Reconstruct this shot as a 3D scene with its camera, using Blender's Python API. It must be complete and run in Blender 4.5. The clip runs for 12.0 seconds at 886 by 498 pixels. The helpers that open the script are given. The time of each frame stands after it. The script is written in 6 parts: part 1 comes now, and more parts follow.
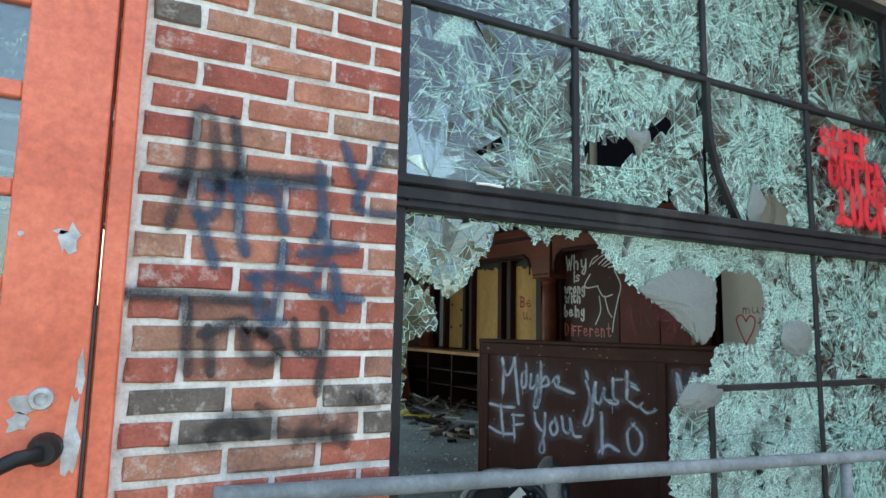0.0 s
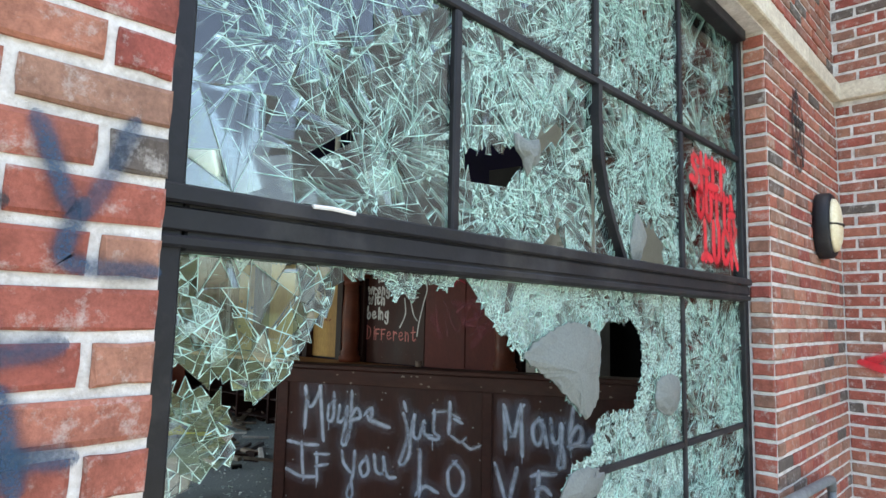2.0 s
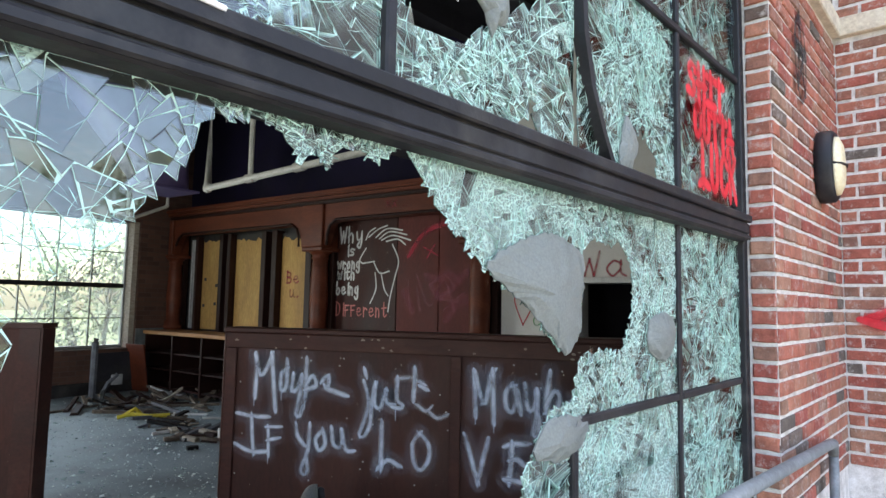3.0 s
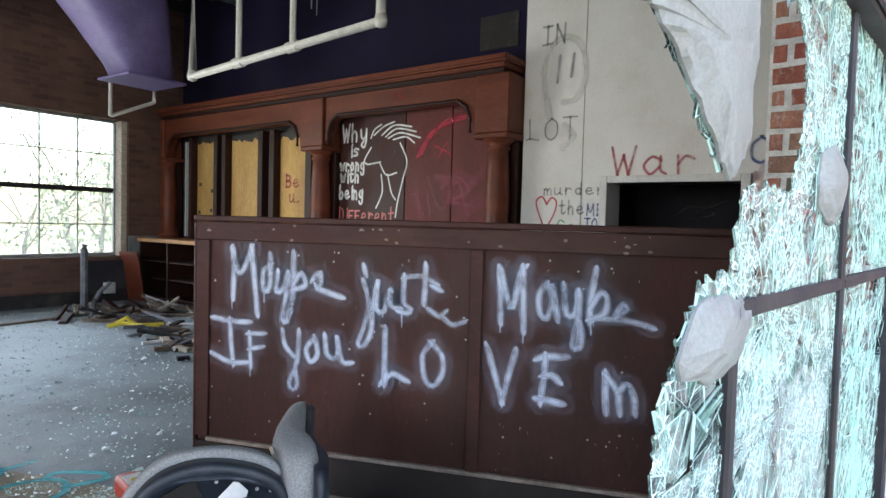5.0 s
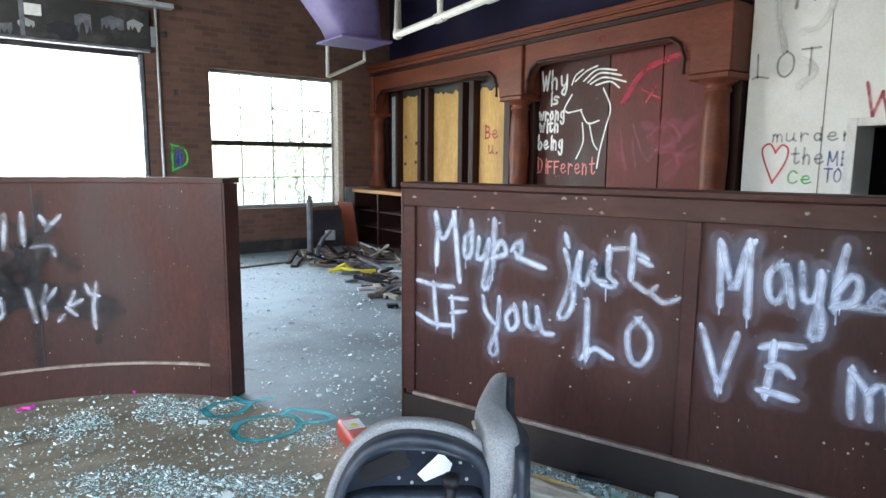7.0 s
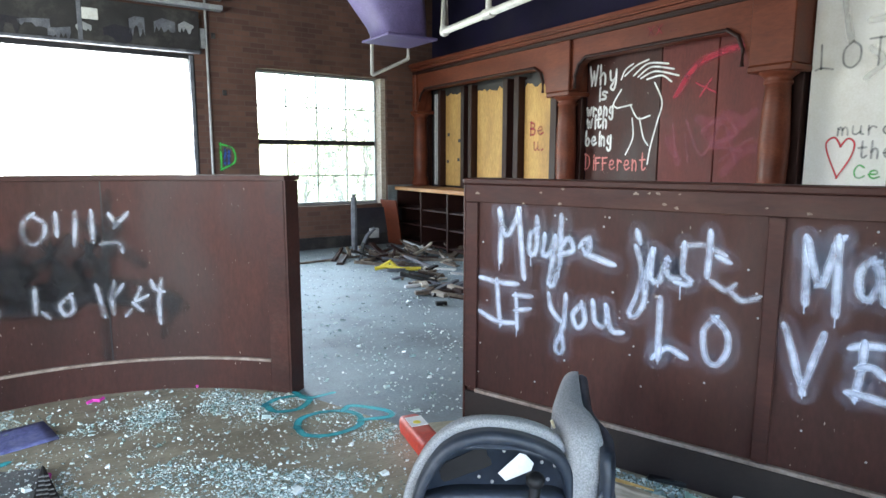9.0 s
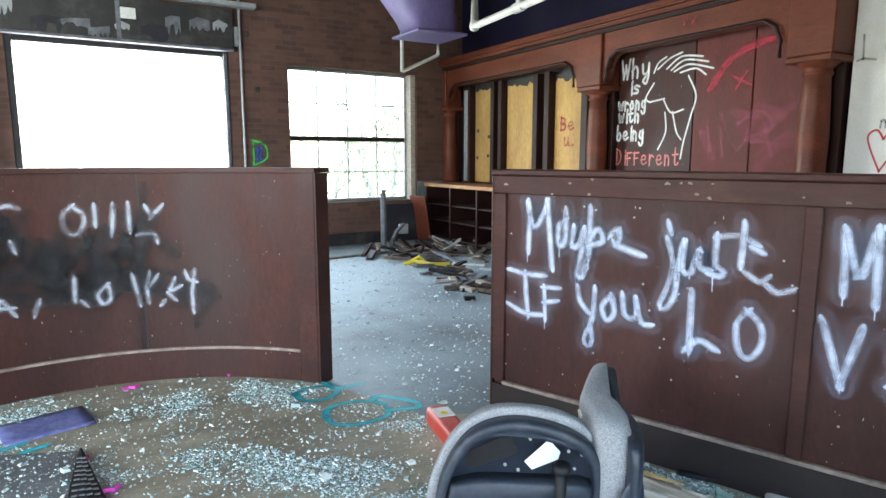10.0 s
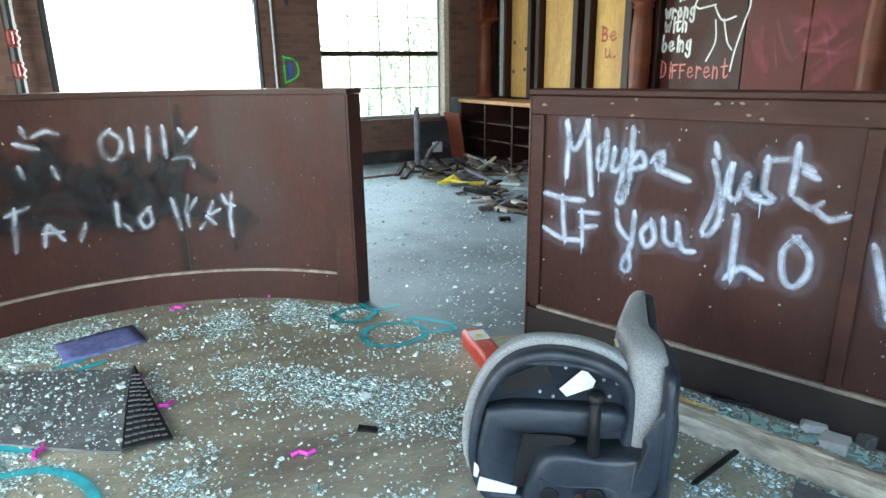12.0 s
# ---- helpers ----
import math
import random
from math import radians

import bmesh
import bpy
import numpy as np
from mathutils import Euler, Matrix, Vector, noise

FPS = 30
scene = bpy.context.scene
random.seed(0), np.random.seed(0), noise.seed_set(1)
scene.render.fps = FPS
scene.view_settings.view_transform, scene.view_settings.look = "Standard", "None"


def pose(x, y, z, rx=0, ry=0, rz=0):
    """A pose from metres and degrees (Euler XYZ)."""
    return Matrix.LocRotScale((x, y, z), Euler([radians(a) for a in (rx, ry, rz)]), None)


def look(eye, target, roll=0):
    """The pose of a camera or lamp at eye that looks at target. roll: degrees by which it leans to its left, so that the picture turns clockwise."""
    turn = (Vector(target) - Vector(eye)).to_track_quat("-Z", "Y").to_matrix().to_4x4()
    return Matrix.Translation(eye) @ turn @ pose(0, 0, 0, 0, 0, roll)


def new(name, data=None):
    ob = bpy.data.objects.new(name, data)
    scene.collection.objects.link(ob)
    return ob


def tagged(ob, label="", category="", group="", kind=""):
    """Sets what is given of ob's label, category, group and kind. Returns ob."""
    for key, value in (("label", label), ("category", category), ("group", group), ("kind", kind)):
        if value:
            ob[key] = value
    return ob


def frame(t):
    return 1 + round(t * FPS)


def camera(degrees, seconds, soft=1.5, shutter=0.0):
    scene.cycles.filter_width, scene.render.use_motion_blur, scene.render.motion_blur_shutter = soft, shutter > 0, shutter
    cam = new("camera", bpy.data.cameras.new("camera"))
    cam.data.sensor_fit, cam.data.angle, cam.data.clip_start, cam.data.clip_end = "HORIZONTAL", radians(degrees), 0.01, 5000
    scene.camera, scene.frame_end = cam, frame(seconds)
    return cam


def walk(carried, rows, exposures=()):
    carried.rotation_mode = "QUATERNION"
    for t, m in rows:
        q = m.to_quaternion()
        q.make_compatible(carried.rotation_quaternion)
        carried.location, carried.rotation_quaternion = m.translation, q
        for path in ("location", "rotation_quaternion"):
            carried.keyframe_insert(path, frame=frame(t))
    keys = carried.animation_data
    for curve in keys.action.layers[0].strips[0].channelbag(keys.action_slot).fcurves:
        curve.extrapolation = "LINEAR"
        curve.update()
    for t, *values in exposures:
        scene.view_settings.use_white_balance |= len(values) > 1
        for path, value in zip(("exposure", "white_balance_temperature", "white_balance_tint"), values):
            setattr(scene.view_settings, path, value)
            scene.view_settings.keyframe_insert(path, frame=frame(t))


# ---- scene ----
cam = camera(71.4, 12.0)
EXPO, SKY, SUN = 2.6, 0.15, 3.2
W_BIG, W_SIDE, W_NEAR = 18.0, 6.0, 25.0
PATH = [
    (0, (0.068, 0.043, 1.375), (0.963, 1.814, 1.617), 1.1),
    (0.5, (0.133, 0.349, 1.476), (1.136, 2.062, 1.719), 1.3),
    (1, (0.128, 0.493, 1.563), (1.256, 2.128, 1.79), 1.4),
    (1.5, (0.221, 0.542, 1.625), (1.473, 2.087, 1.838), 1.3),
    (2, (0.344, 0.669, 1.6), (1.773, 2.052, 1.812), 1.3),
    (2.5, (0.465, 0.781, 1.522), (1.906, 2.151, 1.736), 1.2),
    (3, (0.67, 0.872, 1.43), (2.15, 2.205, 1.606), 1.1),
    (3.5, (0.8, 1.036, 1.348), (2.316, 2.335, 1.46), 1.1),
    (3.7, (0.843, 1.119, 1.329), (2.359, 2.423, 1.385), 1.2),
    (5.3, (1.221, 1.383, 1.252), (2.652, 2.775, 1.136), 0.9),
    (5.5, (1.247, 1.404, 1.247), (2.596, 2.875, 1.132), 0.7),
    (6, (1.213, 1.434, 1.273), (2.294, 3.113, 1.158), 1.0),
    (6.5, (1.206, 1.44, 1.352), (2.203, 3.167, 1.19), 0.7),
    (7, (1.198, 1.447, 1.373), (2.166, 3.175, 1.091), 0.5),
    (9, (1.082, 1.536, 1.361), (1.953, 3.313, 1.073), 0.1),
    (9.5, (1.089, 1.526, 1.32), (1.917, 3.324, 1.032), 0.1),
    (10, (1.087, 1.529, 1.326), (1.871, 3.345, 1.033), -0.0),
    (10.5, (1.094, 1.526, 1.35), (1.85, 3.352, 1.044), -0.2),
    (11, (1.072, 1.552, 1.365), (1.813, 3.383, 1.054), -0.2),
    (11.5, (1.057, 1.572, 1.341), (1.759, 3.389, 0.887), -0.4),
    (12, (1.097, 1.569, 1.359), (1.756, 3.373, 0.802), -0.8),
]
walk(cam, [(t, look(eye, target, roll)) for t, eye, target, roll in PATH], exposures=[(0.0, EXPO - 0.2, 7100.0, 1.0), (1.5, EXPO + 0.0, 7400.0, 4.0), (2.5, EXPO + 0.15, 7300.0, 11.0), (3.7, EXPO + 0.68, 7300.0, 15.0), (5.3, EXPO + 1.3, 7200.0, 17.0), (6.5, EXPO + 1.75, 7000.0, 15.0), (9.0, EXPO + 1.83, 6900.0, 12.0), (11.0, EXPO + 1.88, 7000.0, 8.0), (12.0, EXPO + 1.84, 7050.0, 4.0)])

# ---- world and light ----
world = bpy.data.worlds.new("world")
scene.world = world
world.use_nodes = True
wn = world.node_tree
sky = wn.nodes.new("ShaderNodeTexSky")
sky.sky_type, sky.sun_disc = "NISHITA", False
sky.sun_elevation, sky.sun_rotation = radians(74), radians(20)
sky.dust_density, sky.air_density = 3.0, 1.0
wn.nodes["Background"].inputs["Strength"].default_value = SKY
wn.links.new(sky.outputs[0], wn.nodes["Background"].inputs[0])
sun = new("sun", bpy.data.lights.new("sun", "SUN"))
sun.data.energy, sun.data.angle, sun.data.color = SUN, radians(0.6), (1.0, 0.95, 0.88)
sun.matrix_world = look((0, 0, 0), (-math.sin(radians(20)) * math.cos(radians(74)), -math.cos(radians(20)) * math.cos(radians(74)), -math.sin(radians(74))))

R_FAR = pose(3.1, 10.7, 0, 0, 0, 8)          # x along the far wall, y out of the room
R_BACK = pose(5.99, 6.0, 0, 0, 0, 96.5)      # x along the bar wall, y into the room
R_CREAM = R_BACK @ pose(0.08, 0, 0)
R_PART = pose(2.53, 4.225, 0, 0, 0, -62.4)    # x along the straight partition, y behind it


def area_light(name, m, w, h, watts, colour):
    lamp = bpy.data.lights.new(name, "AREA")
    lamp.shape, lamp.size, lamp.size_y, lamp.energy, lamp.color = "RECTANGLE", w, h, watts, colour
    ob = new(name, lamp)
    ob.matrix_world = m
    return ob


# daylight at the large opening; side and near lamps are unseen, added fill
area_light("daylight_large_opening", R_FAR @ pose(-2.5, 0.32, 1.7, -90, 0, 0), 2.3, 1.9, W_BIG, (0.84, 0.94, 1.0))
area_light("fill_side_opening", pose(-4.85, 5.2, 1.9, 0, -90, 0), 2.2, 4.0, W_SIDE, (0.84, 0.94, 1.0))
area_light("fill_near_opening", pose(-2.9, 1.72, 1.5, -90, 0, 180), 2.8, 2.6, W_NEAR, (0.82, 0.93, 1.0))

# ---- materials ----


class Nodes:
    def __init__(self, name):
        self.mat = bpy.data.materials.new(name)
        self.mat.use_nodes = True
        self.tree = self.mat.node_tree
        self.tree.nodes.clear()
        self.out = self.add("ShaderNodeOutputMaterial")

    def add(self, kind, operation="", feature="", blend_type="", use_clamp=False):
        n = self.tree.nodes.new(kind)
        if operation:
            n.operation = operation
        if feature:
            n.feature = feature
        if blend_type:
            n.data_type, n.blend_type = "RGBA", blend_type
        if use_clamp:
            n.use_clamp = True
        return n

    def link(self, a, b):
        self.tree.links.new(a, b)

    def noise(self, scale, detail=4.0, rough=0.6, vec=None):
        n = self.add("ShaderNodeTexNoise")
        n.inputs["Scale"].default_value, n.inputs["Detail"].default_value, n.inputs["Roughness"].default_value = scale, detail, rough
        if vec is not None:
            self.link(vec, n.inputs["Vector"])
        return n

    def ramp(self, fac, stops):
        n = self.add("ShaderNodeValToRGB")
        while len(n.color_ramp.elements) < len(stops):
            n.color_ramp.elements.new(0.5)
        for e, (p, c) in zip(n.color_ramp.elements, stops):
            e.position = p
            e.color = (c, c, c, 1) if isinstance(c, (int, float)) else (*c, 1)
        self.link(fac, n.inputs[0])
        return n.outputs[0]

    def coords(self, stretch=(1, 1, 1), kind="Object"):
        tc = self.add("ShaderNodeTexCoord")
        mp = self.add("ShaderNodeMapping")
        mp.inputs["Scale"].default_value = stretch
        self.link(tc.outputs[kind], mp.inputs["Vector"])
        return mp.outputs[0]

    def mix(self, fac, a, b, blend="MIX"):
        n = self.add("ShaderNodeMix", blend_type=blend)
        for sock, v in ((n.inputs[0], fac), (n.inputs[6], a), (n.inputs[7], b)):
            if isinstance(v, (int, float)):
                sock.default_value = v
            elif isinstance(v, tuple):
                sock.default_value = (*v, 1)
            else:
                self.link(v, sock)
        return n.outputs[2]

    def bump(self, height, strength, dist=0.01, normal=None):
        n = self.add("ShaderNodeBump")
        n.inputs["Strength"].default_value, n.inputs["Distance"].default_value = strength, dist
        self.link(height, n.inputs["Height"])
        if normal is not None:
            self.link(normal, n.inputs["Normal"])
        return n.outputs[0]

    def shader(self, colour, rough=0.6, metal=0.0, normal=None, spec=0.5):
        p = self.add("ShaderNodeBsdfPrincipled")
        if isinstance(colour, tuple):
            p.inputs["Base Color"].default_value = (*colour, 1)
        else:
            self.link(colour, p.inputs["Base Color"])
        if isinstance(rough, (int, float)):
            p.inputs["Roughness"].default_value = rough
        else:
            self.link(rough, p.inputs["Roughness"])
        p.inputs["Metallic"].default_value = metal
        p.inputs["Specular IOR Level"].default_value = spec
        if normal is not None:
            self.link(normal, p.inputs["Normal"])
        return p

    def done(self, bsdf):
        self.link(bsdf.outputs[0], self.out.inputs[0])
        return self.mat


def surface(name, dark, mid, light, scale=6.0, rough=(0.5, 0.75), bump=0.25, stretch=(1, 1, 1), metal=0.0, spec=0.5, fine=60.0, dirt=None, dirt_amount=0.35, fleck=None):
    """A worn surface: large blotches, fine grain, stains of their own shape and relief."""
    n = Nodes(name)
    v = n.coords(stretch)
    big, small, stain = n.noise(scale, 5, 0.6, v), n.noise(fine, 4, 0.65, v), n.noise(scale * 0.45, 6, 0.7, v)
    col = n.ramp(big.outputs[0], [(0.3, dark), (0.52, mid), (0.75, light)])
    col = n.mix(0.35, col, n.ramp(small.outputs[0], [(0.3, 0.25), (0.7, 0.85)]), "OVERLAY")
    if dirt:
        col = n.mix(n.ramp(stain.outputs[0], [(0.52, 0.0), (0.68, dirt_amount)]), col, dirt)
    if fleck:
        f = n.noise(fine * 1.7, 2, 0.5, v)
        col = n.mix(n.ramp(f.outputs[0], [(0.75, 0.0), (0.78, 1.0)]), col, fleck)
    r = n.ramp(big.outputs[0], [(0.3, rough[0]), (0.7, rough[1])])
    nb = n.bump(small.outputs[0], bump, 0.004)
    return n.done(n.shader(col, r, metal, nb, spec))


def brick_piece(name, joined=False):
    n = Nodes(name)
    v = n.coords()
    info = n.add("ShaderNodeObjectInfo")
    pick = n.add("ShaderNodeNewGeometry").outputs["Random Per Island"] if joined else info.outputs["Random"]
    col = n.ramp(pick, [(0.0, (0.27, 0.075, 0.056)), (0.18, (0.34, 0.115, 0.078)), (0.34, (0.255, 0.066, 0.052)), (0.5, (0.36, 0.15, 0.10)), (0.64, (0.27, 0.15, 0.105)), (0.76, (0.23, 0.115, 0.085)), (0.86, (0.34, 0.12, 0.08)), (0.94, (0.11, 0.09, 0.078))])
    shift = n.add("ShaderNodeVectorMath", operation="ADD")
    n.link(v, shift.inputs[0])
    n.link(info.outputs["Location"], shift.inputs[1])
    big, small = n.noise(14, 5, 0.65, shift.outputs[0]), n.noise(130, 4, 0.7, shift.outputs[0])
    col = n.mix(0.55, col, n.ramp(big.outputs[0], [(0.3, 0.22), (0.7, 0.75)]), "OVERLAY")
    col = n.mix(0.4, col, n.ramp(small.outputs[0], [(0.3, 0.25), (0.7, 0.8)]), "OVERLAY")
    smear = n.noise(22, 6, 0.75, shift.outputs[0])
    col = n.mix(n.ramp(smear.outputs[0], [(0.54, 0.0), (0.70, 0.6)]), col, (0.56, 0.52, 0.48))
    nb = n.bump(small.outputs[0], 0.5, 0.004, n.bump(big.outputs[0], 0.5, 0.006))
    return n.done(n.shader(col, 0.85, 0, nb, 0.3))


def brick_far(name):
    """Painted-over brown brickwork far inside, told by its courses."""
    n = Nodes(name)
    v = n.coords((1, 1, 1))
    sep, com = n.add("ShaderNodeSeparateXYZ"), n.add("ShaderNodeCombineXYZ")
    n.link(v, sep.inputs[0])
    n.link(sep.outputs[0], com.inputs[0])
    n.link(sep.outputs[2], com.inputs[1])
    b = n.add("ShaderNodeTexBrick")
    n.link(com.outputs[0], b.inputs["Vector"])
    b.inputs["Scale"].default_value = 1.0
    b.inputs["Brick Width"].default_value, b.inputs["Row Height"].default_value, b.inputs["Mortar Size"].default_value = 0.215, 0.072, 0.006
    b.inputs["Color1"].default_value, b.inputs["Color2"].default_value, b.inputs["Mortar"].default_value = (0.135, 0.068, 0.05, 1), (0.085, 0.044, 0.036, 1), (0.11, 0.07, 0.058, 1)
    big = n.noise(1.6, 6, 0.65, v)
    col = n.mix(0.5, b.outputs["Color"], n.ramp(big.outputs[0], [(0.3, 0.25), (0.7, 0.75)]), "OVERLAY")
    nb = n.bump(b.outputs["Fac"], -0.5, 0.006)
    return n.done(n.shader(col, 0.8, 0, nb, 0.3))


def spray(name, colour, full=0.9, speck=0.35, soft=False):
    """Spray paint: dense in the middle of the line, dusty at its edges."""
    n = Nodes(name)
    uv = n.add("ShaderNodeUVMap")
    sep = n.add("ShaderNodeSeparateXYZ")
    n.link(uv.outputs[0], sep.inputs[0])
    tri = n.add("ShaderNodeMath", operation="PINGPONG")
    tri.inputs[1].default_value = 0.5
    n.link(sep.outputs[0], tri.inputs[0])
    cover = n.ramp(tri.outputs[0], [(0.0, 0.0), (0.12, 0.02), (0.22, 0.08), (0.32, full * 0.5), (0.40, full * 0.9), (0.5, full)] if soft else [(0.0, 0.0), (0.10, 0.05), (0.20, 0.25), (0.33, full * 0.9), (0.5, full)])
    grain = n.noise(220, 3, 0.7, n.coords())
    patch = n.noise(9, 3, 0.6, n.coords())
    mul = n.add("ShaderNodeMath", operation="MULTIPLY")
    n.link(cover, mul.inputs[0])
    n.link(n.ramp(grain.outputs[0], [(0.3, 1 - speck), (0.6, 1.0)]), mul.inputs[1])
    mul2 = n.add("ShaderNodeMath", operation="MULTIPLY")
    n.link(mul.outputs[0], mul2.inputs[0])
    n.link(n.ramp(patch.outputs[0], [(0.32, 0.35 if soft else 0.6), (0.58, 1.0)]), mul2.inputs[1])
    clear = n.add("ShaderNodeBsdfTransparent")
    paint = n.shader(colour, 0.6)
    m = n.add("ShaderNodeMixShader")
    n.link(mul2.outputs[0], m.inputs[0])
    n.link(clear.outputs[0], m.inputs[1])
    n.link(paint.outputs[0], m.inputs[2])
    return n.done(m)


def cracked_glass(name, haze, fine, start=0.52, ior=2.0):
    """Tempered glass, crazed: clear cells with sky in them and white hairline cracks."""
    n = Nodes(name)
    v = n.coords()
    vor = n.add("ShaderNodeTexVoronoi", feature="DISTANCE_TO_EDGE")
    vor.inputs["Scale"].default_value = fine
    warp = n.noise(14, 3, 0.6, v)
    off = n.add("ShaderNodeVectorMath", operation="MULTIPLY_ADD")
    n.link(warp.outputs[1], off.inputs[0])
    off.inputs[1].default_value = (0.06, 0.06, 0.06)
    n.link(v, off.inputs[2])
    n.link(off.outputs[0], vor.inputs["Vector"])
    line = n.ramp(vor.outputs["Distance"], [(0.02, 1.0), (0.09, 0.0)])
    where = n.noise(7, 4, 0.65, v)
    patch = n.ramp(where.outputs[0], [(start, 0.0), (start + 0.18, 0.6 if start > 0 else 1.0)])
    fac = n.add("ShaderNodeMath", operation="MULTIPLY")
    n.link(line, fac.inputs[0])
    n.link(patch, fac.inputs[1])
    hz = n.add("ShaderNodeMath", operation="MULTIPLY_ADD", use_clamp=True)
    n.link(patch, hz.inputs[0])
    hz.inputs[1].default_value = haze
    n.link(fac.outputs[0], hz.inputs[2])
    clear = n.add("ShaderNodeBsdfTransparent")
    clear.inputs[0].default_value = (0.86, 0.95, 0.93, 1)
    gloss = n.add("ShaderNodeBsdfGlossy")
    gloss.inputs["Roughness"].default_value = 0.03
    fr = n.add("ShaderNodeFresnel")
    fr.inputs[0].default_value = ior
    pane = n.add("ShaderNodeMixShader")
    n.link(fr.outputs[0], pane.inputs[0])
    n.link(clear.outputs[0], pane.inputs[1])
    n.link(gloss.outputs[0], pane.inputs[2])
    white = n.shader((0.58, 0.82, 0.76), 0.35)
    trl = n.add("ShaderNodeBsdfTranslucent")
    trl.inputs[0].default_value = (0.62, 0.76, 0.73, 1)
    frost = n.add("ShaderNodeMixShader")
    frost.inputs[0].default_value = 0.3
    n.link(white.outputs[0], frost.inputs[1])
    n.link(trl.outputs[0], frost.inputs[2])
    m = n.add("ShaderNodeMixShader")
    n.link(hz.outputs[0], m.inputs[0])
    n.link(pane.outputs[0], m.inputs[1])
    n.link(frost.outputs[0], m.inputs[2])
    return n.done(m)


def frosted(name, colour, through_light=0.35):
    n = Nodes(name)
    grain = n.noise(160, 4, 0.7, n.coords())
    col = n.mix(0.45, colour, n.ramp(grain.outputs[0], [(0.3, 0.2), (0.7, 0.9)]), "OVERLAY")
    white = n.shader(col, 0.3)
    trl = n.add("ShaderNodeBsdfTranslucent")
    trl.inputs[0].default_value = (*colour, 1)
    m = n.add("ShaderNodeMixShader")
    m.inputs[0].default_value = through_light
    n.link(white.outputs[0], m.inputs[1])
    n.link(trl.outputs[0], m.inputs[2])
    return n.done(m)


def crumb_glass(name):
    """Small lumps of broken glass: pale faces, some of them glinting."""
    n = Nodes(name)
    isle = n.add("ShaderNodeNewGeometry").outputs["Random Per Island"]
    col = n.ramp(isle, [(0.0, (0.34, 0.46, 0.45)), (0.45, (0.58, 0.73, 0.72)), (0.8, (0.76, 0.87, 0.86)), (1.0, (0.88, 0.94, 0.93))])
    body = n.shader(col, 0.18, 0, None, 0.8)
    clear = n.add("ShaderNodeBsdfTransparent")
    clear.inputs[0].default_value = (0.85, 0.95, 0.94, 1)
    m = n.add("ShaderNodeMixShader")
    n.link(n.ramp(isle, [(0.0, 0.75), (0.5, 0.35), (0.9, 0.05)]), m.inputs[0])
    n.link(body.outputs[0], m.inputs[1])
    n.link(clear.outputs[0], m.inputs[2])
    return n.done(m)


def clear_glass(name, tint=(0.9, 0.96, 0.94), haze=0.0):
    """Flat glass with a film of dust that the daylight catches."""
    n = Nodes(name)
    clear = n.add("ShaderNodeBsdfTransparent")
    clear.inputs[0].default_value = (*tint, 1)
    gloss = n.add("ShaderNodeBsdfGlossy")
    gloss.inputs["Roughness"].default_value = 0.02
    fr = n.add("ShaderNodeFresnel")
    fr.inputs[0].default_value = 1.5
    m = n.add("ShaderNodeMixShader")
    n.link(fr.outputs[0], m.inputs[0])
    n.link(clear.outputs[0], m.inputs[1])
    n.link(gloss.outputs[0], m.inputs[2])
    dust = n.add("ShaderNodeBsdfTranslucent")
    dust.inputs[0].default_value = (0.85, 0.9, 0.87, 1)
    film = n.noise(3.0, 6, 0.7, n.coords())
    mm = n.add("ShaderNodeMixShader")
    n.link(n.ramp(film.outputs[0], [(0.3, haze * 0.6), (0.7, min(1.0, haze * 1.5))]), mm.inputs[0])
    n.link(m.outputs[0], mm.inputs[1])
    n.link(dust.outputs[0], mm.inputs[2])
    return n.done(mm)


BRICK = brick_piece("red_brick")
BRICK_JOINED = brick_piece("red_brick_far", True)
BRICK_FAR = brick_far("brown_brickwork")
REVEAL_LIT = surface("daylit_brick_reveal", (0.30, 0.25, 0.20), (0.42, 0.36, 0.30), (0.55, 0.50, 0.43), 14, (0.8, 0.95), 0.4, (1, 1, 3))
MORTAR = surface("mortar", (0.46, 0.435, 0.41), (0.63, 0.60, 0.57), (0.77, 0.75, 0.73), 18, (0.85, 0.95), 0.6, fine=150, dirt=(0.22, 0.20, 0.185), dirt_amount=0.4)
STONE = surface("limestone", (0.42, 0.36, 0.28), (0.55, 0.48, 0.38), (0.64, 0.58, 0.48), 9, (0.75, 0.9), 0.3)
ORANGE = surface("orange_paint", (0.50, 0.10, 0.052), (0.59, 0.135, 0.075), (0.66, 0.18, 0.105), 5, (0.4, 0.55), 0.1, dirt=(0.38, 0.10, 0.06), dirt_amount=0.3)
BARE = surface("bare_metal", (0.25, 0.25, 0.26), (0.36, 0.36, 0.37), (0.48, 0.48, 0.5), 12, (0.4, 0.6), 0.3, metal=0.3)
FRAME = surface("black_window_frame", (0.0055, 0.0055, 0.007), (0.0095, 0.0095, 0.0125), (0.018, 0.018, 0.023), 7, (0.45, 0.65), 0.2, spec=0.35, dirt=(0.09, 0.085, 0.08), dirt_amount=0.3)
RAIL = surface("grey_rail_paint", (0.10, 0.115, 0.125), (0.15, 0.17, 0.18), (0.22, 0.24, 0.25), 9, (0.4, 0.6), 0.3, dirt=(0.05, 0.05, 0.05))
WOOD = surface("dark_brown_panel", (0.029, 0.0086, 0.0066), (0.044, 0.0122, 0.0092), (0.064, 0.019, 0.0138), 3.0, (0.5, 0.7), 0.15, (1, 1, 0.35), spec=0.35, dirt=(0.11, 0.055, 0.042), dirt_amount=0.22, fleck=(0.5, 0.45, 0.4))
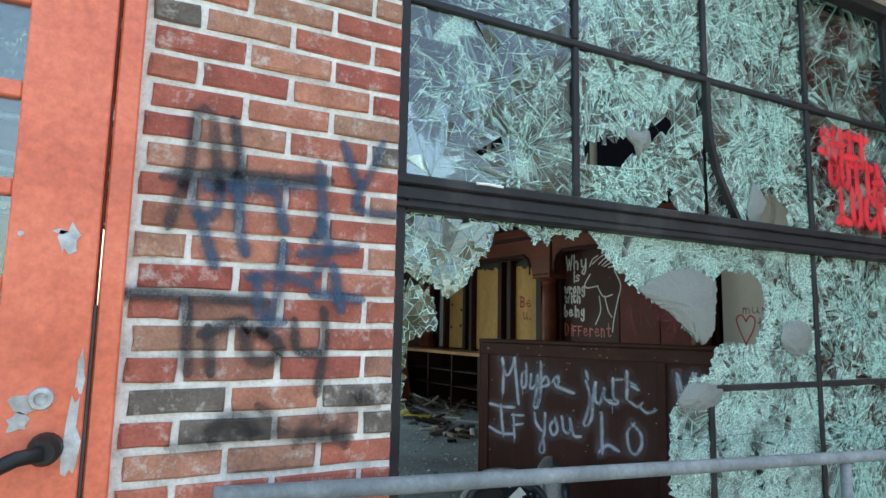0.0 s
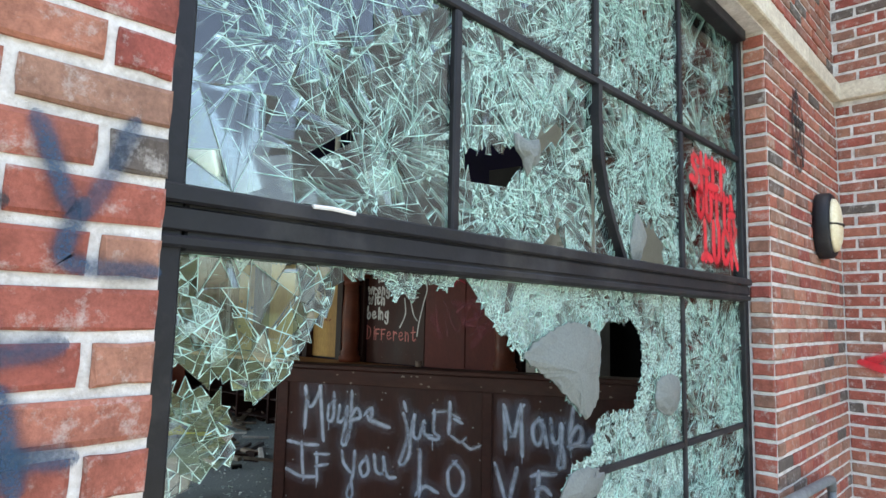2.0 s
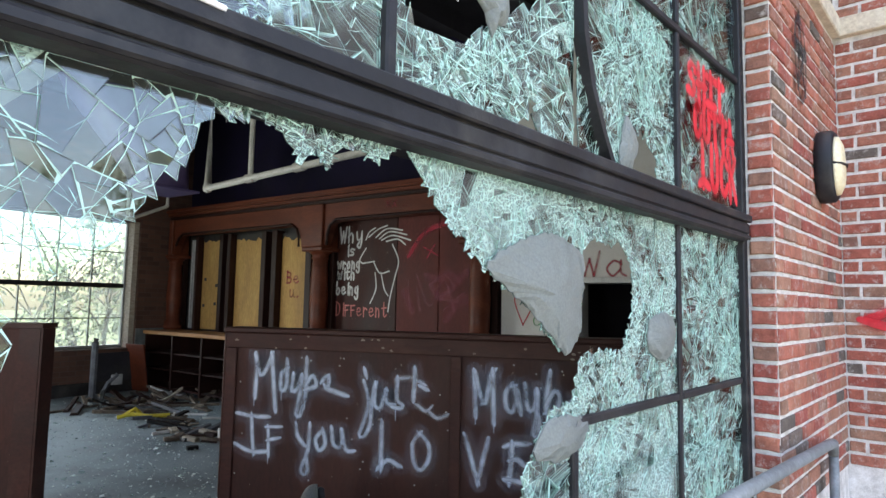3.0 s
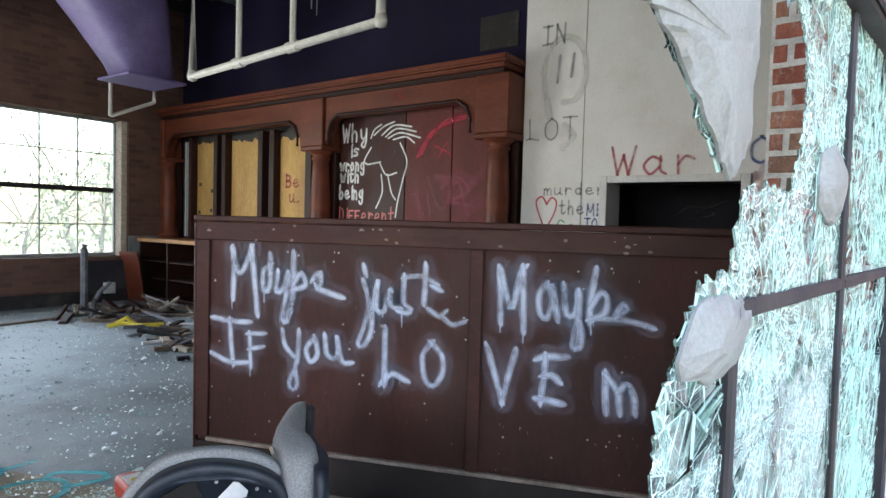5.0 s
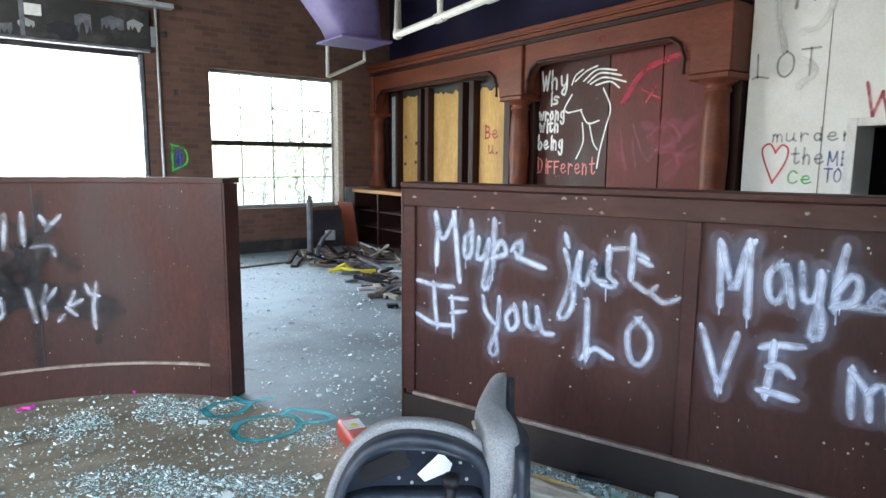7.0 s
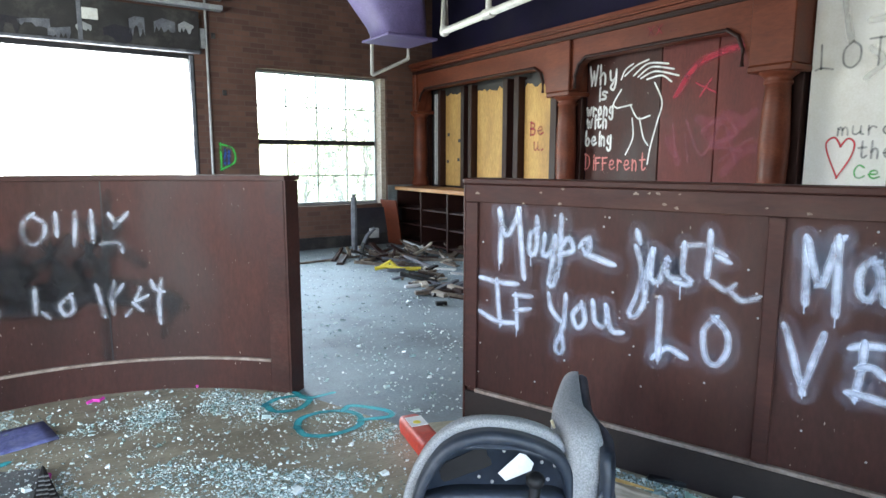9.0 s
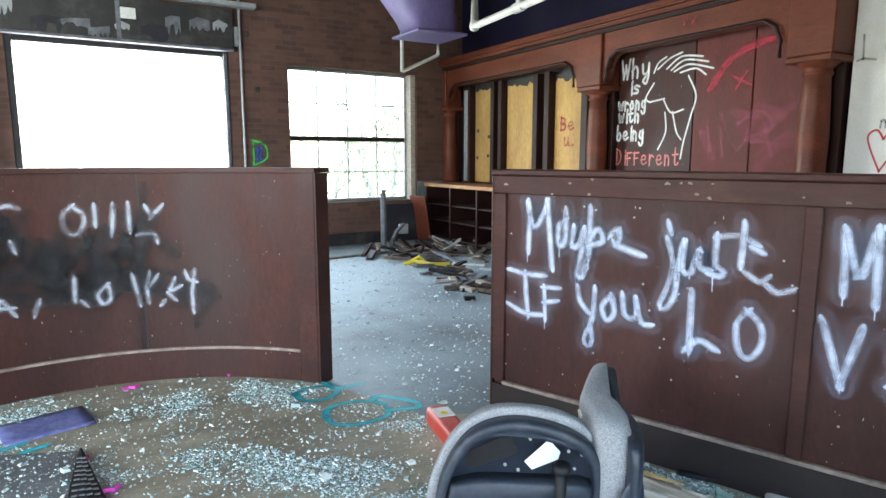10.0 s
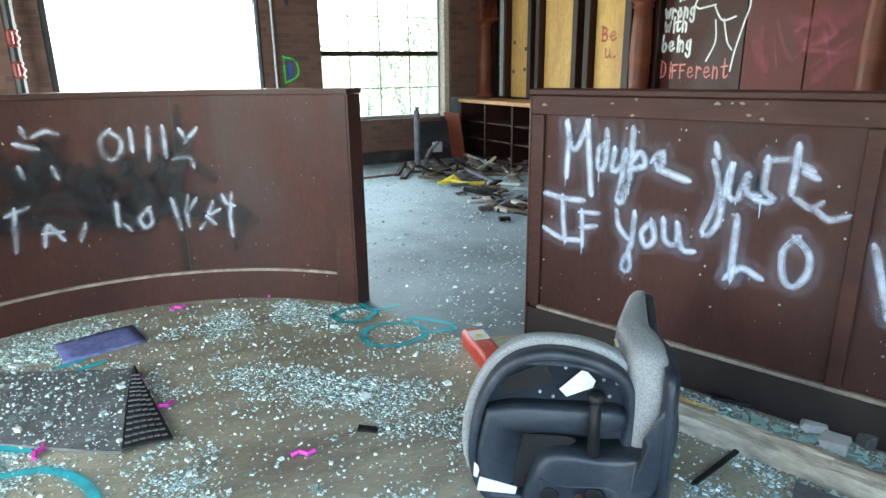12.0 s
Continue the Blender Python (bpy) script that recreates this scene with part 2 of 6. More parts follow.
WOOD_EDGE = surface("dark_brown_trim", (0.032, 0.0098, 0.0076), (0.048, 0.0142, 0.0108), (0.074, 0.024, 0.018), 5.0, (0.5, 0.7), 0.25, (0.3, 1, 1), spec=0.35, dirt=(0.17, 0.10, 0.08), dirt_amount=0.22)
BASE_BROWN = surface("blackened_skirting", (0.010, 0.006, 0.0055), (0.016, 0.009, 0.008), (0.026, 0.014, 0.012), 5, (0.5, 0.7), 0.2, dirt=(0.05, 0.035, 0.03), dirt_amount=0.3)
SLATE = surface("slate_grey_board", (0.07, 0.075, 0.09), (0.12, 0.125, 0.145), (0.20, 0.205, 0.225), 7, (0.6, 0.8), 0.3, dirt=(0.02, 0.02, 0.022), dirt_amount=0.6)
DUSTY = surface("dusty_ledge", (0.16, 0.11, 0.09), (0.26, 0.20, 0.17), (0.38, 0.31, 0.27), 14, (0.7, 0.9), 0.4)
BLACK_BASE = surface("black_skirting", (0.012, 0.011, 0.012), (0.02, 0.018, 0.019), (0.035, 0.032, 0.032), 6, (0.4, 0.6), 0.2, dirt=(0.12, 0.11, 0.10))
MAHOGANY = surface("mahogany", (0.095, 0.023, 0.0115), (0.14, 0.034, 0.0165), (0.195, 0.052, 0.026), 4.0, (0.38, 0.58), 0.2, (0.25, 1, 1), spec=0.28, dirt=(0.06, 0.03, 0.02), dirt_amount=0.4)
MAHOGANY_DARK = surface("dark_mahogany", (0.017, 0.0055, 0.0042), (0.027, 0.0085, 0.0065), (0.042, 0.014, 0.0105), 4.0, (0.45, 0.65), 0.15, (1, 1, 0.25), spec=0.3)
REDPANEL = surface("red_stained_panel", (0.08, 0.0175, 0.015), (0.115, 0.025, 0.021), (0.155, 0.038, 0.031), 3.0, (0.5, 0.68), 0.12, (1, 1, 0.3), dirt=(0.2, 0.06, 0.06), dirt_amount=0.3, spec=0.28)
PLY = surface("plywood", (0.40, 0.215, 0.065), (0.52, 0.305, 0.098), (0.61, 0.385, 0.14), 3.5, (0.6, 0.8), 0.2, (1, 1, 0.25), dirt=(0.20, 0.11, 0.05), dirt_amount=0.35)
OAK = surface("orange_wood_counter", (0.30, 0.13, 0.05), (0.42, 0.20, 0.08), (0.52, 0.28, 0.12), 5, (0.4, 0.6), 0.15, (0.3, 1, 1))
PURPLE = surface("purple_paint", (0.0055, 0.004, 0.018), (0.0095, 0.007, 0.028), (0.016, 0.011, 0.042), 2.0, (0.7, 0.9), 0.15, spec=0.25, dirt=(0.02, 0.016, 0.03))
LILAC = surface("violet_duct_paint", (0.085, 0.065, 0.17), (0.125, 0.098, 0.23), (0.17, 0.135, 0.29), 3.0, (0.45, 0.65), 0.1, dirt=(0.06, 0.05, 0.12))
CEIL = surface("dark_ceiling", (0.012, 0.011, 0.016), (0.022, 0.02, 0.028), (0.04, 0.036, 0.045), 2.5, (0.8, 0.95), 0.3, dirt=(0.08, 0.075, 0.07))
WHITEWALL = surface("cream_wall", (0.72, 0.70, 0.65), (0.81, 0.80, 0.77), (0.86, 0.855, 0.84), 1.6, (0.6, 0.8), 0.12, dirt=(0.55, 0.47, 0.34), dirt_amount=0.3)
WHITE = surface("white_paint", (0.62, 0.62, 0.60), (0.72, 0.72, 0.70), (0.8, 0.8, 0.78), 6, (0.45, 0.6), 0.1, dirt=(0.4, 0.37, 0.32))
PIPE = surface("cream_pipe", (0.48, 0.47, 0.43), (0.58, 0.57, 0.53), (0.66, 0.65, 0.61), 8, (0.4, 0.6), 0.1)
CONCRETE = surface("grey_floor", (0.165, 0.21, 0.235), (0.25, 0.31, 0.345), (0.34, 0.405, 0.44), 1.2, (0.42, 0.68), 0.15, dirt=(0.07, 0.07, 0.07), dirt_amount=0.6, fleck=(0.62, 0.68, 0.68))
SUBFLOOR = surface("brown_plywood_floor", (0.205, 0.178, 0.128), (0.34, 0.30, 0.222), (0.47, 0.42, 0.32), 2.2, (0.55, 0.8), 0.25, (0.5, 1.6, 1), dirt=(0.05, 0.035, 0.025), dirt_amount=0.5)
PAVING = surface("porch_concrete", (0.15, 0.145, 0.135), (0.21, 0.2, 0.185), (0.27, 0.26, 0.245), 1.5, (0.8, 0.95), 0.3)
GRASS = surface("mown_grass", (0.035, 0.05, 0.02), (0.058, 0.075, 0.032), (0.09, 0.105, 0.05), 0.6, (0.85, 0.95), 0.4)
LEAF = surface("leaf_green", (0.05, 0.085, 0.04), (0.075, 0.115, 0.052), (0.10, 0.14, 0.07), 2, (0.5, 0.7), 0.1)
BARK = surface("bark", (0.06, 0.045, 0.035), (0.10, 0.08, 0.06), (0.15, 0.12, 0.09), 8, (0.85, 0.95), 0.6, (1, 1, 0.3))
PLASTIC = surface("charcoal_plastic", (0.014, 0.019, 0.029), (0.021, 0.028, 0.041), (0.032, 0.041, 0.057), 9, (0.38, 0.55), 0.12, dirt=(0.16, 0.16, 0.16), dirt_amount=0.25)
PLASTIC_BLACK = surface("black_plastic", (0.004, 0.004, 0.005), (0.007, 0.007, 0.0085), (0.012, 0.012, 0.014), 9, (0.45, 0.65), 0.1, spec=0.35)
FABRIC = surface("grey_fabric", (0.17, 0.175, 0.18), (0.31, 0.315, 0.32), (0.44, 0.445, 0.45), 220, (0.9, 1.0), 0.6, fine=420)
REDPLASTIC = surface("red_plastic", (0.42, 0.035, 0.02), (0.52, 0.05, 0.03), (0.6, 0.09, 0.06), 10, (0.4, 0.6), 0.1, dirt=(0.3, 0.2, 0.17))
VALVE_RED = surface("dark_red_enamel", (0.13, 0.012, 0.01), (0.18, 0.018, 0.014), (0.24, 0.03, 0.022), 10, (0.4, 0.6), 0.1)
RUBBER = surface("dark_rubber_mat", (0.075, 0.078, 0.08), (0.12, 0.124, 0.127), (0.18, 0.184, 0.187), 12, (0.7, 0.9), 0.4, fine=160)
RUBBER_DARK = surface("black_rubber_back", (0.012, 0.012, 0.013), (0.022, 0.022, 0.024), (0.04, 0.04, 0.042), 14, (0.6, 0.8), 0.3)
BLUEMAT = surface("blue_carpet", (0.08, 0.09, 0.23), (0.125, 0.14, 0.32), (0.18, 0.20, 0.40), 16, (0.85, 0.95), 0.5, dirt=(0.2, 0.2, 0.22))
DRIFT = surface("weathered_wood", (0.22, 0.18, 0.14), (0.46, 0.40, 0.33), (0.70, 0.65, 0.57), 16, (0.75, 0.95), 0.5, (0.25, 1, 1), dirt=(0.13, 0.08, 0.05), dirt_amount=0.6)
DEBRIS = surface("broken_board", (0.07, 0.05, 0.04), (0.15, 0.115, 0.09), (0.30, 0.25, 0.2), 9, (0.75, 0.95), 0.4)
PAPER = surface("white_paper", (0.62, 0.62, 0.62), (0.72, 0.72, 0.71), (0.78, 0.78, 0.77), 12, (0.8, 0.9), 0.1)
PINK = surface("pink_plastic", (0.62, 0.04, 0.36), (0.72, 0.06, 0.44), (0.78, 0.12, 0.5), 10, (0.5, 0.6), 0.1)
YELLOW = surface("yellow_plastic", (0.6, 0.45, 0.03), (0.68, 0.54, 0.05), (0.72, 0.6, 0.1), 10, (0.5, 0.6), 0.1)
RUST = surface("rusty_steel", (0.10, 0.05, 0.035), (0.17, 0.085, 0.06), (0.24, 0.14, 0.1), 20, (0.6, 0.8), 0.4, metal=0.4)
STEEL = surface("galvanised_steel", (0.24, 0.25, 0.26), (0.33, 0.34, 0.35), (0.42, 0.43, 0.44), 7, (0.4, 0.6), 0.15, metal=0.5)
LAMPGLASS = surface("cream_lamp_glass", (0.66, 0.56, 0.36), (0.74, 0.65, 0.44), (0.8, 0.72, 0.52), 8, (0.3, 0.4), 0.05)
GLASS_A = cracked_glass("crazed_glass", 0.03, 60)
GLASS_D = cracked_glass("low_mirror_glass", 0.03, 45, 0.56, 1.75)
GLASS_B = cracked_glass("crushed_glass", 0.7, 90)
GLASS_H = cracked_glass("hazy_glass", 0.42, 75, 0.34)
GLASS_C = clear_glass("grimy_glass", (0.80, 0.86, 0.83), haze=0.07)
FROST = frosted("glass_fracture", (0.55, 0.82, 0.755), 0.3)
CRUMB = crumb_glass("glass_crumbs")
S_WHITE, S_BLACK, S_BLUE = spray("white_spray", (0.68, 0.73, 0.88), 0.84, 0.35, True), spray("black_spray", (0.012, 0.012, 0.016), 0.95), spray("blue_spray", (0.010, 0.045, 0.095), 0.92)
S_RED, S_TEAL, S_PINK, S_GREEN = spray("red_spray", (0.66, 0.015, 0.03), 1.0, 0.05), spray("teal_spray", (0.02, 0.50, 0.58), 1.0, 0.1), spray("pink_spray", (0.42, 0.08, 0.13), 0.36, 0.5), spray("green_spray", (0.05, 0.5, 0.09))
S_PALE, S_GREY, S_NAVY = spray("pale_spray", (0.78, 0.78, 0.75), 0.6), spray("grey_spray", (0.13, 0.14, 0.15), 0.7), spray("navy_spray", (0.03, 0.09, 0.32), 0.9)
S_FAINT = spray("thin_white_spray", (0.64, 0.66, 0.76), 0.66, 0.45, True)
S_MIST = spray("white_overspray", (0.62, 0.66, 0.82), 0.05, 0.7, True)
S_SOOT = spray("thin_black_spray", (0.012, 0.0095, 0.012), 0.62, 0.3, True)
S_CHALK = spray("bright_white_spray", (0.84, 0.84, 0.83), 1.0, 0.1)
S_DIM = spray("faded_red_spray", (0.45, 0.02, 0.05), 0.85)

# ---- building helpers ----


def mesh_of(name, bm, material, smooth=False):
    me = bpy.data.meshes.new(name)
    bm.to_mesh(me)
    bm.free()
    for m in material if isinstance(material, (list, tuple)) else (material,):
        me.materials.append(m)
    if smooth:
        me.polygons.foreach_set("use_smooth", [True] * len(me.polygons))
    return me


def part(name, bm, material, parent, label="", smooth=False, m=None):
    ob = new(name, mesh_of(name, bm, material, smooth))
    ob.parent = parent
    if m is not None:
        ob.matrix_basis = m
    return tagged(ob, label)


def solid(name, bm, material, label, category, group="", kind="", m=None, smooth=False):
    ob = new(name, mesh_of(name, bm, material, smooth))
    if m is not None:
        ob.matrix_basis = m
    return tagged(ob, label, category, group, kind)


def thing(name, m, label, category, group="", kind=""):
    ob = new(name)
    ob.empty_display_size = 0.1
    ob.matrix_basis = m
    return tagged(ob, label, category, group, kind)


def box(bm, x0, x1, y0, y1, z0, z1, m=None, mat=0):
    vs = [bm.verts.new((x, y, z)) for z in (z0, z1) for y in (y0, y1) for x in (x0, x1)]
    if m is not None:
        for v in vs:
            v.co = m @ v.co
    for f in ((0, 2, 3, 1), (4, 5, 7, 6), (0, 1, 5, 4), (2, 6, 7, 3), (0, 4, 6, 2), (1, 3, 7, 5)):
        bm.faces.new([vs[i] for i in f]).material_index = mat
    return bm


def boxes(*dims):
    bm = bmesh.new()
    for d in dims:
        box(bm, *d)
    return bm


def soft_box(x0, x1, y0, y1, z0, z1, r=0.004, seg=1):
    bm = box(bmesh.new(), x0, x1, y0, y1, z0, z1)
    bmesh.ops.bevel(bm, geom=bm.edges[:], offset=r, segments=seg, affect="EDGES")
    return bm


def loft(bm, loops, caps=True, closed=True, mat=0):
    rows = [[bm.verts.new(p) for p in lp] for lp in loops]
    n = len(rows[0])
    for a, b in zip(rows, rows[1:]):
        for i in range(n if closed else n - 1):
            j = (i + 1) % n
            bm.faces.new((a[i], a[j], b[j], b[i])).material_index = mat
    if caps:
        bm.faces.new(rows[0][::-1]).material_index = mat
        bm.faces.new(rows[-1]).material_index = mat
    bmesh.ops.recalc_face_normals(bm, faces=bm.faces[:])
    return bm


def ring(r, z, n=20, cx=0.0, cy=0.0):
    return [(cx + r * math.cos(2 * math.pi * i / n), cy + r * math.sin(2 * math.pi * i / n), z) for i in range(n)]


def lathe(profile, n=20):
    return loft(bmesh.new(), [ring(r, z, n) for r, z in profile])


def tube(points, r, n=10):
    """A pipe through points, with its bends."""
    bm = bmesh.new()
    pts = [Vector(p) for p in points]
    loops = []
    for i, p in enumerate(pts):
        a = (p - pts[i - 1]).normalized() if i else (pts[1] - p).normalized()
        b = (pts[i + 1] - p).normalized() if i < len(pts) - 1 else a
        d = (a + b).normalized()
        side = d.cross(Vector((0, 0, 1)))
        if side.length < 0.1:
            side = d.cross(Vector((0.31, 0.95, 0)))
        side.normalize()
        up = side.cross(d)
        k = 1 / max(0.5, a.dot(d))
        loops.append([p + r * k * (math.cos(2 * math.pi * j / n) * side + math.sin(2 * math.pi * j / n) * up) for j in range(n)])
    return loft(bm, loops)


def rounded(w, h, r, y, n=6, cx=0.0, cz=0.0):
    """A rounded oblong in the x-z plane at depth y."""
    out = []
    for sx, sz, a0 in ((1, 1, 0), (-1, 1, 90), (-1, -1, 180), (1, -1, 270)):
        for i in range(n):
            a = radians(a0 + 90 * i / (n - 1))
            out.append((cx + sx * (w / 2 - r) + r * math.cos(a), y, cz + sz * (h / 2 - r) + r * math.sin(a)))
    return out


def smooth_line(pts, step=0.012):
    """Points along a soft curve through pts."""
    if len(pts) < 3:
        return [Vector(p) for p in pts]
    p = [Vector(pts[0])] + [Vector(q) for q in pts] + [Vector(pts[-1])]
    out = []
    for i in range(1, len(p) - 2):
        n = max(2, int((p[i + 1] - p[i]).length / step))
        for k in range(n):
            t = k / n
            out.append(0.5 * (2 * p[i] + (p[i + 1] - p[i - 1]) * t + (2 * p[i - 1] - 5 * p[i] + 4 * p[i + 1] - p[i + 2]) * t * t + (3 * p[i] - p[i - 1] - 3 * p[i + 1] + p[i + 2]) * t ** 3))
    return out + [p[-2]]


def ribbon(bm, uv, pts, width, place, lift):
    line = smooth_line(pts)
    if len(line) < 2:
        return
    d0, d1 = (line[1] - line[0]).normalized(), (line[-1] - line[-2]).normalized()
    line = [line[0] - d0 * width * k for k in (0.46, 0.42, 0.34, 0.22, 0.1)] + line + [line[-1] + d1 * width * k for k in (0.1, 0.22, 0.34, 0.42, 0.46)]
    prev, run = None, 0.0
    along = [0.0]
    for a, b in zip(line, line[1:]):
        along.append(along[-1] + (b - a).length)
    for i, p in enumerate(line):
        near_end = min(1.0, min(along[i], along[-1] - along[i]) / (width * 0.5))
        d = (line[min(i + 1, len(line) - 1)] - line[max(i - 1, 0)]).normalized()
        n = Vector((-d.y, d.x)) * width * 0.5 * max(0.12, math.sqrt(1 - (1 - near_end) ** 2))
        pair = [bm.verts.new(place(*(p + n), lift)), bm.verts.new(place(*(p - n), lift))]
        if prev:
            run += (p - line[i - 1]).length
            f = bm.faces.new((prev[0], prev[1], pair[1], pair[0]))
            for lp, u in zip(f.loops, (0, 1, 1, 0)):
                lp[uv].uv = (u, run)
        prev = pair


LETTERS = {
    "M": "0,0 .08,1|.08,1 .45,.25 .85,1|.85,1 .95,0", "m": "0,0 .05,.6 .05,.4 .25,.6 .4,.4 .42,0|.42,.4 .65,.6 .85,.4 .9,0", "a": ".75,.5 .4,.62 .08,.3 .35,0 .7,.25|.75,.6 .75,.15 .95,.02",
    "y": ".05,.6 .15,.15 .5,.1 .75,.3|.8,.62 .75,-.1 .5,-.45 .15,-.3 .45,-.05", "b": ".1,1 .08,.05 .5,0 .75,.3 .45,.55 .12,.35", "e": ".08,.3 .7,.36 .6,.6 .2,.55 .08,.2 .4,0 .85,.12",
    "j": ".6,.6 .55,-.2 .25,-.5 .0,-.3|.6,.85 .65,.9", "u": ".05,.6 .08,.1 .4,.02 .7,.2|.75,.6 .75,.1 .95,.02", "s": ".7,.55 .3,.6 .15,.42 .6,.25 .6,.05 .1,.02", "t": ".4,1 .4,.1 .65,0 .85,.1|.1,.62 .75,.66",
    "I": ".1,1 .9,1|.5,1 .5,0|.1,0 .95,.02", "F": ".1,.75 .15,0|.1,.75 .8,.78|.1,.4 .6,.42", "f": ".1,.75 .15,0|.1,.75 .8,.78|.1,.4 .6,.42", "o": ".45,.6 .1,.4 .2,.02 .6,.02 .75,.35 .45,.6", "L": ".2,1 .25,.1|.0,.05 .3,.1 .85,.02",
    "O": ".5,1 .1,.7 .12,.2 .5,0 .88,.25 .88,.75 .5,1", "V": ".0,1 .45,0|.45,0 .9,1", "E": ".15,1 .15,0|.15,1 .9,1.02|.15,.5 .75,.55|.15,0 .9,0", "N": ".05,0 .1,1|.1,1 .8,0|.8,0 .85,1", "Y": ".05,1 .45,.5|.9,1 .4,0", "T": ".05,1 .95,1|.5,1 .5,0",
    "P": ".1,0 .15,1|.15,1 .75,.95 .75,.55 .15,.45", "R": ".1,0 .15,1|.15,1 .75,.9 .7,.55 .15,.48|.3,.48 .85,0", "A": ".0,0 .45,1|.45,1 .9,0|.2,.4 .72,.42", "W": ".0,1 .25,0|.25,0 .5,.7|.5,.7 .72,0|.72,0 1,1", "h": ".1,1 .1,0|.1,.4 .45,.6 .7,.4 .7,0", "i": ".4,.6 .4,0|.4,.85 .42,.9",
    "r": ".15,.6 .18,0|.18,.35 .45,.6 .75,.52", "w": ".0,.6 .2,0 .45,.5 .7,0 .95,.6", "n": ".1,.6 .12,0|.12,.35 .45,.6 .7,.4 .72,0", "g": ".7,.55 .3,.6 .1,.3 .4,.05 .7,.3|.72,.6 .7,-.3 .35,-.45 .1,-.3", "D": ".1,0 .1,1|.1,1 .7,.85 .85,.4 .55,.05 .1,0", "p": ".1,.6 .1,-.45|.1,.5 .5,.62 .75,.35 .45,.02 .12,.12",
    "S": ".8,.9 .35,1 .15,.75 .7,.4 .65,.05 .1,.05", "H": ".1,1 .1,0|.85,1 .85,0|.1,.5 .85,.52", "K": ".1,1 .1,0|.8,1 .15,.5|.3,.6 .85,0", "C": ".85,.85 .45,1 .1,.6 .2,.1 .6,0 .9,.15", "U": ".1,1 .12,.2 .45,0 .8,.2 .85,1", "B": ".1,0 .12,1|.12,1 .7,.85 .6,.55 .12,.5|.12,.5 .8,.4 .7,.05 .1,0", "d": ".7,1 .7,0|.7,.45 .35,.6 .1,.3 .35,0 .7,.15", ".": ".3,.02 .4,.06", "?": ".1,.8 .4,1 .8,.8 .6,.5 .4,.3|.4,.05 .42,.1", "X": ".1,1 .85,0|.85,1 .1,0", "c": ".75,.5 .4,.62 .1,.3 .35,.02 .8,.1",
}


def strokes(text):
    return [[tuple(float(c) for c in p.split(",")) for p in st.split()] for st in text.split("|")]


def lettering(parent, name, label, text, place, s0, z0, w, h, line, material, slant=0.0, rise=0.0, flip=1, lift=0.003):
    """Hand-sprayed words; w and h: a capital's width with its gap, and height. flip -1: s runs against the reading way."""
    bm = bmesh.new()
    uv = bm.loops.layers.uv.new("UVMap")
    x, k = 0.0, 0
    for ch in text:
        if ch in LETTERS:
            for st in strokes(LETTERS[ch]):
                pts = [(s0 + flip * (x + (px * 0.78 + slant * pz) * w), z0 + rise * x + pz * h) for px, pz in st]
                ribbon(bm, uv, pts, line, place, lift + 0.0004 * (k % 9))
                k += 1
        x += w * (0.5 if ch in " .ji" else 1.0)
    return part(name, bm, material, parent, label)


def drawing(parent, name, label, text, place, line, material, lift=0.003, scale=1.0, at=(0, 0)):
    bm = bmesh.new()
    uv = bm.loops.layers.uv.new("UVMap")
    for k, st in enumerate(strokes(text)):
        ribbon(bm, uv, [(at[0] + scale * px, at[1] + scale * pz) for px, pz in st], line, place, lift + 0.0004 * (k % 9))
    return part(name, bm, material, parent, label)

# ---- the setting: ground, floors, walls, ceiling ----
solid("ground", boxes((-60, 60, -60, 80, -0.6, -0.19)), GRASS, "mown grass round the building", "ground", kind="structure")
solid("porch_slab", boxes((-5, 4.49, -4, 1.5, -0.189, -0.13)), PAVING, "grey concrete porch slab before the window", "pavement", kind="structure")
solid("floor", boxes((-5, 8.6, 1.58, 12.2, -0.18, 0.0)), CONCRETE, "blue-grey concrete floor strewn with broken glass", "floor", kind="structure")

C_X, C_Y, C_R = 0.705, 3.917, 1.542


def arc_point(deg, r, z):
    return Vector((C_X + r * math.cos(radians(deg)), C_Y + r * math.sin(radians(deg)), z))


# brown boards of the seating corner, ending at the passage
bm = bmesh.new()
edge = [(-4.9, 1.93), (3.75, 1.93), (3.7, 2.0), (2.5, 4.25), (2.2, 4.32), (1.86, 4.94)] + [tuple(arc_point(a, C_R + 0.02, 0)[:2]) for a in range(46, 176, 8)] + [(-4.9, 4.2)]
loft(bm, [[(x, y, 0.002) for x, y in edge], [(x, y, 0.012) for x, y in edge]])
solid("floor_boards", bm, SUBFLOOR, "dirty brown plywood floor of the seating corner", "floor", kind="structure")

G_Y, FACE = 1.60, 1.475


def wall_with_holes(name, m, x0, x1, y0, y1, z0, z1, holes, material, label):
    """A wall along x with openings (x0, x1, z0, z1) cut through it."""
    xs = sorted({x0, x1, *[h[0] for h in holes], *[h[1] for h in holes]})
    zs = sorted({z0, z1, *[h[2] for h in holes], *[h[3] for h in holes]})
    bm = bmesh.new()
    for a, b in zip(xs, xs[1:]):
        run = []
        for c, d in zip(zs, zs[1:]):
            if not any(h[0] <= a and b <= h[1] and h[2] <= c and d <= h[3] for h in holes):
                if run and abs(run[-1][1] - c) < 1e-6:
                    run[-1][1] = d
                else:
                    run.append([c, d])
        for c, d in run:
            box(bm, a, b, y0, y1, c, d)
    return solid(name, bm, material, label, "wall", kind="structure", m=m)


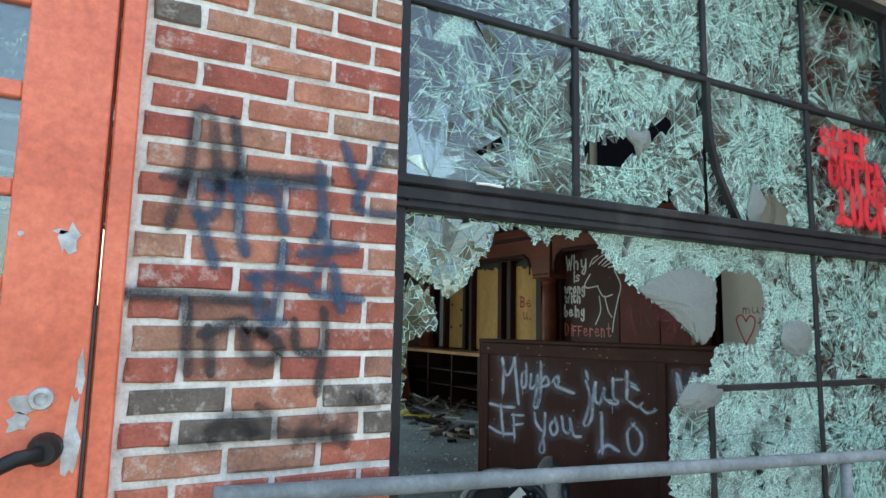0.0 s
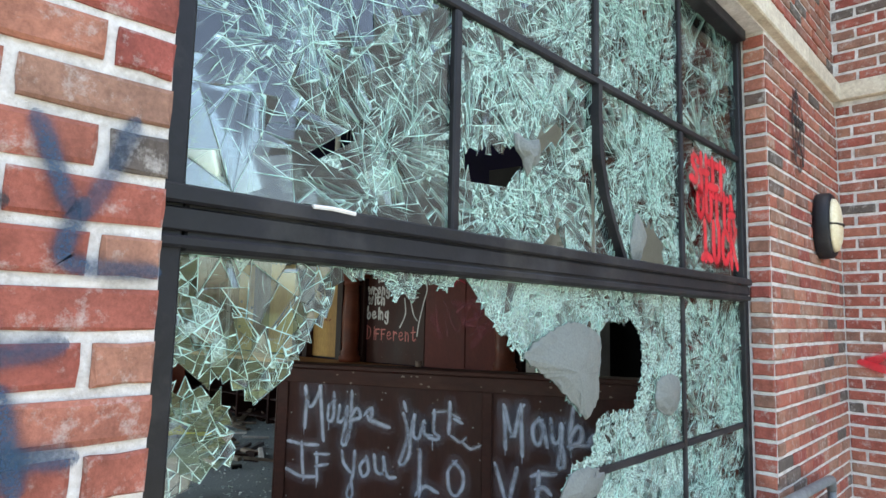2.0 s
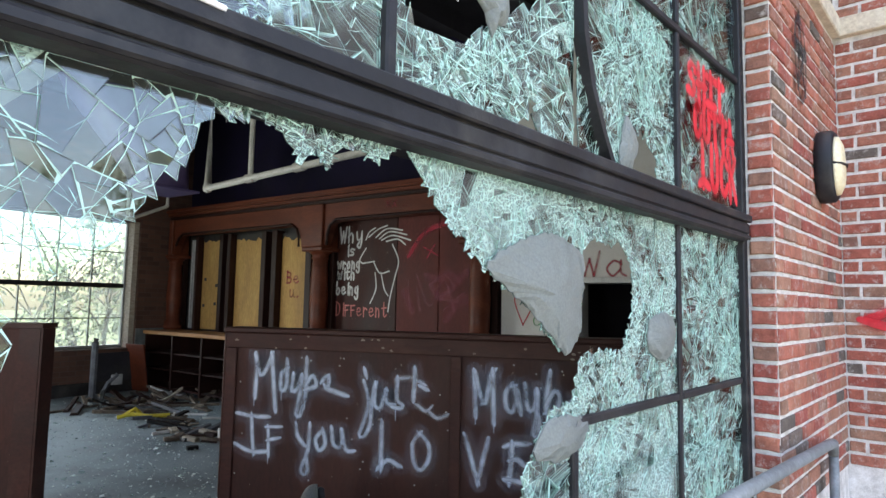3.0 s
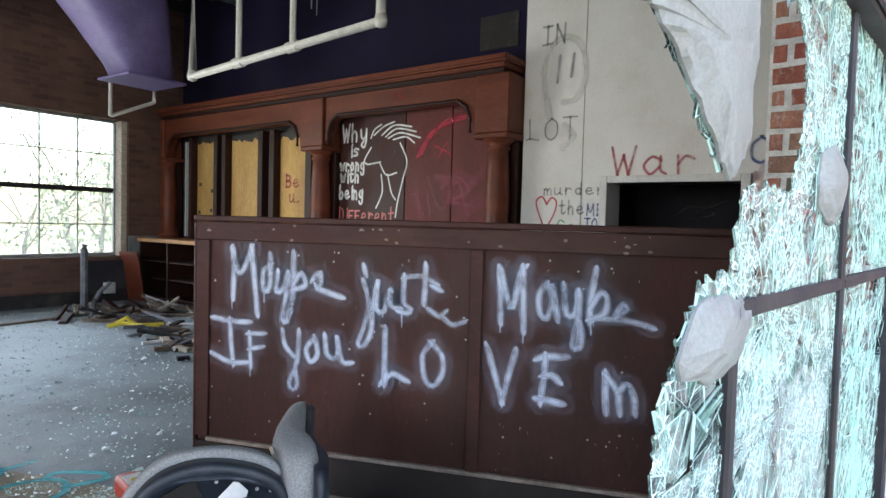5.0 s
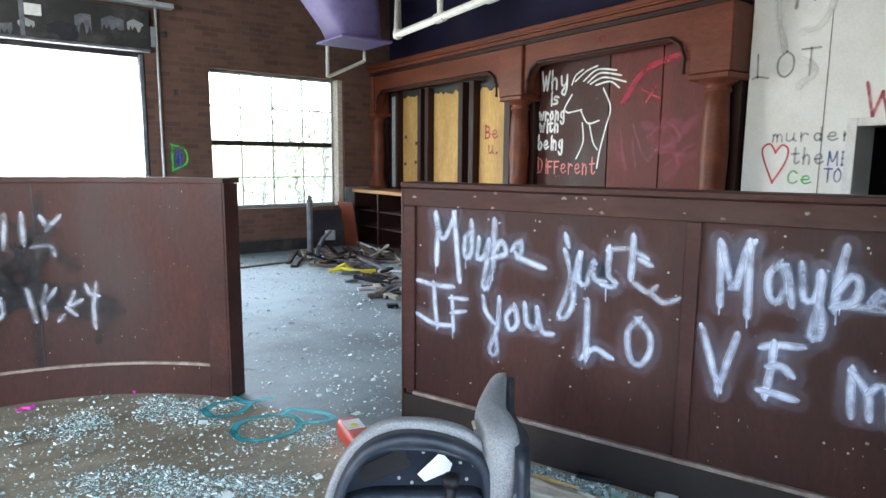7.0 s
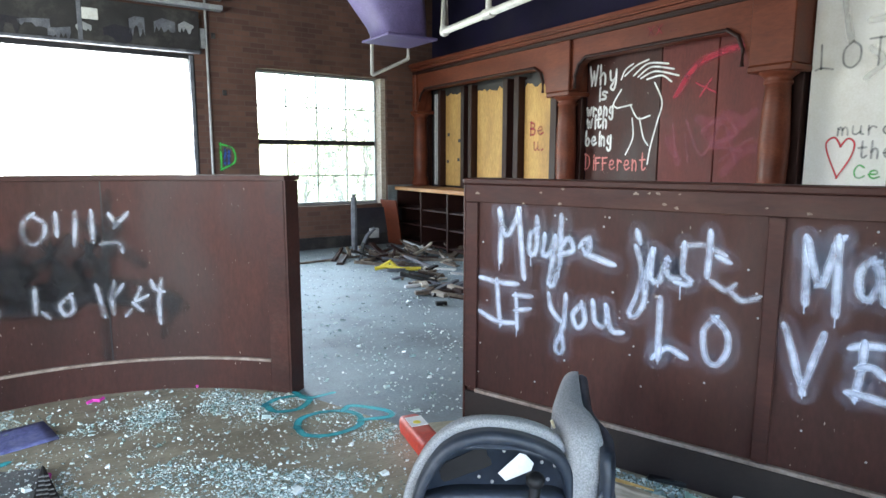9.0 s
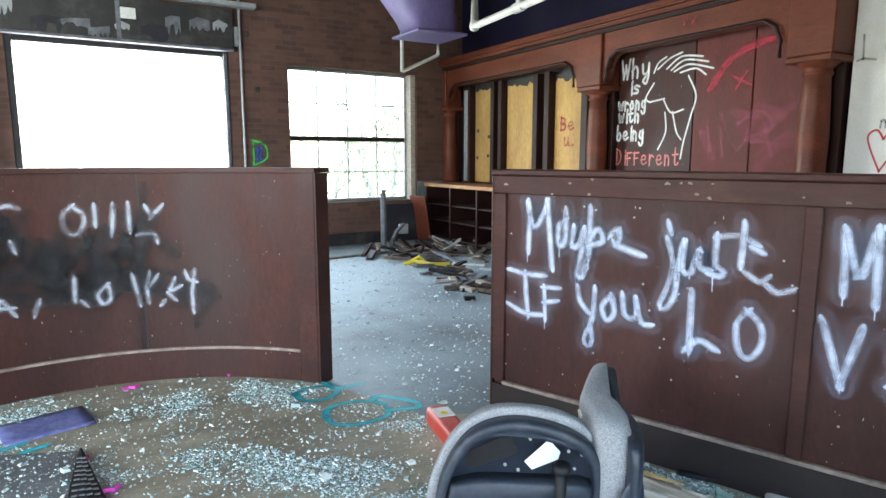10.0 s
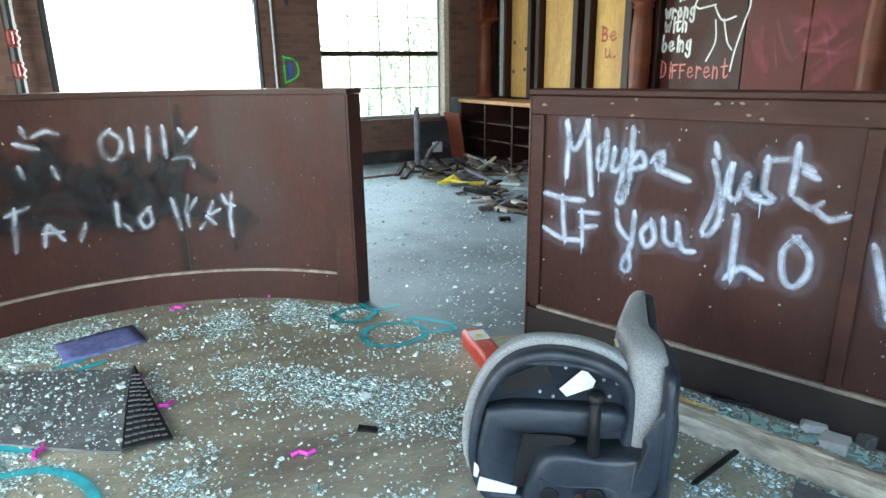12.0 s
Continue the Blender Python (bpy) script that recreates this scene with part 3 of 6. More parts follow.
NEAR_HOLES = [(0.66, 3.2, 0.10, 2.89), (-4.4, -1.4, 0.10, 2.89), (-1.05, 0.055, -0.13, 2.3)]
wall_near = wall_with_holes("wall_near", None, -5.0, 4.49, FACE + 0.008, 1.92, -0.18, 4.7, NEAR_HOLES, MORTAR, "red brick outer wall with pale mortar and black spray paint")
wall_pier = solid("wall_pier", boxes((3.3, 4.4, 1.52, 1.7, 0.2, 2.8)), MORTAR, "red brick pier beside the window, with a lamp and a sprayed star", "wall", kind="structure")
wall_return = solid("wall_return", boxes((4.496, 4.8, -4.0, 1.79, -0.18, 4.7)), MORTAR, "red brick wall returning at the corner", "wall", kind="structure")
wall_far = wall_with_holes("wall_far", R_FAR, -9.0, 2.72, 0.0, 0.30, -0.18, 4.7, [(-3.75, -1.28, 0.62, 2.72), (-0.47, 1.60, 0.655, 2.62)], BRICK_FAR, "dim brown brick wall with two windows")
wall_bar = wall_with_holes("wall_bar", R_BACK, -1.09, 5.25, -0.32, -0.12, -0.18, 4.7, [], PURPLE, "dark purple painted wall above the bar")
wall_cream = wall_with_holes("wall_cream", R_CREAM, -4.9, -1.172, -0.30, -0.02, -0.18, 4.7, [(-3.15, -2.05, 0.95, 1.66)], WHITEWALL, "grimy cream wall covered in graffiti, with a serving hatch")
solid("wall_left", boxes((-5.1, -5.0, 1.5, 10.2, -0.18, 0.8), (-5.1, -5.0, 1.5, 10.2, 3.0, 4.7), (-5.1, -5.0, 1.5, 3.1, 0.8, 3.0), (-5.1, -5.0, 7.3, 10.2, 0.8, 3.0)), BRICK_FAR, "unseen brown brick side wall with an opening added for fill light", "wall", kind="structure")
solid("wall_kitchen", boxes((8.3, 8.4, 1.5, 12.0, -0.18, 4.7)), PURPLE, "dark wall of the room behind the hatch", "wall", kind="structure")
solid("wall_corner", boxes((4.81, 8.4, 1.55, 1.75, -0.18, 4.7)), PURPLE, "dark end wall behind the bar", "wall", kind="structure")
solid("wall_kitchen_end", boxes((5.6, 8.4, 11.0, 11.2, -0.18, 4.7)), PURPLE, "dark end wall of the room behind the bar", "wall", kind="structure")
bm = boxes((-5.1, 8.6, 1.5, 12.2, 4.7, 4.85))
for i in range(9):
    box(bm, -4.9, 6.2, 2.3 + i * 0.98, 2.42 + i * 0.98, 4.46, 4.7)
solid("ceiling", bm, CEIL, "dark bare ceiling with its joists showing", "ceiling", kind="structure")
solid("roof", boxes((-5.3, 9, 1.3, 12.6, 4.86, 5.0)), BLACK_BASE, "flat black roof", "roof", kind="structure")

# stone band over the window, on both walls
band = thing("trim_stone_band", pose(0, 0, 0), "pale limestone band above the window", "stone band", kind="structure")
for k in range(8):
    part("stone", soft_box(-1.0 + k * 0.685, -0.319 + k * 0.685, FACE - 0.035, FACE + 0.02, 2.90, 3.005, 0.006), STONE, band)
for k in range(6):
    part("stone", soft_box(4.455, 4.52, 1.455 - (k + 1) * 0.685, 1.451 - k * 0.685, 2.90, 3.005, 0.006), STONE, band)


def column(m, profile, name, material, parent, n=18):
    return part(name, lathe(profile, n), material, parent, smooth=True, m=m)


# ---- the broken shop window ----
window = thing("window_front", pose(0, 0, 0), "large black-framed window with smashed and crazed panes", "window", kind="structure")


def bar(name, x0, x1, z0, z1, y0=1.57, y1=1.635, r=0.004):
    return part(name, soft_box(x0, x1, y0, y1, z0, z1, r), FRAME, window)


bar("frame_post", 0.672, 0.7215, 0.102, 2.888, 1.562, 1.66)
bar("frame_post", 3.15, 3.198, 0.102, 2.888, 1.578, 1.66)
bar("frame_head", 0.724, 3.148, 2.84, 2.888, 1.54, 1.66)
bar("frame_sill", 0.724, 3.148, 0.102, 0.16, 1.53, 1.67)
bar("transom", 0.724, 3.148, 1.685, 1.782, 1.561, 1.65)
part("transom_ledge", soft_box(0.674, 3.148, 1.545, 1.5605, 1.752, 1.780, 0.004), FRAME, window)
part("transom_groove", soft_box(0.674, 3.148, 1.555, 1.5605, 1.712, 1.748, 0.003), FRAME, window)
part("transom_lip", soft_box(0.674, 3.148, 1.551, 1.5605, 1.688, 1.706, 0.004), FRAME, window)
part("paint_scrape", tube([(0.93, 1.5445, 1.777), (0.97, 1.544, 1.7785), (1.02, 1.5445, 1.776)], 0.004, 6), PAPER, window)
bar("glazing_bar", 0.724, 3.148, 2.298, 2.322, 1.585, 1.625)
for x in (1.33, 2.55):
    bar("mullion", x - 0.012, x + 0.012, 1.784, 2.296, 1.585, 1.625)
    bar("mullion", x - 0.012, x + 0.012, 2.324, 2.838, 1.585, 1.625)
bar("mullion", 1.93, 1.955, 2.324, 2.838, 1.585, 1.625)
bar("mullion", 2.54, 2.562, 0.162, 1.683, 1.59, 1.62)
bar("mullion", 1.915, 1.94, 0.162, 1.153, 1.59, 1.62)
bar("glazing_bar", 1.90, 2.538, 1.155, 1.178, 1.59, 1.62)
bar("glazing_bar", 2.564, 3.148, 1.155, 1.178, 1.59, 1.62)
# the mullion that was knocked out of line
bm = bmesh.new()
bend = [(1.942, 2.296), (1.94, 2.2), (1.95, 2.08), (1.985, 1.96), (2.04, 1.86), (2.09, 1.784)]
loft(bm, [[(x - 0.011, 1.575, z), (x + 0.011, 1.575, z), (x + 0.011, 1.607, z), (x - 0.011, 1.607, z)] for x, z in bend])
part("bent_mullion", bm, FRAME, window, "glazing bar bent out of line")


def clip(poly, nx, nz, c):
    """What of a convex polygon lies where nx*x + nz*z <= c."""
    out = []
    for i, p in enumerate(poly):
        q = poly[(i + 1) % len(poly)]
        dp, dq = nx * p[0] + nz * p[1] - c, nx * q[0] + nz * q[1] - c
        if dp <= 0:
            out.append(p)
        if dp * dq < 0:
            t = dp / (dp - dq)
            out.append((p[0] + t * (q[0] - p[0]), p[1] + t * (q[1] - p[1])))
    return out


def inside(x, z, poly):
    hit = False
    for i, (ax, az) in enumerate(poly):
        bx, bz = poly[i - 1]
        if (az > z) != (bz > z) and x < (bx - ax) * (z - az) / (bz - az) + ax:
            hit = not hit
    return hit


def outline(text):
    return [tuple(float(c) for c in p.split(",")) for p in text.split()]


def crazed_pane(x0, x1, z0, z1, hits, fine, keep=None, holes=(), seed=1, milky=(), singles=45, bow=0.0, crack=0.0011, whole=0.0, hazy=0.34, needles=2200, clear=None):
    """A pane broken by straight cracks that run out from where it was struck; the shards that still hang on are built."""
    rng = random.Random(seed)
    blows = hits + [(rng.uniform(x0, x1), rng.uniform(z0, z1), 1.6) for _ in range(3 if hits else 0)]
    shards, todo = [], [[(x0, z0), (x1, z0), (x1, z1), (x0, z1)]]
    while todo:
        poly = todo.pop(0)
        n = len(poly)
        size = abs(sum(a[0] * b[1] - b[0] * a[1] for a, b in zip(poly, poly[1:] + poly[:1]))) / 2
        cx, cz = sum(p[0] for p in poly) / n, sum(p[1] for p in poly) / n
        far_off = max(math.hypot(p[0] - cx, p[1] - cz) for p in poly)
        if keep and size < 0.01 and not inside(cx, cz, keep) and min(math.hypot(cx - kx, cz - kz) for kx, kz in keep) > far_off + 0.05:
            continue
        if not hits:
            hx, hz, r = x0, z1, 0.3
        else:
            hx, hz, r = min(((a, b, math.hypot(cx - a, cz - b) * w) for a, b, w in blows), key=lambda h: h[2])
        reach = 0.032 if keep else 0.085
        goal = fine * (0.35 + min(5.0, 1.7 * (r / 0.16) ** 1.4)) * rng.choice((0.4, 0.7, 1.2, 2.4))
        if keep and min(math.hypot(cx - (ax + t * (bx - ax)), cz - (az + t * (bz - az))) for (ax, az), (bx, bz) in zip(keep, keep[1:] + keep[:1]) for t in (0.0, 0.33, 0.66)) < far_off + 0.012:
            goal *= 0.3
            reach = 0.02
        else:
            reach = 0.13
        long = far_off > reach
        if (size < goal and not long) or len(shards) + len(todo) > 3600:
            shards.append((size, poly))
            continue
        out = math.atan2(cz - hz, cx - hx)
        kind = rng.random()
        a = out + rng.gauss(0, 0.10) if kind < 0.58 else out + math.pi / 2 + rng.gauss(0, 0.3) if kind < 0.8 else rng.uniform(0, math.pi)
        if long:
            tip = max(poly, key=lambda p: math.hypot(p[0] - cx, p[1] - cz))
            a = math.atan2(tip[1] - cz, tip[0] - cx) + math.pi / 2 + rng.gauss(0, 0.35)
        spread_x, spread_z = max(p[0] for p in poly) - min(p[0] for p in poly), max(p[1] for p in poly) - min(p[1] for p in poly)
        px, pz = cx + rng.gauss(0, 0.12) * spread_x, cz + rng.gauss(0, 0.12) * spread_z
        nx, nz = -math.sin(a), math.cos(a)
        one, two = clip(poly, nx, nz, nx * px + nz * pz), clip(poly, -nx, -nz, -nx * px - nz * pz)
        if len(one) < 3 or len(two) < 3:
            shards.append((size, poly))
            continue
        todo += [one, two]
    kept = []
    for size, poly in shards:
        cx, cz = sum(p[0] for p in poly) / len(poly), sum(p[1] for p in poly) / len(poly)
        if keep and not inside(cx, cz, keep) or any(inside(cx, cz, h) for h in holes):
            continue
        kept.append((size, poly, cx, cz))
    kept.sort(key=lambda k: -k[0])
    rest, made = bmesh.new(), []
    for k, (size, poly, cx, cz) in enumerate(kept):
        grow = (1.4 if size < fine * 0.8 else 0.9) / max(0.004, math.sqrt(size) * 0.42)
        inset = [max(0.35, 1 - crack * rng.choice((0.06, 0.12, 0.25, 0.45, 0.9, 1.9)) * grow) for _ in poly]
        tilt = 0.010 if rng.random() < 0.7 else 0.05
        tx, tz = rng.gauss(0, tilt), rng.gauss(0, tilt)
        y = G_Y + rng.gauss(0, 0.0005)
        white = any((cx - mx) ** 2 + (cz - mz) ** 2 < mr * mr * rng.uniform(0.5, 1.3) for mx, mz, mr in milky) or rng.random() < 0.06
        gm = 1 if white else 3 if rng.random() < hazy else 0
        edge_mat = 2 if rng.random() < 0.15 else 0
        bm = bmesh.new() if k < singles else rest
        rows = []
        for flat, dy in ((True, 0.0), (False, -0.0003), (False, 0.0033), (True, 0.003)):
            rows.append([bm.verts.new((cx + (p[0] - cx) * (1.0 if flat else g), y + dy + tx * (p[0] - cx) + tz * (p[1] - cz), cz + (p[1] - cz) * (1.0 if flat else g))) for p, g in zip(poly, inset)])
        n = len(poly)
        bm.faces.new(rows[1]).material_index = gm
        bm.faces.new(rows[2][::-1]).material_index = gm
        for a, b, side in ((rows[0], rows[1], 2), (rows[2], rows[3], 0), (rows[3], rows[0], edge_mat)):
            for i in range(n):
                j = (i + 1) % n
                bm.faces.new((a[i], a[j], b[j], b[i])).material_index = side if side != 2 or rng.random() < 0.72 else 0
        if k < singles:
            made.append(bm)

    def stands(x, z):
        return x0 < x < x1 and z0 < z < z1 and (not keep or inside(x, z, keep)) and not any(inside(x, z, h) for h in holes)

    # fine white cracks that run out from the blows, and stray ones between
    for k in range(int(needles * (x1 - x0) * (z1 - z0))):
        if hits and rng.random() < 0.55:
            hx, hz, w = rng.choice(blows)
            a = rng.uniform(0, 2 * math.pi)
            d = rng.expovariate(1 / 0.10)
            px, pz = hx + d * math.cos(a), hz + d * math.sin(a)
            a += rng.gauss(0, 0.12) + (math.pi / 2 if rng.random() < 0.2 else 0)
        else:
            px, pz, a = rng.uniform(x0, x1), rng.uniform(z0, z1), rng.uniform(0, math.pi)
        l, w = min(0.22, 0.015 + rng.expovariate(1 / 0.05)), crack * rng.choice((0.25, 0.35, 0.5, 0.8, 1.3))
        qx, qz = px + l * math.cos(a), pz + l * math.sin(a)
        if not all(stands(px + (qx - px) * u, pz + (qz - pz) * u) for u in (0, 0.25, 0.5, 0.75, 1)):
            continue
        sx, sz, kink = -math.sin(a) * w, math.cos(a) * w, rng.gauss(0, 0.04) * l
        mx, mz = px + (qx - px) * 0.45 - math.sin(a) * kink, pz + (qz - pz) * 0.45 + math.cos(a) * kink
        y = G_Y - rng.uniform(0.002, 0.005)
        v = [rest.verts.new(c) for c in ((px, y, pz), (mx - sx, y - 0.0006, mz - sz), (mx + sx, y - 0.0006, mz + sz), (qx, y, qz), (mx, y + 0.001, mz))]
        for tri in ((0, 1, 2), (1, 3, 2), (0, 4, 1), (1, 4, 3), (3, 4, 2), (2, 4, 0)):
            rest.faces.new([v[i] for i in tri]).material_index = 2
    kinds = (clear or GLASS_A, GLASS_B, FROST, GLASS_H)
    pane = part("pane", rest, kinds, window, "crazed glass pane, teal-white with cracks")
    pane["kind"] = "stuff"
    pane.visible_shadow = False
    for bm in made:
        part("shard", bm, kinds, pane).visible_shadow = False


FILM = frosted("laminate_film", (0.33, 0.36, 0.35), 0.55)


def flap(text, out, seed):
    """A crushed flap of glass held together by its film, bulging out of the pane."""
    line = outline(text)
    pts = smooth_line(line + [line[0]], 0.012)[:-1]
    rng = random.Random(seed)
    cx, cz = sum(p[0] for p in line) / len(line), sum(p[1] for p in line) / len(line)
    edge = [(p[0] + rng.uniform(-0.004, 0.004), p[1] + rng.uniform(-0.004, 0.004)) for p in pts]
    bm = bmesh.new()
    loops = []
    for back in (0, 1):
        for g in (0.05, 0.3, 0.55, 0.78, 0.93, 1.0)[::1 if back == 0 else -1]:
            loops.append([(cx + (x - cx) * g, G_Y - 0.007 - out * (1 - g * g) + 0.005 * noise.noise(Vector((x * g * 22, z * g * 22, seed))) + 0.004 * back, cz + (z - cz) * g) for x, z in edge])
    loft(bm, loops)
    ob = part("film_flap", bm, FILM, window, "crushed milky flap of laminated glass")
    ob.visible_shadow = False


UP0, UP1 = 1.783, 2.297
F = 0.00034
crazed_pane(0.723, 1.317, UP0, UP1, [(1.13, 1.93, 1.0), (1.2, 2.14, 1.3)], F * 2.2, hazy=0.06, needles=1700, seed=3, singles=60, milky=[(1.12, 1.90, 0.06)], crack=0.0009, holes=[outline("0.985,1.90 1.0,1.96 1.01,1.89")])
crazed_pane(1.343, 1.93, UP0, UP1, [(1.60, 1.98, 1.0), (1.5, 2.24, 1.4)], F, seed=4, holes=[outline("1.365,1.975 1.45,2.0 1.53,2.015 1.60,2.045 1.66,2.07 1.735,2.15 1.77,2.11 1.85,2.165 1.76,2.085 1.665,2.03 1.60,1.985 1.53,1.92 1.39,1.905"), outline("1.71,1.78 1.75,1.87 1.80,1.78")], milky=[(1.6, 2.0, 0.05), (1.75, 1.97, 0.05)])
crazed_pane(1.95, 2.538, UP0, UP1, [(2.15, 2.08, 1.0), (2.33, 1.98, 1.0)], F, seed=5, holes=[outline("2.20,1.77 2.23,1.88 2.30,1.92 2.40,1.87 2.42,1.77")], milky=[(2.2, 1.93, 0.05), (2.35, 2.1, 0.05)])
crazed_pane(2.562, 3.149, UP0, UP1, [(2.66, 1.85, 1.6)], F * 5, hazy=0.15, needles=500, seed=6, singles=30, crack=0.0008)
crazed_pane(0.723, 1.317, 2.323, 2.839, [(1.12, 2.45, 1.0)], F * 2.0, hazy=0.12, needles=1600, seed=7, crack=0.0009)
crazed_pane(1.343, 1.93, 2.323, 2.839, [(1.5, 2.55, 1.0), (1.8, 2.42, 1.0)], F * 1.1, seed=8)
crazed_pane(1.956, 2.538, 2.323, 2.839, [(2.4, 2.52, 1.0), (2.1, 2.6, 1.2)], F * 1.1, seed=9, milky=[(2.4, 2.5, 0.04)])
crazed_pane(2.562, 3.149, 2.323, 2.839, [(2.75, 2.34, 1.6)], F * 6, hazy=0.1, needles=400, seed=10, singles=25, crack=0.0008, milky=[(2.8, 2.36, 0.05)])
HANG = outline("0.722,1.69 1.05,1.69 1.033,1.655 1.005,1.594 .959,1.532 .908,1.475 .876,1.448 .843,1.468 .79,1.491 .722,1.517")
crazed_pane(0.723, 1.12, 1.30, 1.684, [(0.86, 1.56, 1.3)], F * 7.0, hazy=0.05, needles=1000, keep=HANG, seed=11, singles=60, milky=[(0.87, 1.475, 0.03), (0.74, 1.57, 0.02)], crack=0.0008, clear=GLASS_D)
SIDE = outline("0.722,1.505 .743,1.487 .791,1.477 .837,1.446 .832,1.41 .843,1.358 .80,1.349 .755,1.328 .74,1.2 .735,.9 .722,.8")
crazed_pane(0.723, 0.95, 0.75, 1.515, [(0.73, 1.33, 1.2)], F * 12, hazy=0.05, needles=700, keep=SIDE, seed=12, singles=40, crack=0.0007, milky=[(0.835, 1.38, 0.02)], clear=GLASS_D)
TEETH = outline("1.03,1.69 1.06,1.655 1.10,1.675 1.14,1.665 1.17,1.625 1.20,1.645 1.22,1.62 1.24,1.66 1.28,1.668 1.32,1.65 1.37,1.69")
crazed_pane(1.03, 1.37, 1.60, 1.684, [], F * 0.12, keep=TEETH, seed=13, singles=10)
CURTAIN = outline("1.385,1.69 1.42,1.645 1.50,1.568 1.57,1.517 1.66,1.468 1.75,1.42 1.82,1.37 1.885,1.325 1.92,1.34 1.95,1.36 1.965,1.46 1.975,1.565 2.03,1.60 2.10,1.585 2.16,1.60 2.235,1.555 2.235,1.49 2.24,1.42 2.20,1.36 2.18,1.312 2.07,1.325 1.965,1.315 1.94,1.26 1.92,1.215 1.84,1.205 1.79,1.165 1.765,1.12 1.735,1.09 1.725,1.0 1.715,0.9 1.74,0.7 1.76,0.4 1.78,0.15 2.54,0.15 2.54,1.69")
crazed_pane(1.34, 2.538, 1.0, 1.684, [(1.95, 1.66, 1.0), (2.38, 1.36, 0.9), (2.1, 1.15, 1.0)], F * 0.9, needles=600, hazy=0.85, crack=0.0007, keep=CURTAIN, seed=14, singles=200, milky=[(1.80, 1.43, 0.075), (1.86, 1.36, 0.05), (1.72, 1.47, 0.04), (2.33, 1.36, 0.06), (1.82, 1.16, 0.07), (1.78, 1.12, 0.05), (2.1, 1.6, 0.03)])
crazed_pane(1.60, 2.538, 0.163, 0.998, [(2.1, 0.99, 0.8), (2.3, 0.5, 0.8)], F * 1.4, needles=250, hazy=0.92, crack=0.0005, keep=CURTAIN, seed=17, singles=80)
crazed_pane(2.563, 3.149, 1.18, 1.684, [(2.85, 1.45, 1.0)], F, seed=15, milky=[(2.85, 1.43, 0.03)])
crazed_pane(2.563, 3.149, 0.163, 1.154, [(2.75, 0.98, 0.9), (2.95, 0.6, 0.9)], F * 1.4, seed=16)

flap("1.64,1.535 1.60,1.50 1.66,1.465 1.76,1.41 1.83,1.36 1.885,1.322 1.92,1.338 1.945,1.365 1.96,1.45 1.965,1.54 1.86,1.585 1.75,1.575", 0.02, 3)
flap("1.79,1.165 1.84,1.19 1.95,1.18 1.99,1.155 1.96,1.115 1.88,1.095 1.80,1.105 1.76,1.13", 0.015, 5)
flap("2.34,1.40 2.42,1.415 2.50,1.395 2.51,1.33 2.45,1.28 2.37,1.29 2.32,1.33", 0.02, 7)
flap("2.24,1.92 2.27,1.87 2.24,1.83 2.22,1.79 2.16,1.80 2.17,1.88 2.20,1.94", 0.012, 9)
flap("1.60,2.05 1.66,2.06 1.65,2.00 1.62,1.99 1.605,1.955 1.59,1.985 1.56,2.02 1.55,2.06", 0.02, 11)


def on_glass(s, z, lift):
    return Vector((s, G_Y - 0.012 - lift, z))


def on_face(s, z, lift):
    return Vector((s, FACE - 0.004 - lift, z))


for k, word in enumerate(("SHIT", "OUTTA", "LUCK")):
    lettering(window, "spray_lettering", "bright red sprayed words on the glass", word, on_glass, 2.63 + 0.05 * k, 2.13 - 0.13 * k - (0.03 if k == 2 else 0), (0.085, 0.08, 0.095)[k], (0.095, 0.10, 0.13)[k], 0.072, S_RED)

# ---- far windows and what hangs about them ----


def far(x, y, z, rx=0, ry=0, rz=0):
    return R_FAR @ pose(x, y, z, rx, ry, rz)


win2 = thing("window_far", R_FAR, "tall grid window with grimy graffitied panes", "window", kind="structure")
for x0, x1, z0, z1 in ((-0.468, -0.415, 0.657, 2.618), (1.49, 1.515, 0.657, 2.618), (-0.413, 1.488, 0.657, 0.70), (-0.413, 1.488, 2.59, 2.618), (-0.413, 1.488, 1.575, 1.645)):
    part("window_frame", soft_box(x0, x1, 0.215, 0.28, z0, z1), FRAME if z0 == 1.575 else STEEL, win2)
part("window_reveal", boxes((1.517, 1.598, 0.05, 0.29, 0.657, 2.618)), REVEAL_LIT, win2, "pale brick reveal with daylight put into its colour")
for x in (0.03, 0.51, 1.0):
    for z0, z1 in ((0.702, 1.573), (1.647, 2.588)):
        part("glazing_bar", boxes((x - 0.008, x + 0.008, 0.23, 0.26, z0, z1)), STEEL, win2)
for x0, x1 in ((-0.413, 0.022), (0.038, 0.502), (0.518, 0.992), (1.008, 1.488)):
    for z0, z1 in ((0.702, 1.573), (1.647, 2.588)):
        zm = 1.11 if z0 < 1 else 2.13
        part("glazing_bar", boxes((x0, x1, 0.23, 0.26, zm - 0.008, zm + 0.008)), STEEL, win2)
        for p, q in ((z0, zm - 0.008), (zm + 0.008, z1)):
            part("pane", boxes((x0, x1, 0.243, 0.247, p, q)), GLASS_C, win2).visible_shadow = False
lettering(win2, "spray_lettering", "dark sprayed scrawl on the panes", "Xee", lambda s, z, l: Vector((s, 0.225 - l, z)), 0.70, 1.76, 0.13, 0.2, 0.035, S_GREY)
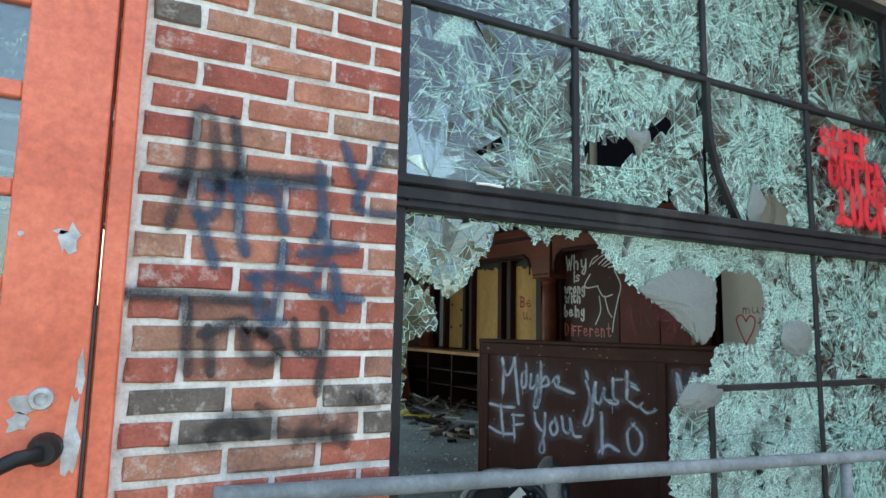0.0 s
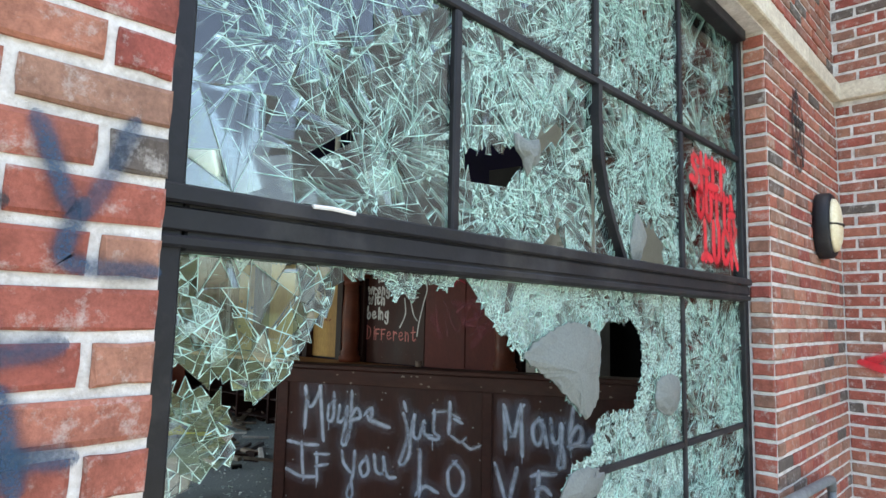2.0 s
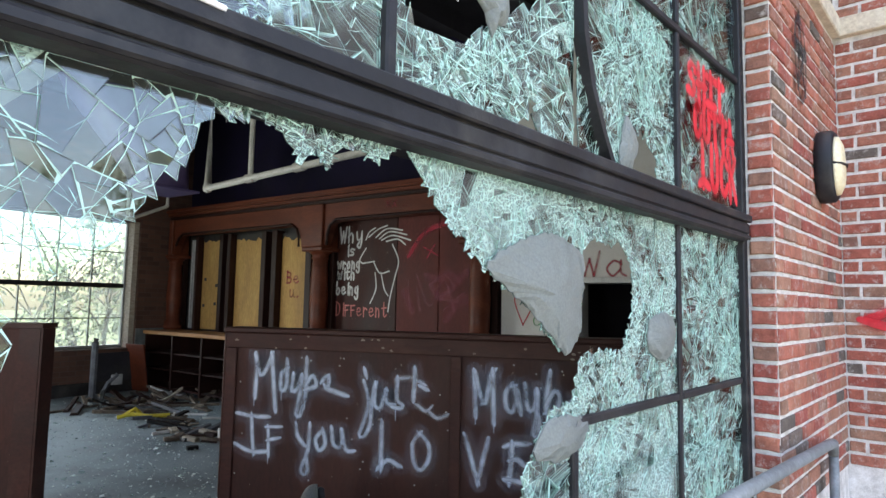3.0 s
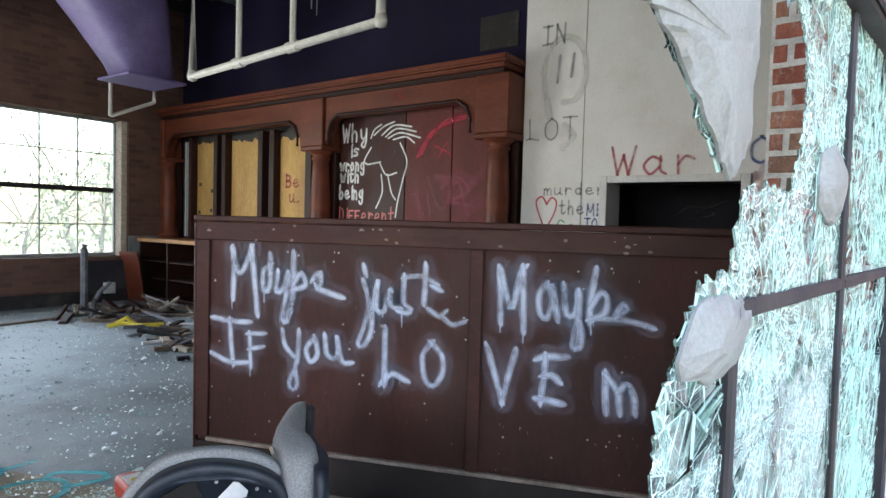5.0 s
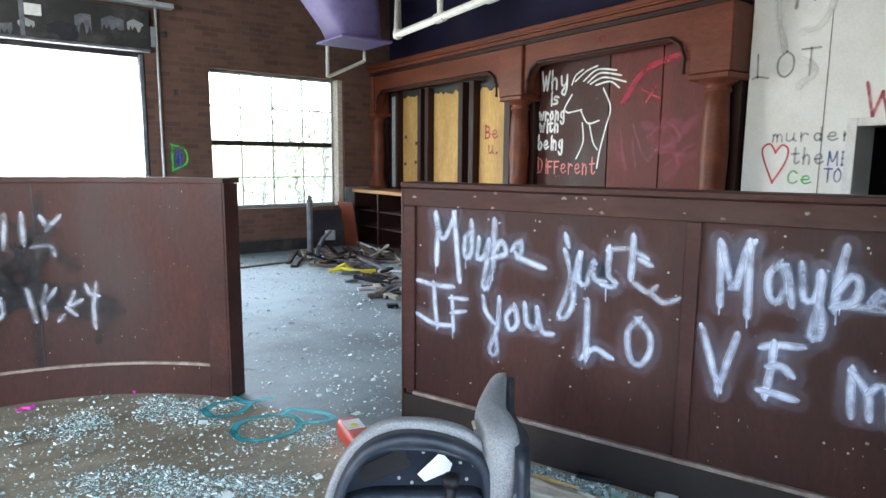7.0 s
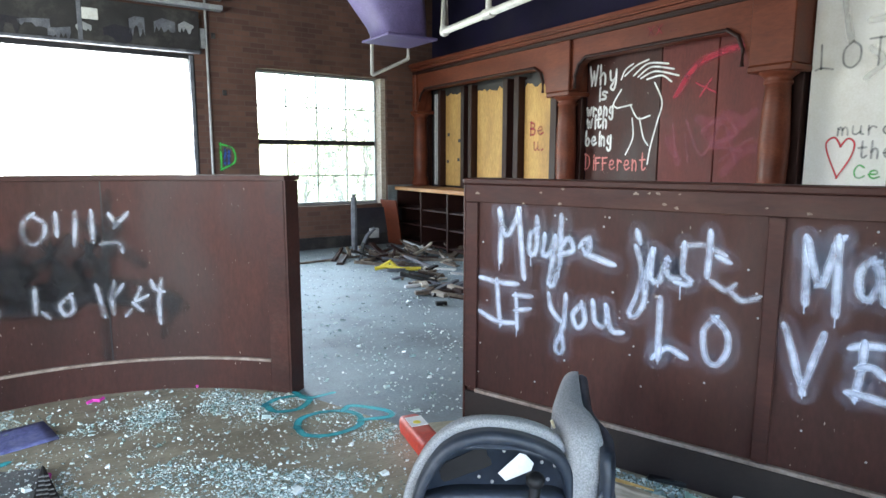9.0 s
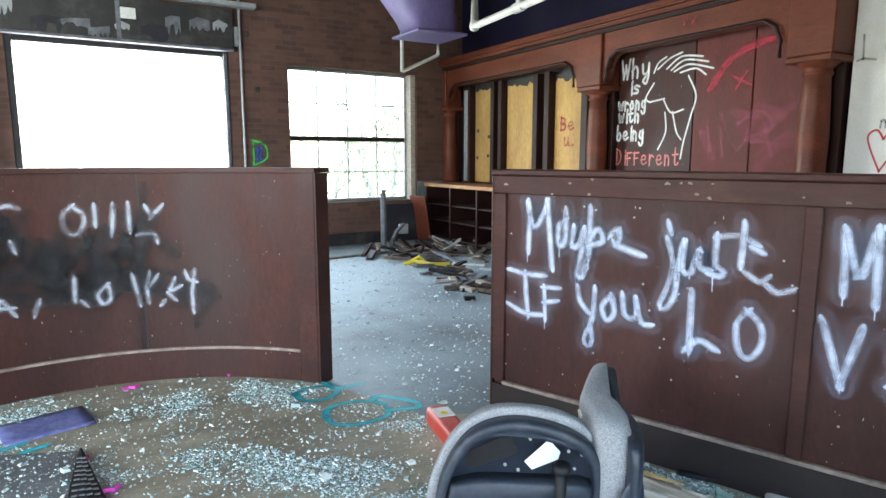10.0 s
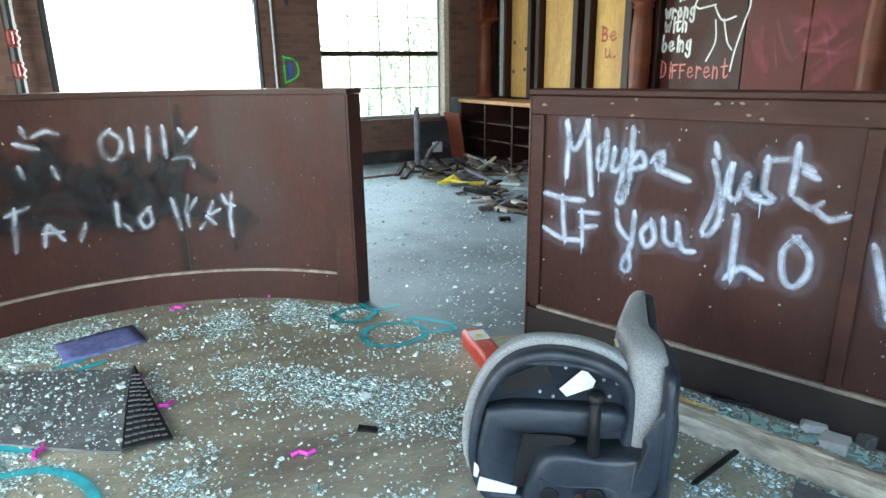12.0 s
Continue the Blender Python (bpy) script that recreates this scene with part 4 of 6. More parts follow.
drawing(win2, "spray_scrawl", "dark sprayed scrawl on the panes", ".95,1.75 1.0,2.0 1.08,1.75 1.16,2.05 1.2,1.75|.5,.95 .7,1.2 .8,.9 1.0,1.25 1.1,.95 1.3,1.2|-.3,.8 -.1,1.1 .1,.85 .3,1.0", lambda s, z, l: Vector((s, 0.225 - l, z)), 0.035, S_GREY)

win3 = thing("window_large", R_FAR, "large window opening with its glass gone", "window", kind="structure")
for x0, x1, z0, z1 in ((-3.75, -3.68, 0.622, 2.718), (-1.35, -1.28, 0.622, 2.718), (-3.678, -1.352, 0.622, 0.69), (-3.678, -1.352, 2.66, 2.718)):
    part("window_frame", soft_box(x0, x1, 0.02, 0.12, z0, z1), FRAME, win3)
part("glass_remnant", tube([(-1.37, 0.05, 2.63), (-1.39, 0.05, 2.4), (-1.37, 0.05, 2.2)], 0.02, 5), CRUMB, win3, "last splinters of glass in the frame")
part("glass_remnant", tube([(-1.36, 0.05, 1.7), (-1.375, 0.05, 1.5), (-1.36, 0.05, 1.4)], 0.012, 5), CRUMB, win3, "last splinters of glass in the frame")
# dark header over the large opening
hdr = thing("header_panel", R_FAR, "dark header with torn lining over the large opening", "header", kind="structure")
part("board", soft_box(-5.2, -1.22, -0.10, -0.012, 2.76, 3.25), BLACK_BASE, hdr)
part("angle_bar", soft_box(-5.2, -0.95, -0.26, -0.12, 3.27, 3.33), STEEL, hdr, "grey steel angle")
part("angle_bar", soft_box(-5.2, -1.0, -0.42, -0.28, 3.46, 3.52), STEEL, hdr, "grey steel angle")
rng = random.Random(77)
for k in range(13):
    x, w, h, top = -4.9 + 0.285 * k, rng.uniform(0.12, 0.34), rng.uniform(0.05, 0.22), rng.choice((2.86, 2.92, 3.06))
    n = 9
    low = [(x + w * i / n, top - h * rng.uniform(0.25, 1.0)) for i in range(n + 1)]
    lp = low + [(x + w, top + rng.uniform(0.0, 0.05)), (x + w * 0.4, top + rng.uniform(0.0, 0.06)), (x, top)]
    part("torn_lining", loft(bmesh.new(), [[(p, y, q) for p, q in lp] for y in (-0.112, -0.104)]), (STEEL, CEIL, SLATE, SLATE)[k % 4], hdr, "torn scrap of lining")
part("sill_strip", soft_box(-5.2, -1.22, -0.115, -0.02, 2.722, 2.757, 0.004), SLATE, hdr, "pale grey metal strip along the opening")
for x in (-3.9, -2.6):
    part("stud", soft_box(x, x + 0.05, -0.118, -0.101, 2.76, 3.25), SLATE, hdr)
part("white_scrap", soft_box(-2.55, -2.38, -0.128, -0.113, 3.0, 3.13, 0.004), WHITE, hdr)
part("side_lining", soft_box(-1.345, -1.30, -0.02, 0.018, 0.70, 2.70, 0.004), SLATE, hdr, "pale lining board at the side of the opening")
post = thing("conduit", far(-1.13, -0.06, 0), "pale vertical pipe beside the large opening", "pipe")
part("pipe", tube([(0, 0, 0.0), (0, 0, 3.9)], 0.017), STEEL, post)
part("junction_box", soft_box(-0.08, -0.02, -0.02, 0.05, 2.8, 3.05), STEEL, post)

part("wainscot", boxes((1.6, 2.3, -0.018, -0.003, 0.0, 0.95)), RAIL, wall_far, "dark grey painted dado")
drawing(wall_far, "spray_letter", "green letter D outlined in spray", "-1.0,1.22 -1.0,1.56|-1.0,1.56 -.84,1.5 -.82,1.32 -1.0,1.22", lambda s, z, l: Vector((s, -l, z)), 0.06, S_GREEN)
drawing(wall_far, "spray_letter", "blue fill of the sprayed letter", "-.95,1.3 -.94,1.48|-.9,1.3 -.89,1.46", lambda s, z, l: Vector((s, -l, z)), 0.08, S_NAVY, lift=0.001)
for x, z in ((-0.916, 2.25), (-1.03, 2.98)):
    sc = thing("wall_socket", far(x, -0.001, z), "small dark fitting on the brick wall", "socket", "sockets")
    part("plate", soft_box(-0.025, 0.025, -0.03, 0.0, -0.035, 0.035), BLACK_BASE, sc)
sc = thing("wall_outlet", R_BACK @ pose(5.14, 0.06, 1.0), "white outlet on the dark wall by the counter", "outlet")
part("plate", soft_box(-0.05, 0.05, -0.2, 0.02, -0.035, 0.035), WHITE, sc)
solid("baseboard_far", soft_box(-1.2, 2.3, -0.03, -0.002, 0.0, 0.18), BLACK_BASE, "black skirting on the brick wall", "baseboard", kind="structure", m=R_FAR)
solid("dado_panel", soft_box(1.0, 2.32, -0.045, -0.003, 0.182, 0.60), CEIL, "dark grey dado panel under the window", "panel", kind="structure", m=R_FAR)

# ---- the back bar ----
bb = thing("back_bar", R_BACK, "carved reddish wooden back bar with arches and turned columns", "back bar")
TOP, SPR = 2.87, 2.14
part("cornice", soft_box(-1.088, 5.12, -0.1, 0.34, 2.80, TOP, 0.02, 2), MAHOGANY, bb)
part("cornice_lip", soft_box(-1.05, 5.11, -0.1, 0.30, 2.755, 2.798, 0.012, 2), MAHOGANY, bb)
part("cornice_bead", soft_box(-1.02, 5.10, -0.1, 0.26, 2.71, 2.753, 0.012, 2), MAHOGANY_DARK, bb)


def arch_board(x0, x1, spring, crown, top, r):
    """The frieze with its opening, round at the shoulders."""
    bm = bmesh.new()
    line = [(x0, spring)]
    for i in range(9):
        a = radians(180 - 90 * i / 8)
        line.append((x0 + 0.06 + r + r * math.cos(a), crown - r + r * math.sin(a)))
    for i in range(9):
        a = radians(90 - 90 * i / 8)
        line.append((x1 - 0.06 - r + r * math.cos(a), crown - r + r * math.sin(a)))
    line.append((x1, spring))
    loft(bm, [[(x, y, z) for x, z in line] + [(x, y, top) for x, _ in line[::-1]] for y in (0.10, 0.22)])
    return bm


part("frieze", arch_board(-0.70, 1.46, SPR, 2.47, 2.708, 0.16), MAHOGANY, bb)
part("frieze", arch_board(1.86, 4.96, SPR, 2.45, 2.708, 0.16), MAHOGANY, bb)
part("arch_moulding", tube([(-0.63, 0.235, SPR + 0.02), (-0.63, 0.235, 2.30), (-0.58, 0.235, 2.42), (-0.47, 0.235, 2.49), (1.23, 0.235, 2.49), (1.34, 0.235, 2.42), (1.39, 0.235, 2.30), (1.39, 0.235, SPR + 0.02)], 0.018, 8), MAHOGANY_DARK, bb)
part("arch_moulding", tube([(1.93, 0.235, SPR + 0.02), (1.93, 0.235, 2.28), (1.98, 0.235, 2.40), (2.09, 0.235, 2.47), (4.7, 0.235, 2.47), (4.82, 0.235, 2.40), (4.88, 0.235, 2.28)], 0.018, 8), MAHOGANY_DARK, bb)
for x0, x1 in ((-1.08, -0.702), (1.462, 1.858), (4.962, 5.10)):
    part("pier_block", soft_box(x0, x1, -0.05, 0.26, SPR + 0.002, 2.708, 0.01), MAHOGANY, bb)
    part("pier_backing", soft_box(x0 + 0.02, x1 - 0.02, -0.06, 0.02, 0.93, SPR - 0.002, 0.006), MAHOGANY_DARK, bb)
COLUMN = [(0.15, 0.93), (0.15, 1.0), (0.125, 1.02), (0.135, 1.06), (0.11, 1.09), (0.118, 1.3), (0.122, 1.5), (0.112, 1.75), (0.10, 1.98), (0.115, 1.99), (0.115, 2.01), (0.10, 2.03), (0.13, 2.06), (0.16, 2.08), (0.16, 2.137)]
for x in (-0.905, 1.61, 5.03):
    col = column(pose(x, 0.13, 0), COLUMN, "column", MAHOGANY, bb)
    part("capital", soft_box(-0.19, 0.19, -0.17, 0.17, 2.085, 2.1385, 0.01), MAHOGANY, col)
for x0, x1, m in ((-0.70, -0.226, REDPANEL), (-0.214, 0.42, REDPANEL), (0.432, 1.46, WOOD)):
    part("back_panel", soft_box(x0, x1, -0.08, -0.045, 0.93, 2.62, 0.004), m, bb, "red-brown boarded panel with sprayed scrawls")
for k, (x0, x1) in enumerate(((2.0, 2.585), (2.955, 3.66), (3.975, 4.52))):
    part("plywood_sheet", soft_box(x0, x1, -0.07, -0.04, 0.95, 2.37 + 0.03 * k, 0.004), PLY, bb, "raw plywood sheet with torn top edge")
    top = 2.37 + 0.03 * k
    rng = random.Random(90 + k)
    lp = [(x0 + (x1 - x0) * i / 12, top - rng.uniform(0.01, 0.09)) for i in range(13)] + [(x1, top + 0.03), (x0, top + 0.03)]
    part("torn_edge", loft(bmesh.new(), [[(x, y, z) for x, z in lp] for y in (-0.0395, -0.034)]), BLACK_BASE, bb, "torn black strip along the plywood top")
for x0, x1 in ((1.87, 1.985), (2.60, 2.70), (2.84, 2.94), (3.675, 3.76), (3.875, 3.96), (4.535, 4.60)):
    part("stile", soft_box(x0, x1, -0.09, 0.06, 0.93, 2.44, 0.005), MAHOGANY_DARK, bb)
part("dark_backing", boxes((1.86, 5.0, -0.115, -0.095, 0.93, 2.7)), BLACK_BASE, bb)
for k in range(4):
    part("fluting", tube([(4.63 + 0.07 * k, -0.05, 0.95), (4.63 + 0.07 * k, -0.05, 2.40)], 0.02, 8), BARE, bb, "worn metal edging strip")
for x, z in ((4.10, 1.62), (4.12, 1.33), (4.40, 1.72), (4.42, 1.30)):
    part("knot_hole", soft_box(x, x + 0.06, -0.0395, -0.036, z, z + 0.05, 0.001), BLACK_BASE, bb)


def on_panel(s, z, lift):
    return Vector((s, -0.045 + lift, z))


for k, word in enumerate(("Why", "is", "wrong", "with", "being")):
    lettering(bb, "spray_lettering", "white sprayed handwriting on the panel", word, on_panel, (1.42, 1.30, 1.45, 1.44, 1.46)[k], (2.22, 2.04, 1.87, 1.73, 1.53)[k], (0.15, 0.13, 0.085, 0.095, 0.095)[k], (0.19, 0.14, 0.13, 0.14, 0.15)[k], 0.056, S_CHALK, flip=-1)
lettering(bb, "spray_lettering", "red sprayed word on the panel", "Different", on_panel, 1.46, 1.25, 0.108, 0.17, 0.04, spray("salmon_spray", (0.75, 0.24, 0.22), 1.0), flip=-1)
drawing(bb, "spray_drawing", "loose white sprayed line drawing", ".78,2.26 .6,2.36 .35,2.33|.72,2.24 .55,2.32 .28,2.27|.68,2.22 .5,2.27 .22,2.2|.9,2.27 .75,2.36 .6,2.4|.6,2.2 .42,2.22 .3,2.15|.95,2.24 .9,2.33 .8,2.38|.95,2.12 1.05,1.98 1.0,1.93|.98,1.93 .8,1.95|.8,1.93 .7,1.8 .55,1.82|.5,2.15 .4,1.95 .45,1.75 .52,1.5 .55,1.32|.78,1.8 .76,1.6 .85,1.42|.68,1.8 .62,1.6 .56,1.52", on_panel, 0.036, S_CHALK)
for d in (".25,2.0 .05,2.25 -.3,2.36|.0,2.1 -.2,2.0|-.05,1.98 -.15,2.12", ".25,1.7 .2,1.4|.1,1.6 .05,1.35|-.1,1.65 -.3,1.75 -.45,1.6 -.2,1.5 -.5,1.45|-.3,1.35 -.5,1.5 -.6,1.55", ".1,1.75 -.1,1.4 -.3,1.7 -.45,1.35"):
    drawing(bb, "spray_scrawl", "faded red and pink sprayed scrawl", d, on_panel, 0.05, S_DIM if "2.36" in d else S_PINK, lift=0.004)
for d in ("-.05,1.75 -.2,1.72 -.35,1.78 -.5,1.7", "-.12,1.62 -.25,1.5 -.42,1.62 -.6,1.78", ".3,1.55 .18,1.35", "-.35,1.25 -.5,1.42 -.62,1.46", ".22,2.02 .0,2.28 -.35,2.38 -.58,2.36"):
    drawing(bb, "spray_scrawl", "broad faded sprayed smear", d, on_panel, 0.13, S_DIM if "2.38" in d else S_PINK, lift=0.002)
lettering(bb, "spray_lettering", "red sprayed word on the plywood", "Be", on_panel, 2.46, 1.68, 0.15, 0.16, 0.045, S_DIM, flip=-1, lift=0.011)
lettering(bb, "spray_lettering", "red sprayed word on the plywood", "u.", on_panel, 2.38, 1.48, 0.13, 0.16, 0.045, S_DIM, flip=-1, lift=0.011)
lettering(bb, "spray_lettering", "red sprayed scrawl under the cornice", "XX ..", lambda s, z, l: Vector((s, 0.222 + l, z)), 0.4, 2.58, 0.1, 0.08, 0.02, S_DIM, flip=-1)

counter = thing("bar_counter", R_BACK, "orange-brown wooden counter over empty open shelves", "counter")
part("counter_top", soft_box(-1.0, 5.10, 0.0, 0.62, 0.87, 0.925, 0.008), OAK, counter)
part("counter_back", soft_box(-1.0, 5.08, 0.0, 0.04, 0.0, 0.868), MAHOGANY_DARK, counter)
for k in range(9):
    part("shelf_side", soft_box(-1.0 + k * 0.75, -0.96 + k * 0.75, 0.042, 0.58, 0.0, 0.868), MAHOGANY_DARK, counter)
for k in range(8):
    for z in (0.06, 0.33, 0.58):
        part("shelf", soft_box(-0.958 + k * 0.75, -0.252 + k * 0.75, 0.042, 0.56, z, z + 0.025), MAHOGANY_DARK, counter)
lean = thing("leaning_board", R_BACK @ pose(4.86, 0.72, 0.012, -9, 0, 6), "reddish cabinet door leaning on the counter", "board")
part("board", soft_box(-0.22, 0.22, -0.01, 0.012, 0.0, 0.72), MAHOGANY, lean)
cup = thing("paper_cup", R_BACK @ pose(0.18, 0.36, 0.926), "small white paper cup standing on the counter", "cup")
part("cup_body", lathe([(0.03, 0.0), (0.04, 0.1), (0.042, 0.11), (0.038, 0.108)]), DUSTY, cup, smooth=True)

# ---- cream wall graffiti and hatch ----


def on_cream(s, z, lift):
    return Vector((s, -0.018 + lift, z))


hatch = thing("serving_hatch", R_CREAM, "white-framed serving hatch opening to a dark room", "hatch", kind="structure")
for x0, x1, z0, z1 in ((-3.22, -3.15, 0.90, 1.72), (-2.05, -1.98, 0.90, 1.72), (-3.148, -2.052, 1.66, 1.72), (-3.148, -2.052, 0.90, 0.95)):
    part("hatch_frame", soft_box(x0, x1, -0.32, 0.012, z0, z1), WHITE, hatch)
solid("hatch_back_board", boxes((-3.6, -1.6, -1.2, -1.17, 0.0, 2.4)), CEIL, "wall behind the hatch, the dimness of its room put into the colour", "panel", kind="structure", m=R_CREAM)
drawing(wall_cream, "spray_scrawl", "black looping scrawl", "-2.3,1.4 -2.5,1.5 -2.7,1.42 -2.45,1.36|-2.55,1.45 -2.8,1.55", lambda s, z, l: Vector((s, -1.165 + l, z)), 0.04, S_BLACK)
lettering(wall_cream, "spray_lettering", "red sprayed word on the cream wall", "War", on_cream, -2.08, 1.73, 0.27, 0.24, 0.042, S_DIM, flip=-1)
lettering(wall_cream, "spray_lettering", "navy sprayed word on the cream wall", "nO", on_cream, -3.0, 1.80, 0.2, 0.2, 0.045, S_NAVY, flip=-1)
lettering(wall_cream, "spray_lettering", "dark sprayed word on the cream wall", "murder", on_cream, -1.42, 1.56, 0.105, 0.10, 0.026, S_GREY, flip=-1)
lettering(wall_cream, "spray_lettering", "blue sprayed words on the cream wall", "ME", on_cream, -1.86, 1.37, 0.09, 0.10, 0.024, S_NAVY, flip=-1)
lettering(wall_cream, "spray_lettering", "blue sprayed words on the cream wall", "TOO", on_cream, -1.84, 1.24, 0.07, 0.10, 0.024, S_NAVY, flip=-1)
lettering(wall_cream, "spray_lettering", "grey sprayed words on the cream wall", "the", on_cream, -1.58, 1.38, 0.09, 0.12, 0.03, S_GREY, flip=-1)
lettering(wall_cream, "spray_lettering", "green sprayed word on the cream wall", "Ce", on_cream, -1.56, 1.22, 0.11, 0.10, 0.026, S_GREEN, flip=-1)
lettering(wall_cream, "spray_lettering", "grey sprayed letters on the cream wall", "LOT", on_cream, -1.21, 2.08, 0.19, 0.20, 0.028, S_GREY, flip=-1)
lettering(wall_cream, "spray_lettering", "dark sprayed word high on the cream wall", "IN", on_cream, -1.35, 2.98, 0.14, 0.17, 0.035, S_GREY, flip=-1)
drawing(wall_cream, "spray_heart", "red sprayed heart", "-1.44,1.22 -1.36,1.4 -1.34,1.5 -1.4,1.54 -1.45,1.47|-1.45,1.47 -1.5,1.53 -1.55,1.49 -1.53,1.38 -1.44,1.22", on_cream, 0.026, S_RED)
drawing(wall_cream, "spray_shape", "pale grey sprayed oval with two dark strokes", "-1.45,2.3 -1.38,2.7 -1.45,2.95 -1.6,3.02 -1.75,2.92 -1.8,2.65 -1.72,2.45 -1.6,2.42|-1.62,2.2 -1.7,2.1 -1.6,2.0", on_cream, 0.09, S_PALE)
drawing(wall_cream, "spray_shape", "two dark sprayed strokes", "-1.52,2.62 -1.54,2.85|-1.66,2.66 -1.68,2.85", on_cream, 0.05, S_GREY, lift=0.006)
drawing(wall_cream, "spray_scrawl", "pink sprayed dots", "-3.25,1.7 -3.27,1.6|-3.3,1.75 -3.32,1.66", on_cream, 0.09, S_PINK)
for x in (-1.80, -3.0, -4.2):
    part("sheet_joint", boxes((x, x + 0.006, -0.0195, -0.0165, 1.70 if x < -2 else 0.0, 4.6)), DUSTY, wall_cream)
part("vent_grille", soft_box(-0.95, -0.5, -0.118, -0.10, 3.05, 3.4), BLACK_BASE, wall_bar)

# ---- ceiling services ----
duct = thing("violet_duct", R_FAR @ pose(0.66, 0.17, 0), "large violet-painted sheet-metal hood or duct", "duct")
bm = bmesh.new()
loft(bm, [[(cx + w / 2 * math.copysign(abs(math.cos(a)) ** 0.6, math.cos(a)), cy + d / 2 * math.copysign(abs(math.sin(a)) ** 0.6, math.sin(a)), z) for a in [2 * math.pi * i / 28 for i in range(28)]] for cx, cy, w, d, z in ((0.14, -1.95, 0.62, 0.6, 2.86), (0.10, -1.95, 0.68, 0.64, 3.0), (-0.12, -2.0, 0.95, 0.8, 3.4), (-0.42, -2.05, 1.3, 1.0, 3.9), (-0.6, -2.1, 1.5, 1.1, 4.45))])
part("duct_body", bm, LILAC, duct, smooth=True)
part("duct_flange", soft_box(-0.21, 0.50, -2.3, -1.6, 2.83, 2.86, 0.008), LILAC, duct)
part("duct_branch", tube([(-0.3, -2.1, 4.3), (-1.0, -2.6, 4.32), (-1.8, -3.2, 4.35)], 0.22, 14), LILAC, duct, smooth=True)
pipes = thing("sprinkler_pipe", pose(0, 0, 0), "cream sprinkler pipe hung on drop rods", "pipe", "sprinkler pipes")
A, B = Vector((4.18, 7.83, 2.745)), Vector((4.48, 5.17, 2.87))
part("pipe", tube([A + Vector((0, 0, 1.9)), A, B, B + Vector((0, 0, 1.8))], 0.035), PIPE, pipes, smooth=True)
for k, t in enumerate((0.2, 0.5)):
    p = A.lerp(B, t + 0.1)
    part("riser", tube([p, p + Vector((0, 0, 1.85))], 0.03), PIPE, pipes)
    part("tee", tube([p - (B - A).normalized() * 0.07, p + (B - A).normalized() * 0.07], 0.05), PIPE, pipes)
for t in (0.0, 1.0):
    p = A.lerp(B, t)
    part("elbow", lathe([(0.01, -0.055), (0.045, -0.04), (0.055, 0.0), (0.045, 0.05), (0.036, 0.06)], 14), PIPE, pipes, smooth=True, m=Matrix.Translation(p))
pipe2 = thing("sprinkler_pipe", R_FAR, "thin cream sprinkler pipe with an elbow before the brick wall", "pipe", "sprinkler pipes")
part("pipe", tube([(0.875, -0.9, 4.6), (0.875, -0.9, 2.54), (0.90, -0.9, 2.53), (1.44, -0.9, 2.78), (1.46, -0.9, 2.80), (1.46, -0.9, 3.05)], 0.025), PIPE, pipe2, smooth=True)
for k in range(6):
    hr = thing("hanger_rod", pose(3.2 + 0.42 * k, 6.2 + 0.5 * (k % 3), 3.4 + 0.15 * (k % 2)), "thin steel rod hanging from the ceiling", "rod", "hanger rods")
    part("rod", tube([(0, 0, 0), (0.01, 0, 0.6), (0, 0, 1.3)], 0.006, 6), STEEL, hr)
beam = thing("ceiling_beam", pose(0, 0, 0), "grey steel ceiling beam with a pale pipe along it", "beam")
bp = [R_FAR @ Vector((-1.05, -0.1, 3.55)), Vector((2.35, 5.2, 3.62))]
d = (bp[1] - bp[0]).normalized()
n = Vector((d.y, -d.x, 0)).normalized()
for nm, w, z0, z1 in (("flange", 0.11, -0.14, -0.12), ("web", 0.012, -0.119, 0.119), ("flange", 0.11, 0.12, 0.14)):
    bm = bmesh.new()
    loft(bm, [[p + n * w + Vector((0, 0, z0)), p - n * w + Vector((0, 0, z0)), p - n * w + Vector((0, 0, z1)), p + n * w + Vector((0, 0, z1))] for p in bp])
    part(nm, bm, STEEL, beam)
tray = thing("strip_light", pose(0, 0, 0), "bare ceiling strip light hanging askew", "light fitting")
q0, q1 = Vector((-1.2, 7.6, 3.72)), Vector((1.35, 8.3, 3.62))
part("tray", tube([q0, q1], 0.06, 8), WHITE, tray)
part("cable", tube([q1, q1 + Vector((0.05, 0.05, -0.15)), q1 + Vector((0.2, 0.1, -0.22)), q1 + Vector((0.28, 0.12, 0.1)), q1 + Vector((0.25, 0.1, 1.0))], 0.012, 8), STEEL, tray)
part("hanger", tube([q0.lerp(q1, 0.5), q0.lerp(q1, 0.5) + Vector((0, 0, 1.0))], 0.012, 6), STEEL, tray)
for k, (y, z, r, x0, x1) in enumerate(((9.2, 3.9, 0.05, -4.8, 2.4), (8.8, 4.1, 0.035, -4.8, 5.4), (6.4, 4.2, 0.05, -4.8, 5.8), (7.3, 4.3, 0.12, 2.6, 5.7), (9.9, 4.2, 0.08, 1.5, 5.2))):
    cp = thing("ceiling_pipe", pose(0, 0, 0), "dark pipe running under the ceiling", "pipe", "ceiling pipes")
    part("pipe", tube([(x0, y, z), (x1, y + 0.25, z)], r), CEIL if k > 2 else STEEL, cp, smooth=True)
    for x in (x0 + 0.8, x1 - 0.8):
        part("strap", boxes((x, x + 0.02, y + 0.1, y + 0.13, z + r, 4.6)), STEEL, cp)
riser = thing("fire_riser", far(-4.02, -0.35, 0), "dark sprinkler riser with two bright red valves", "valve")
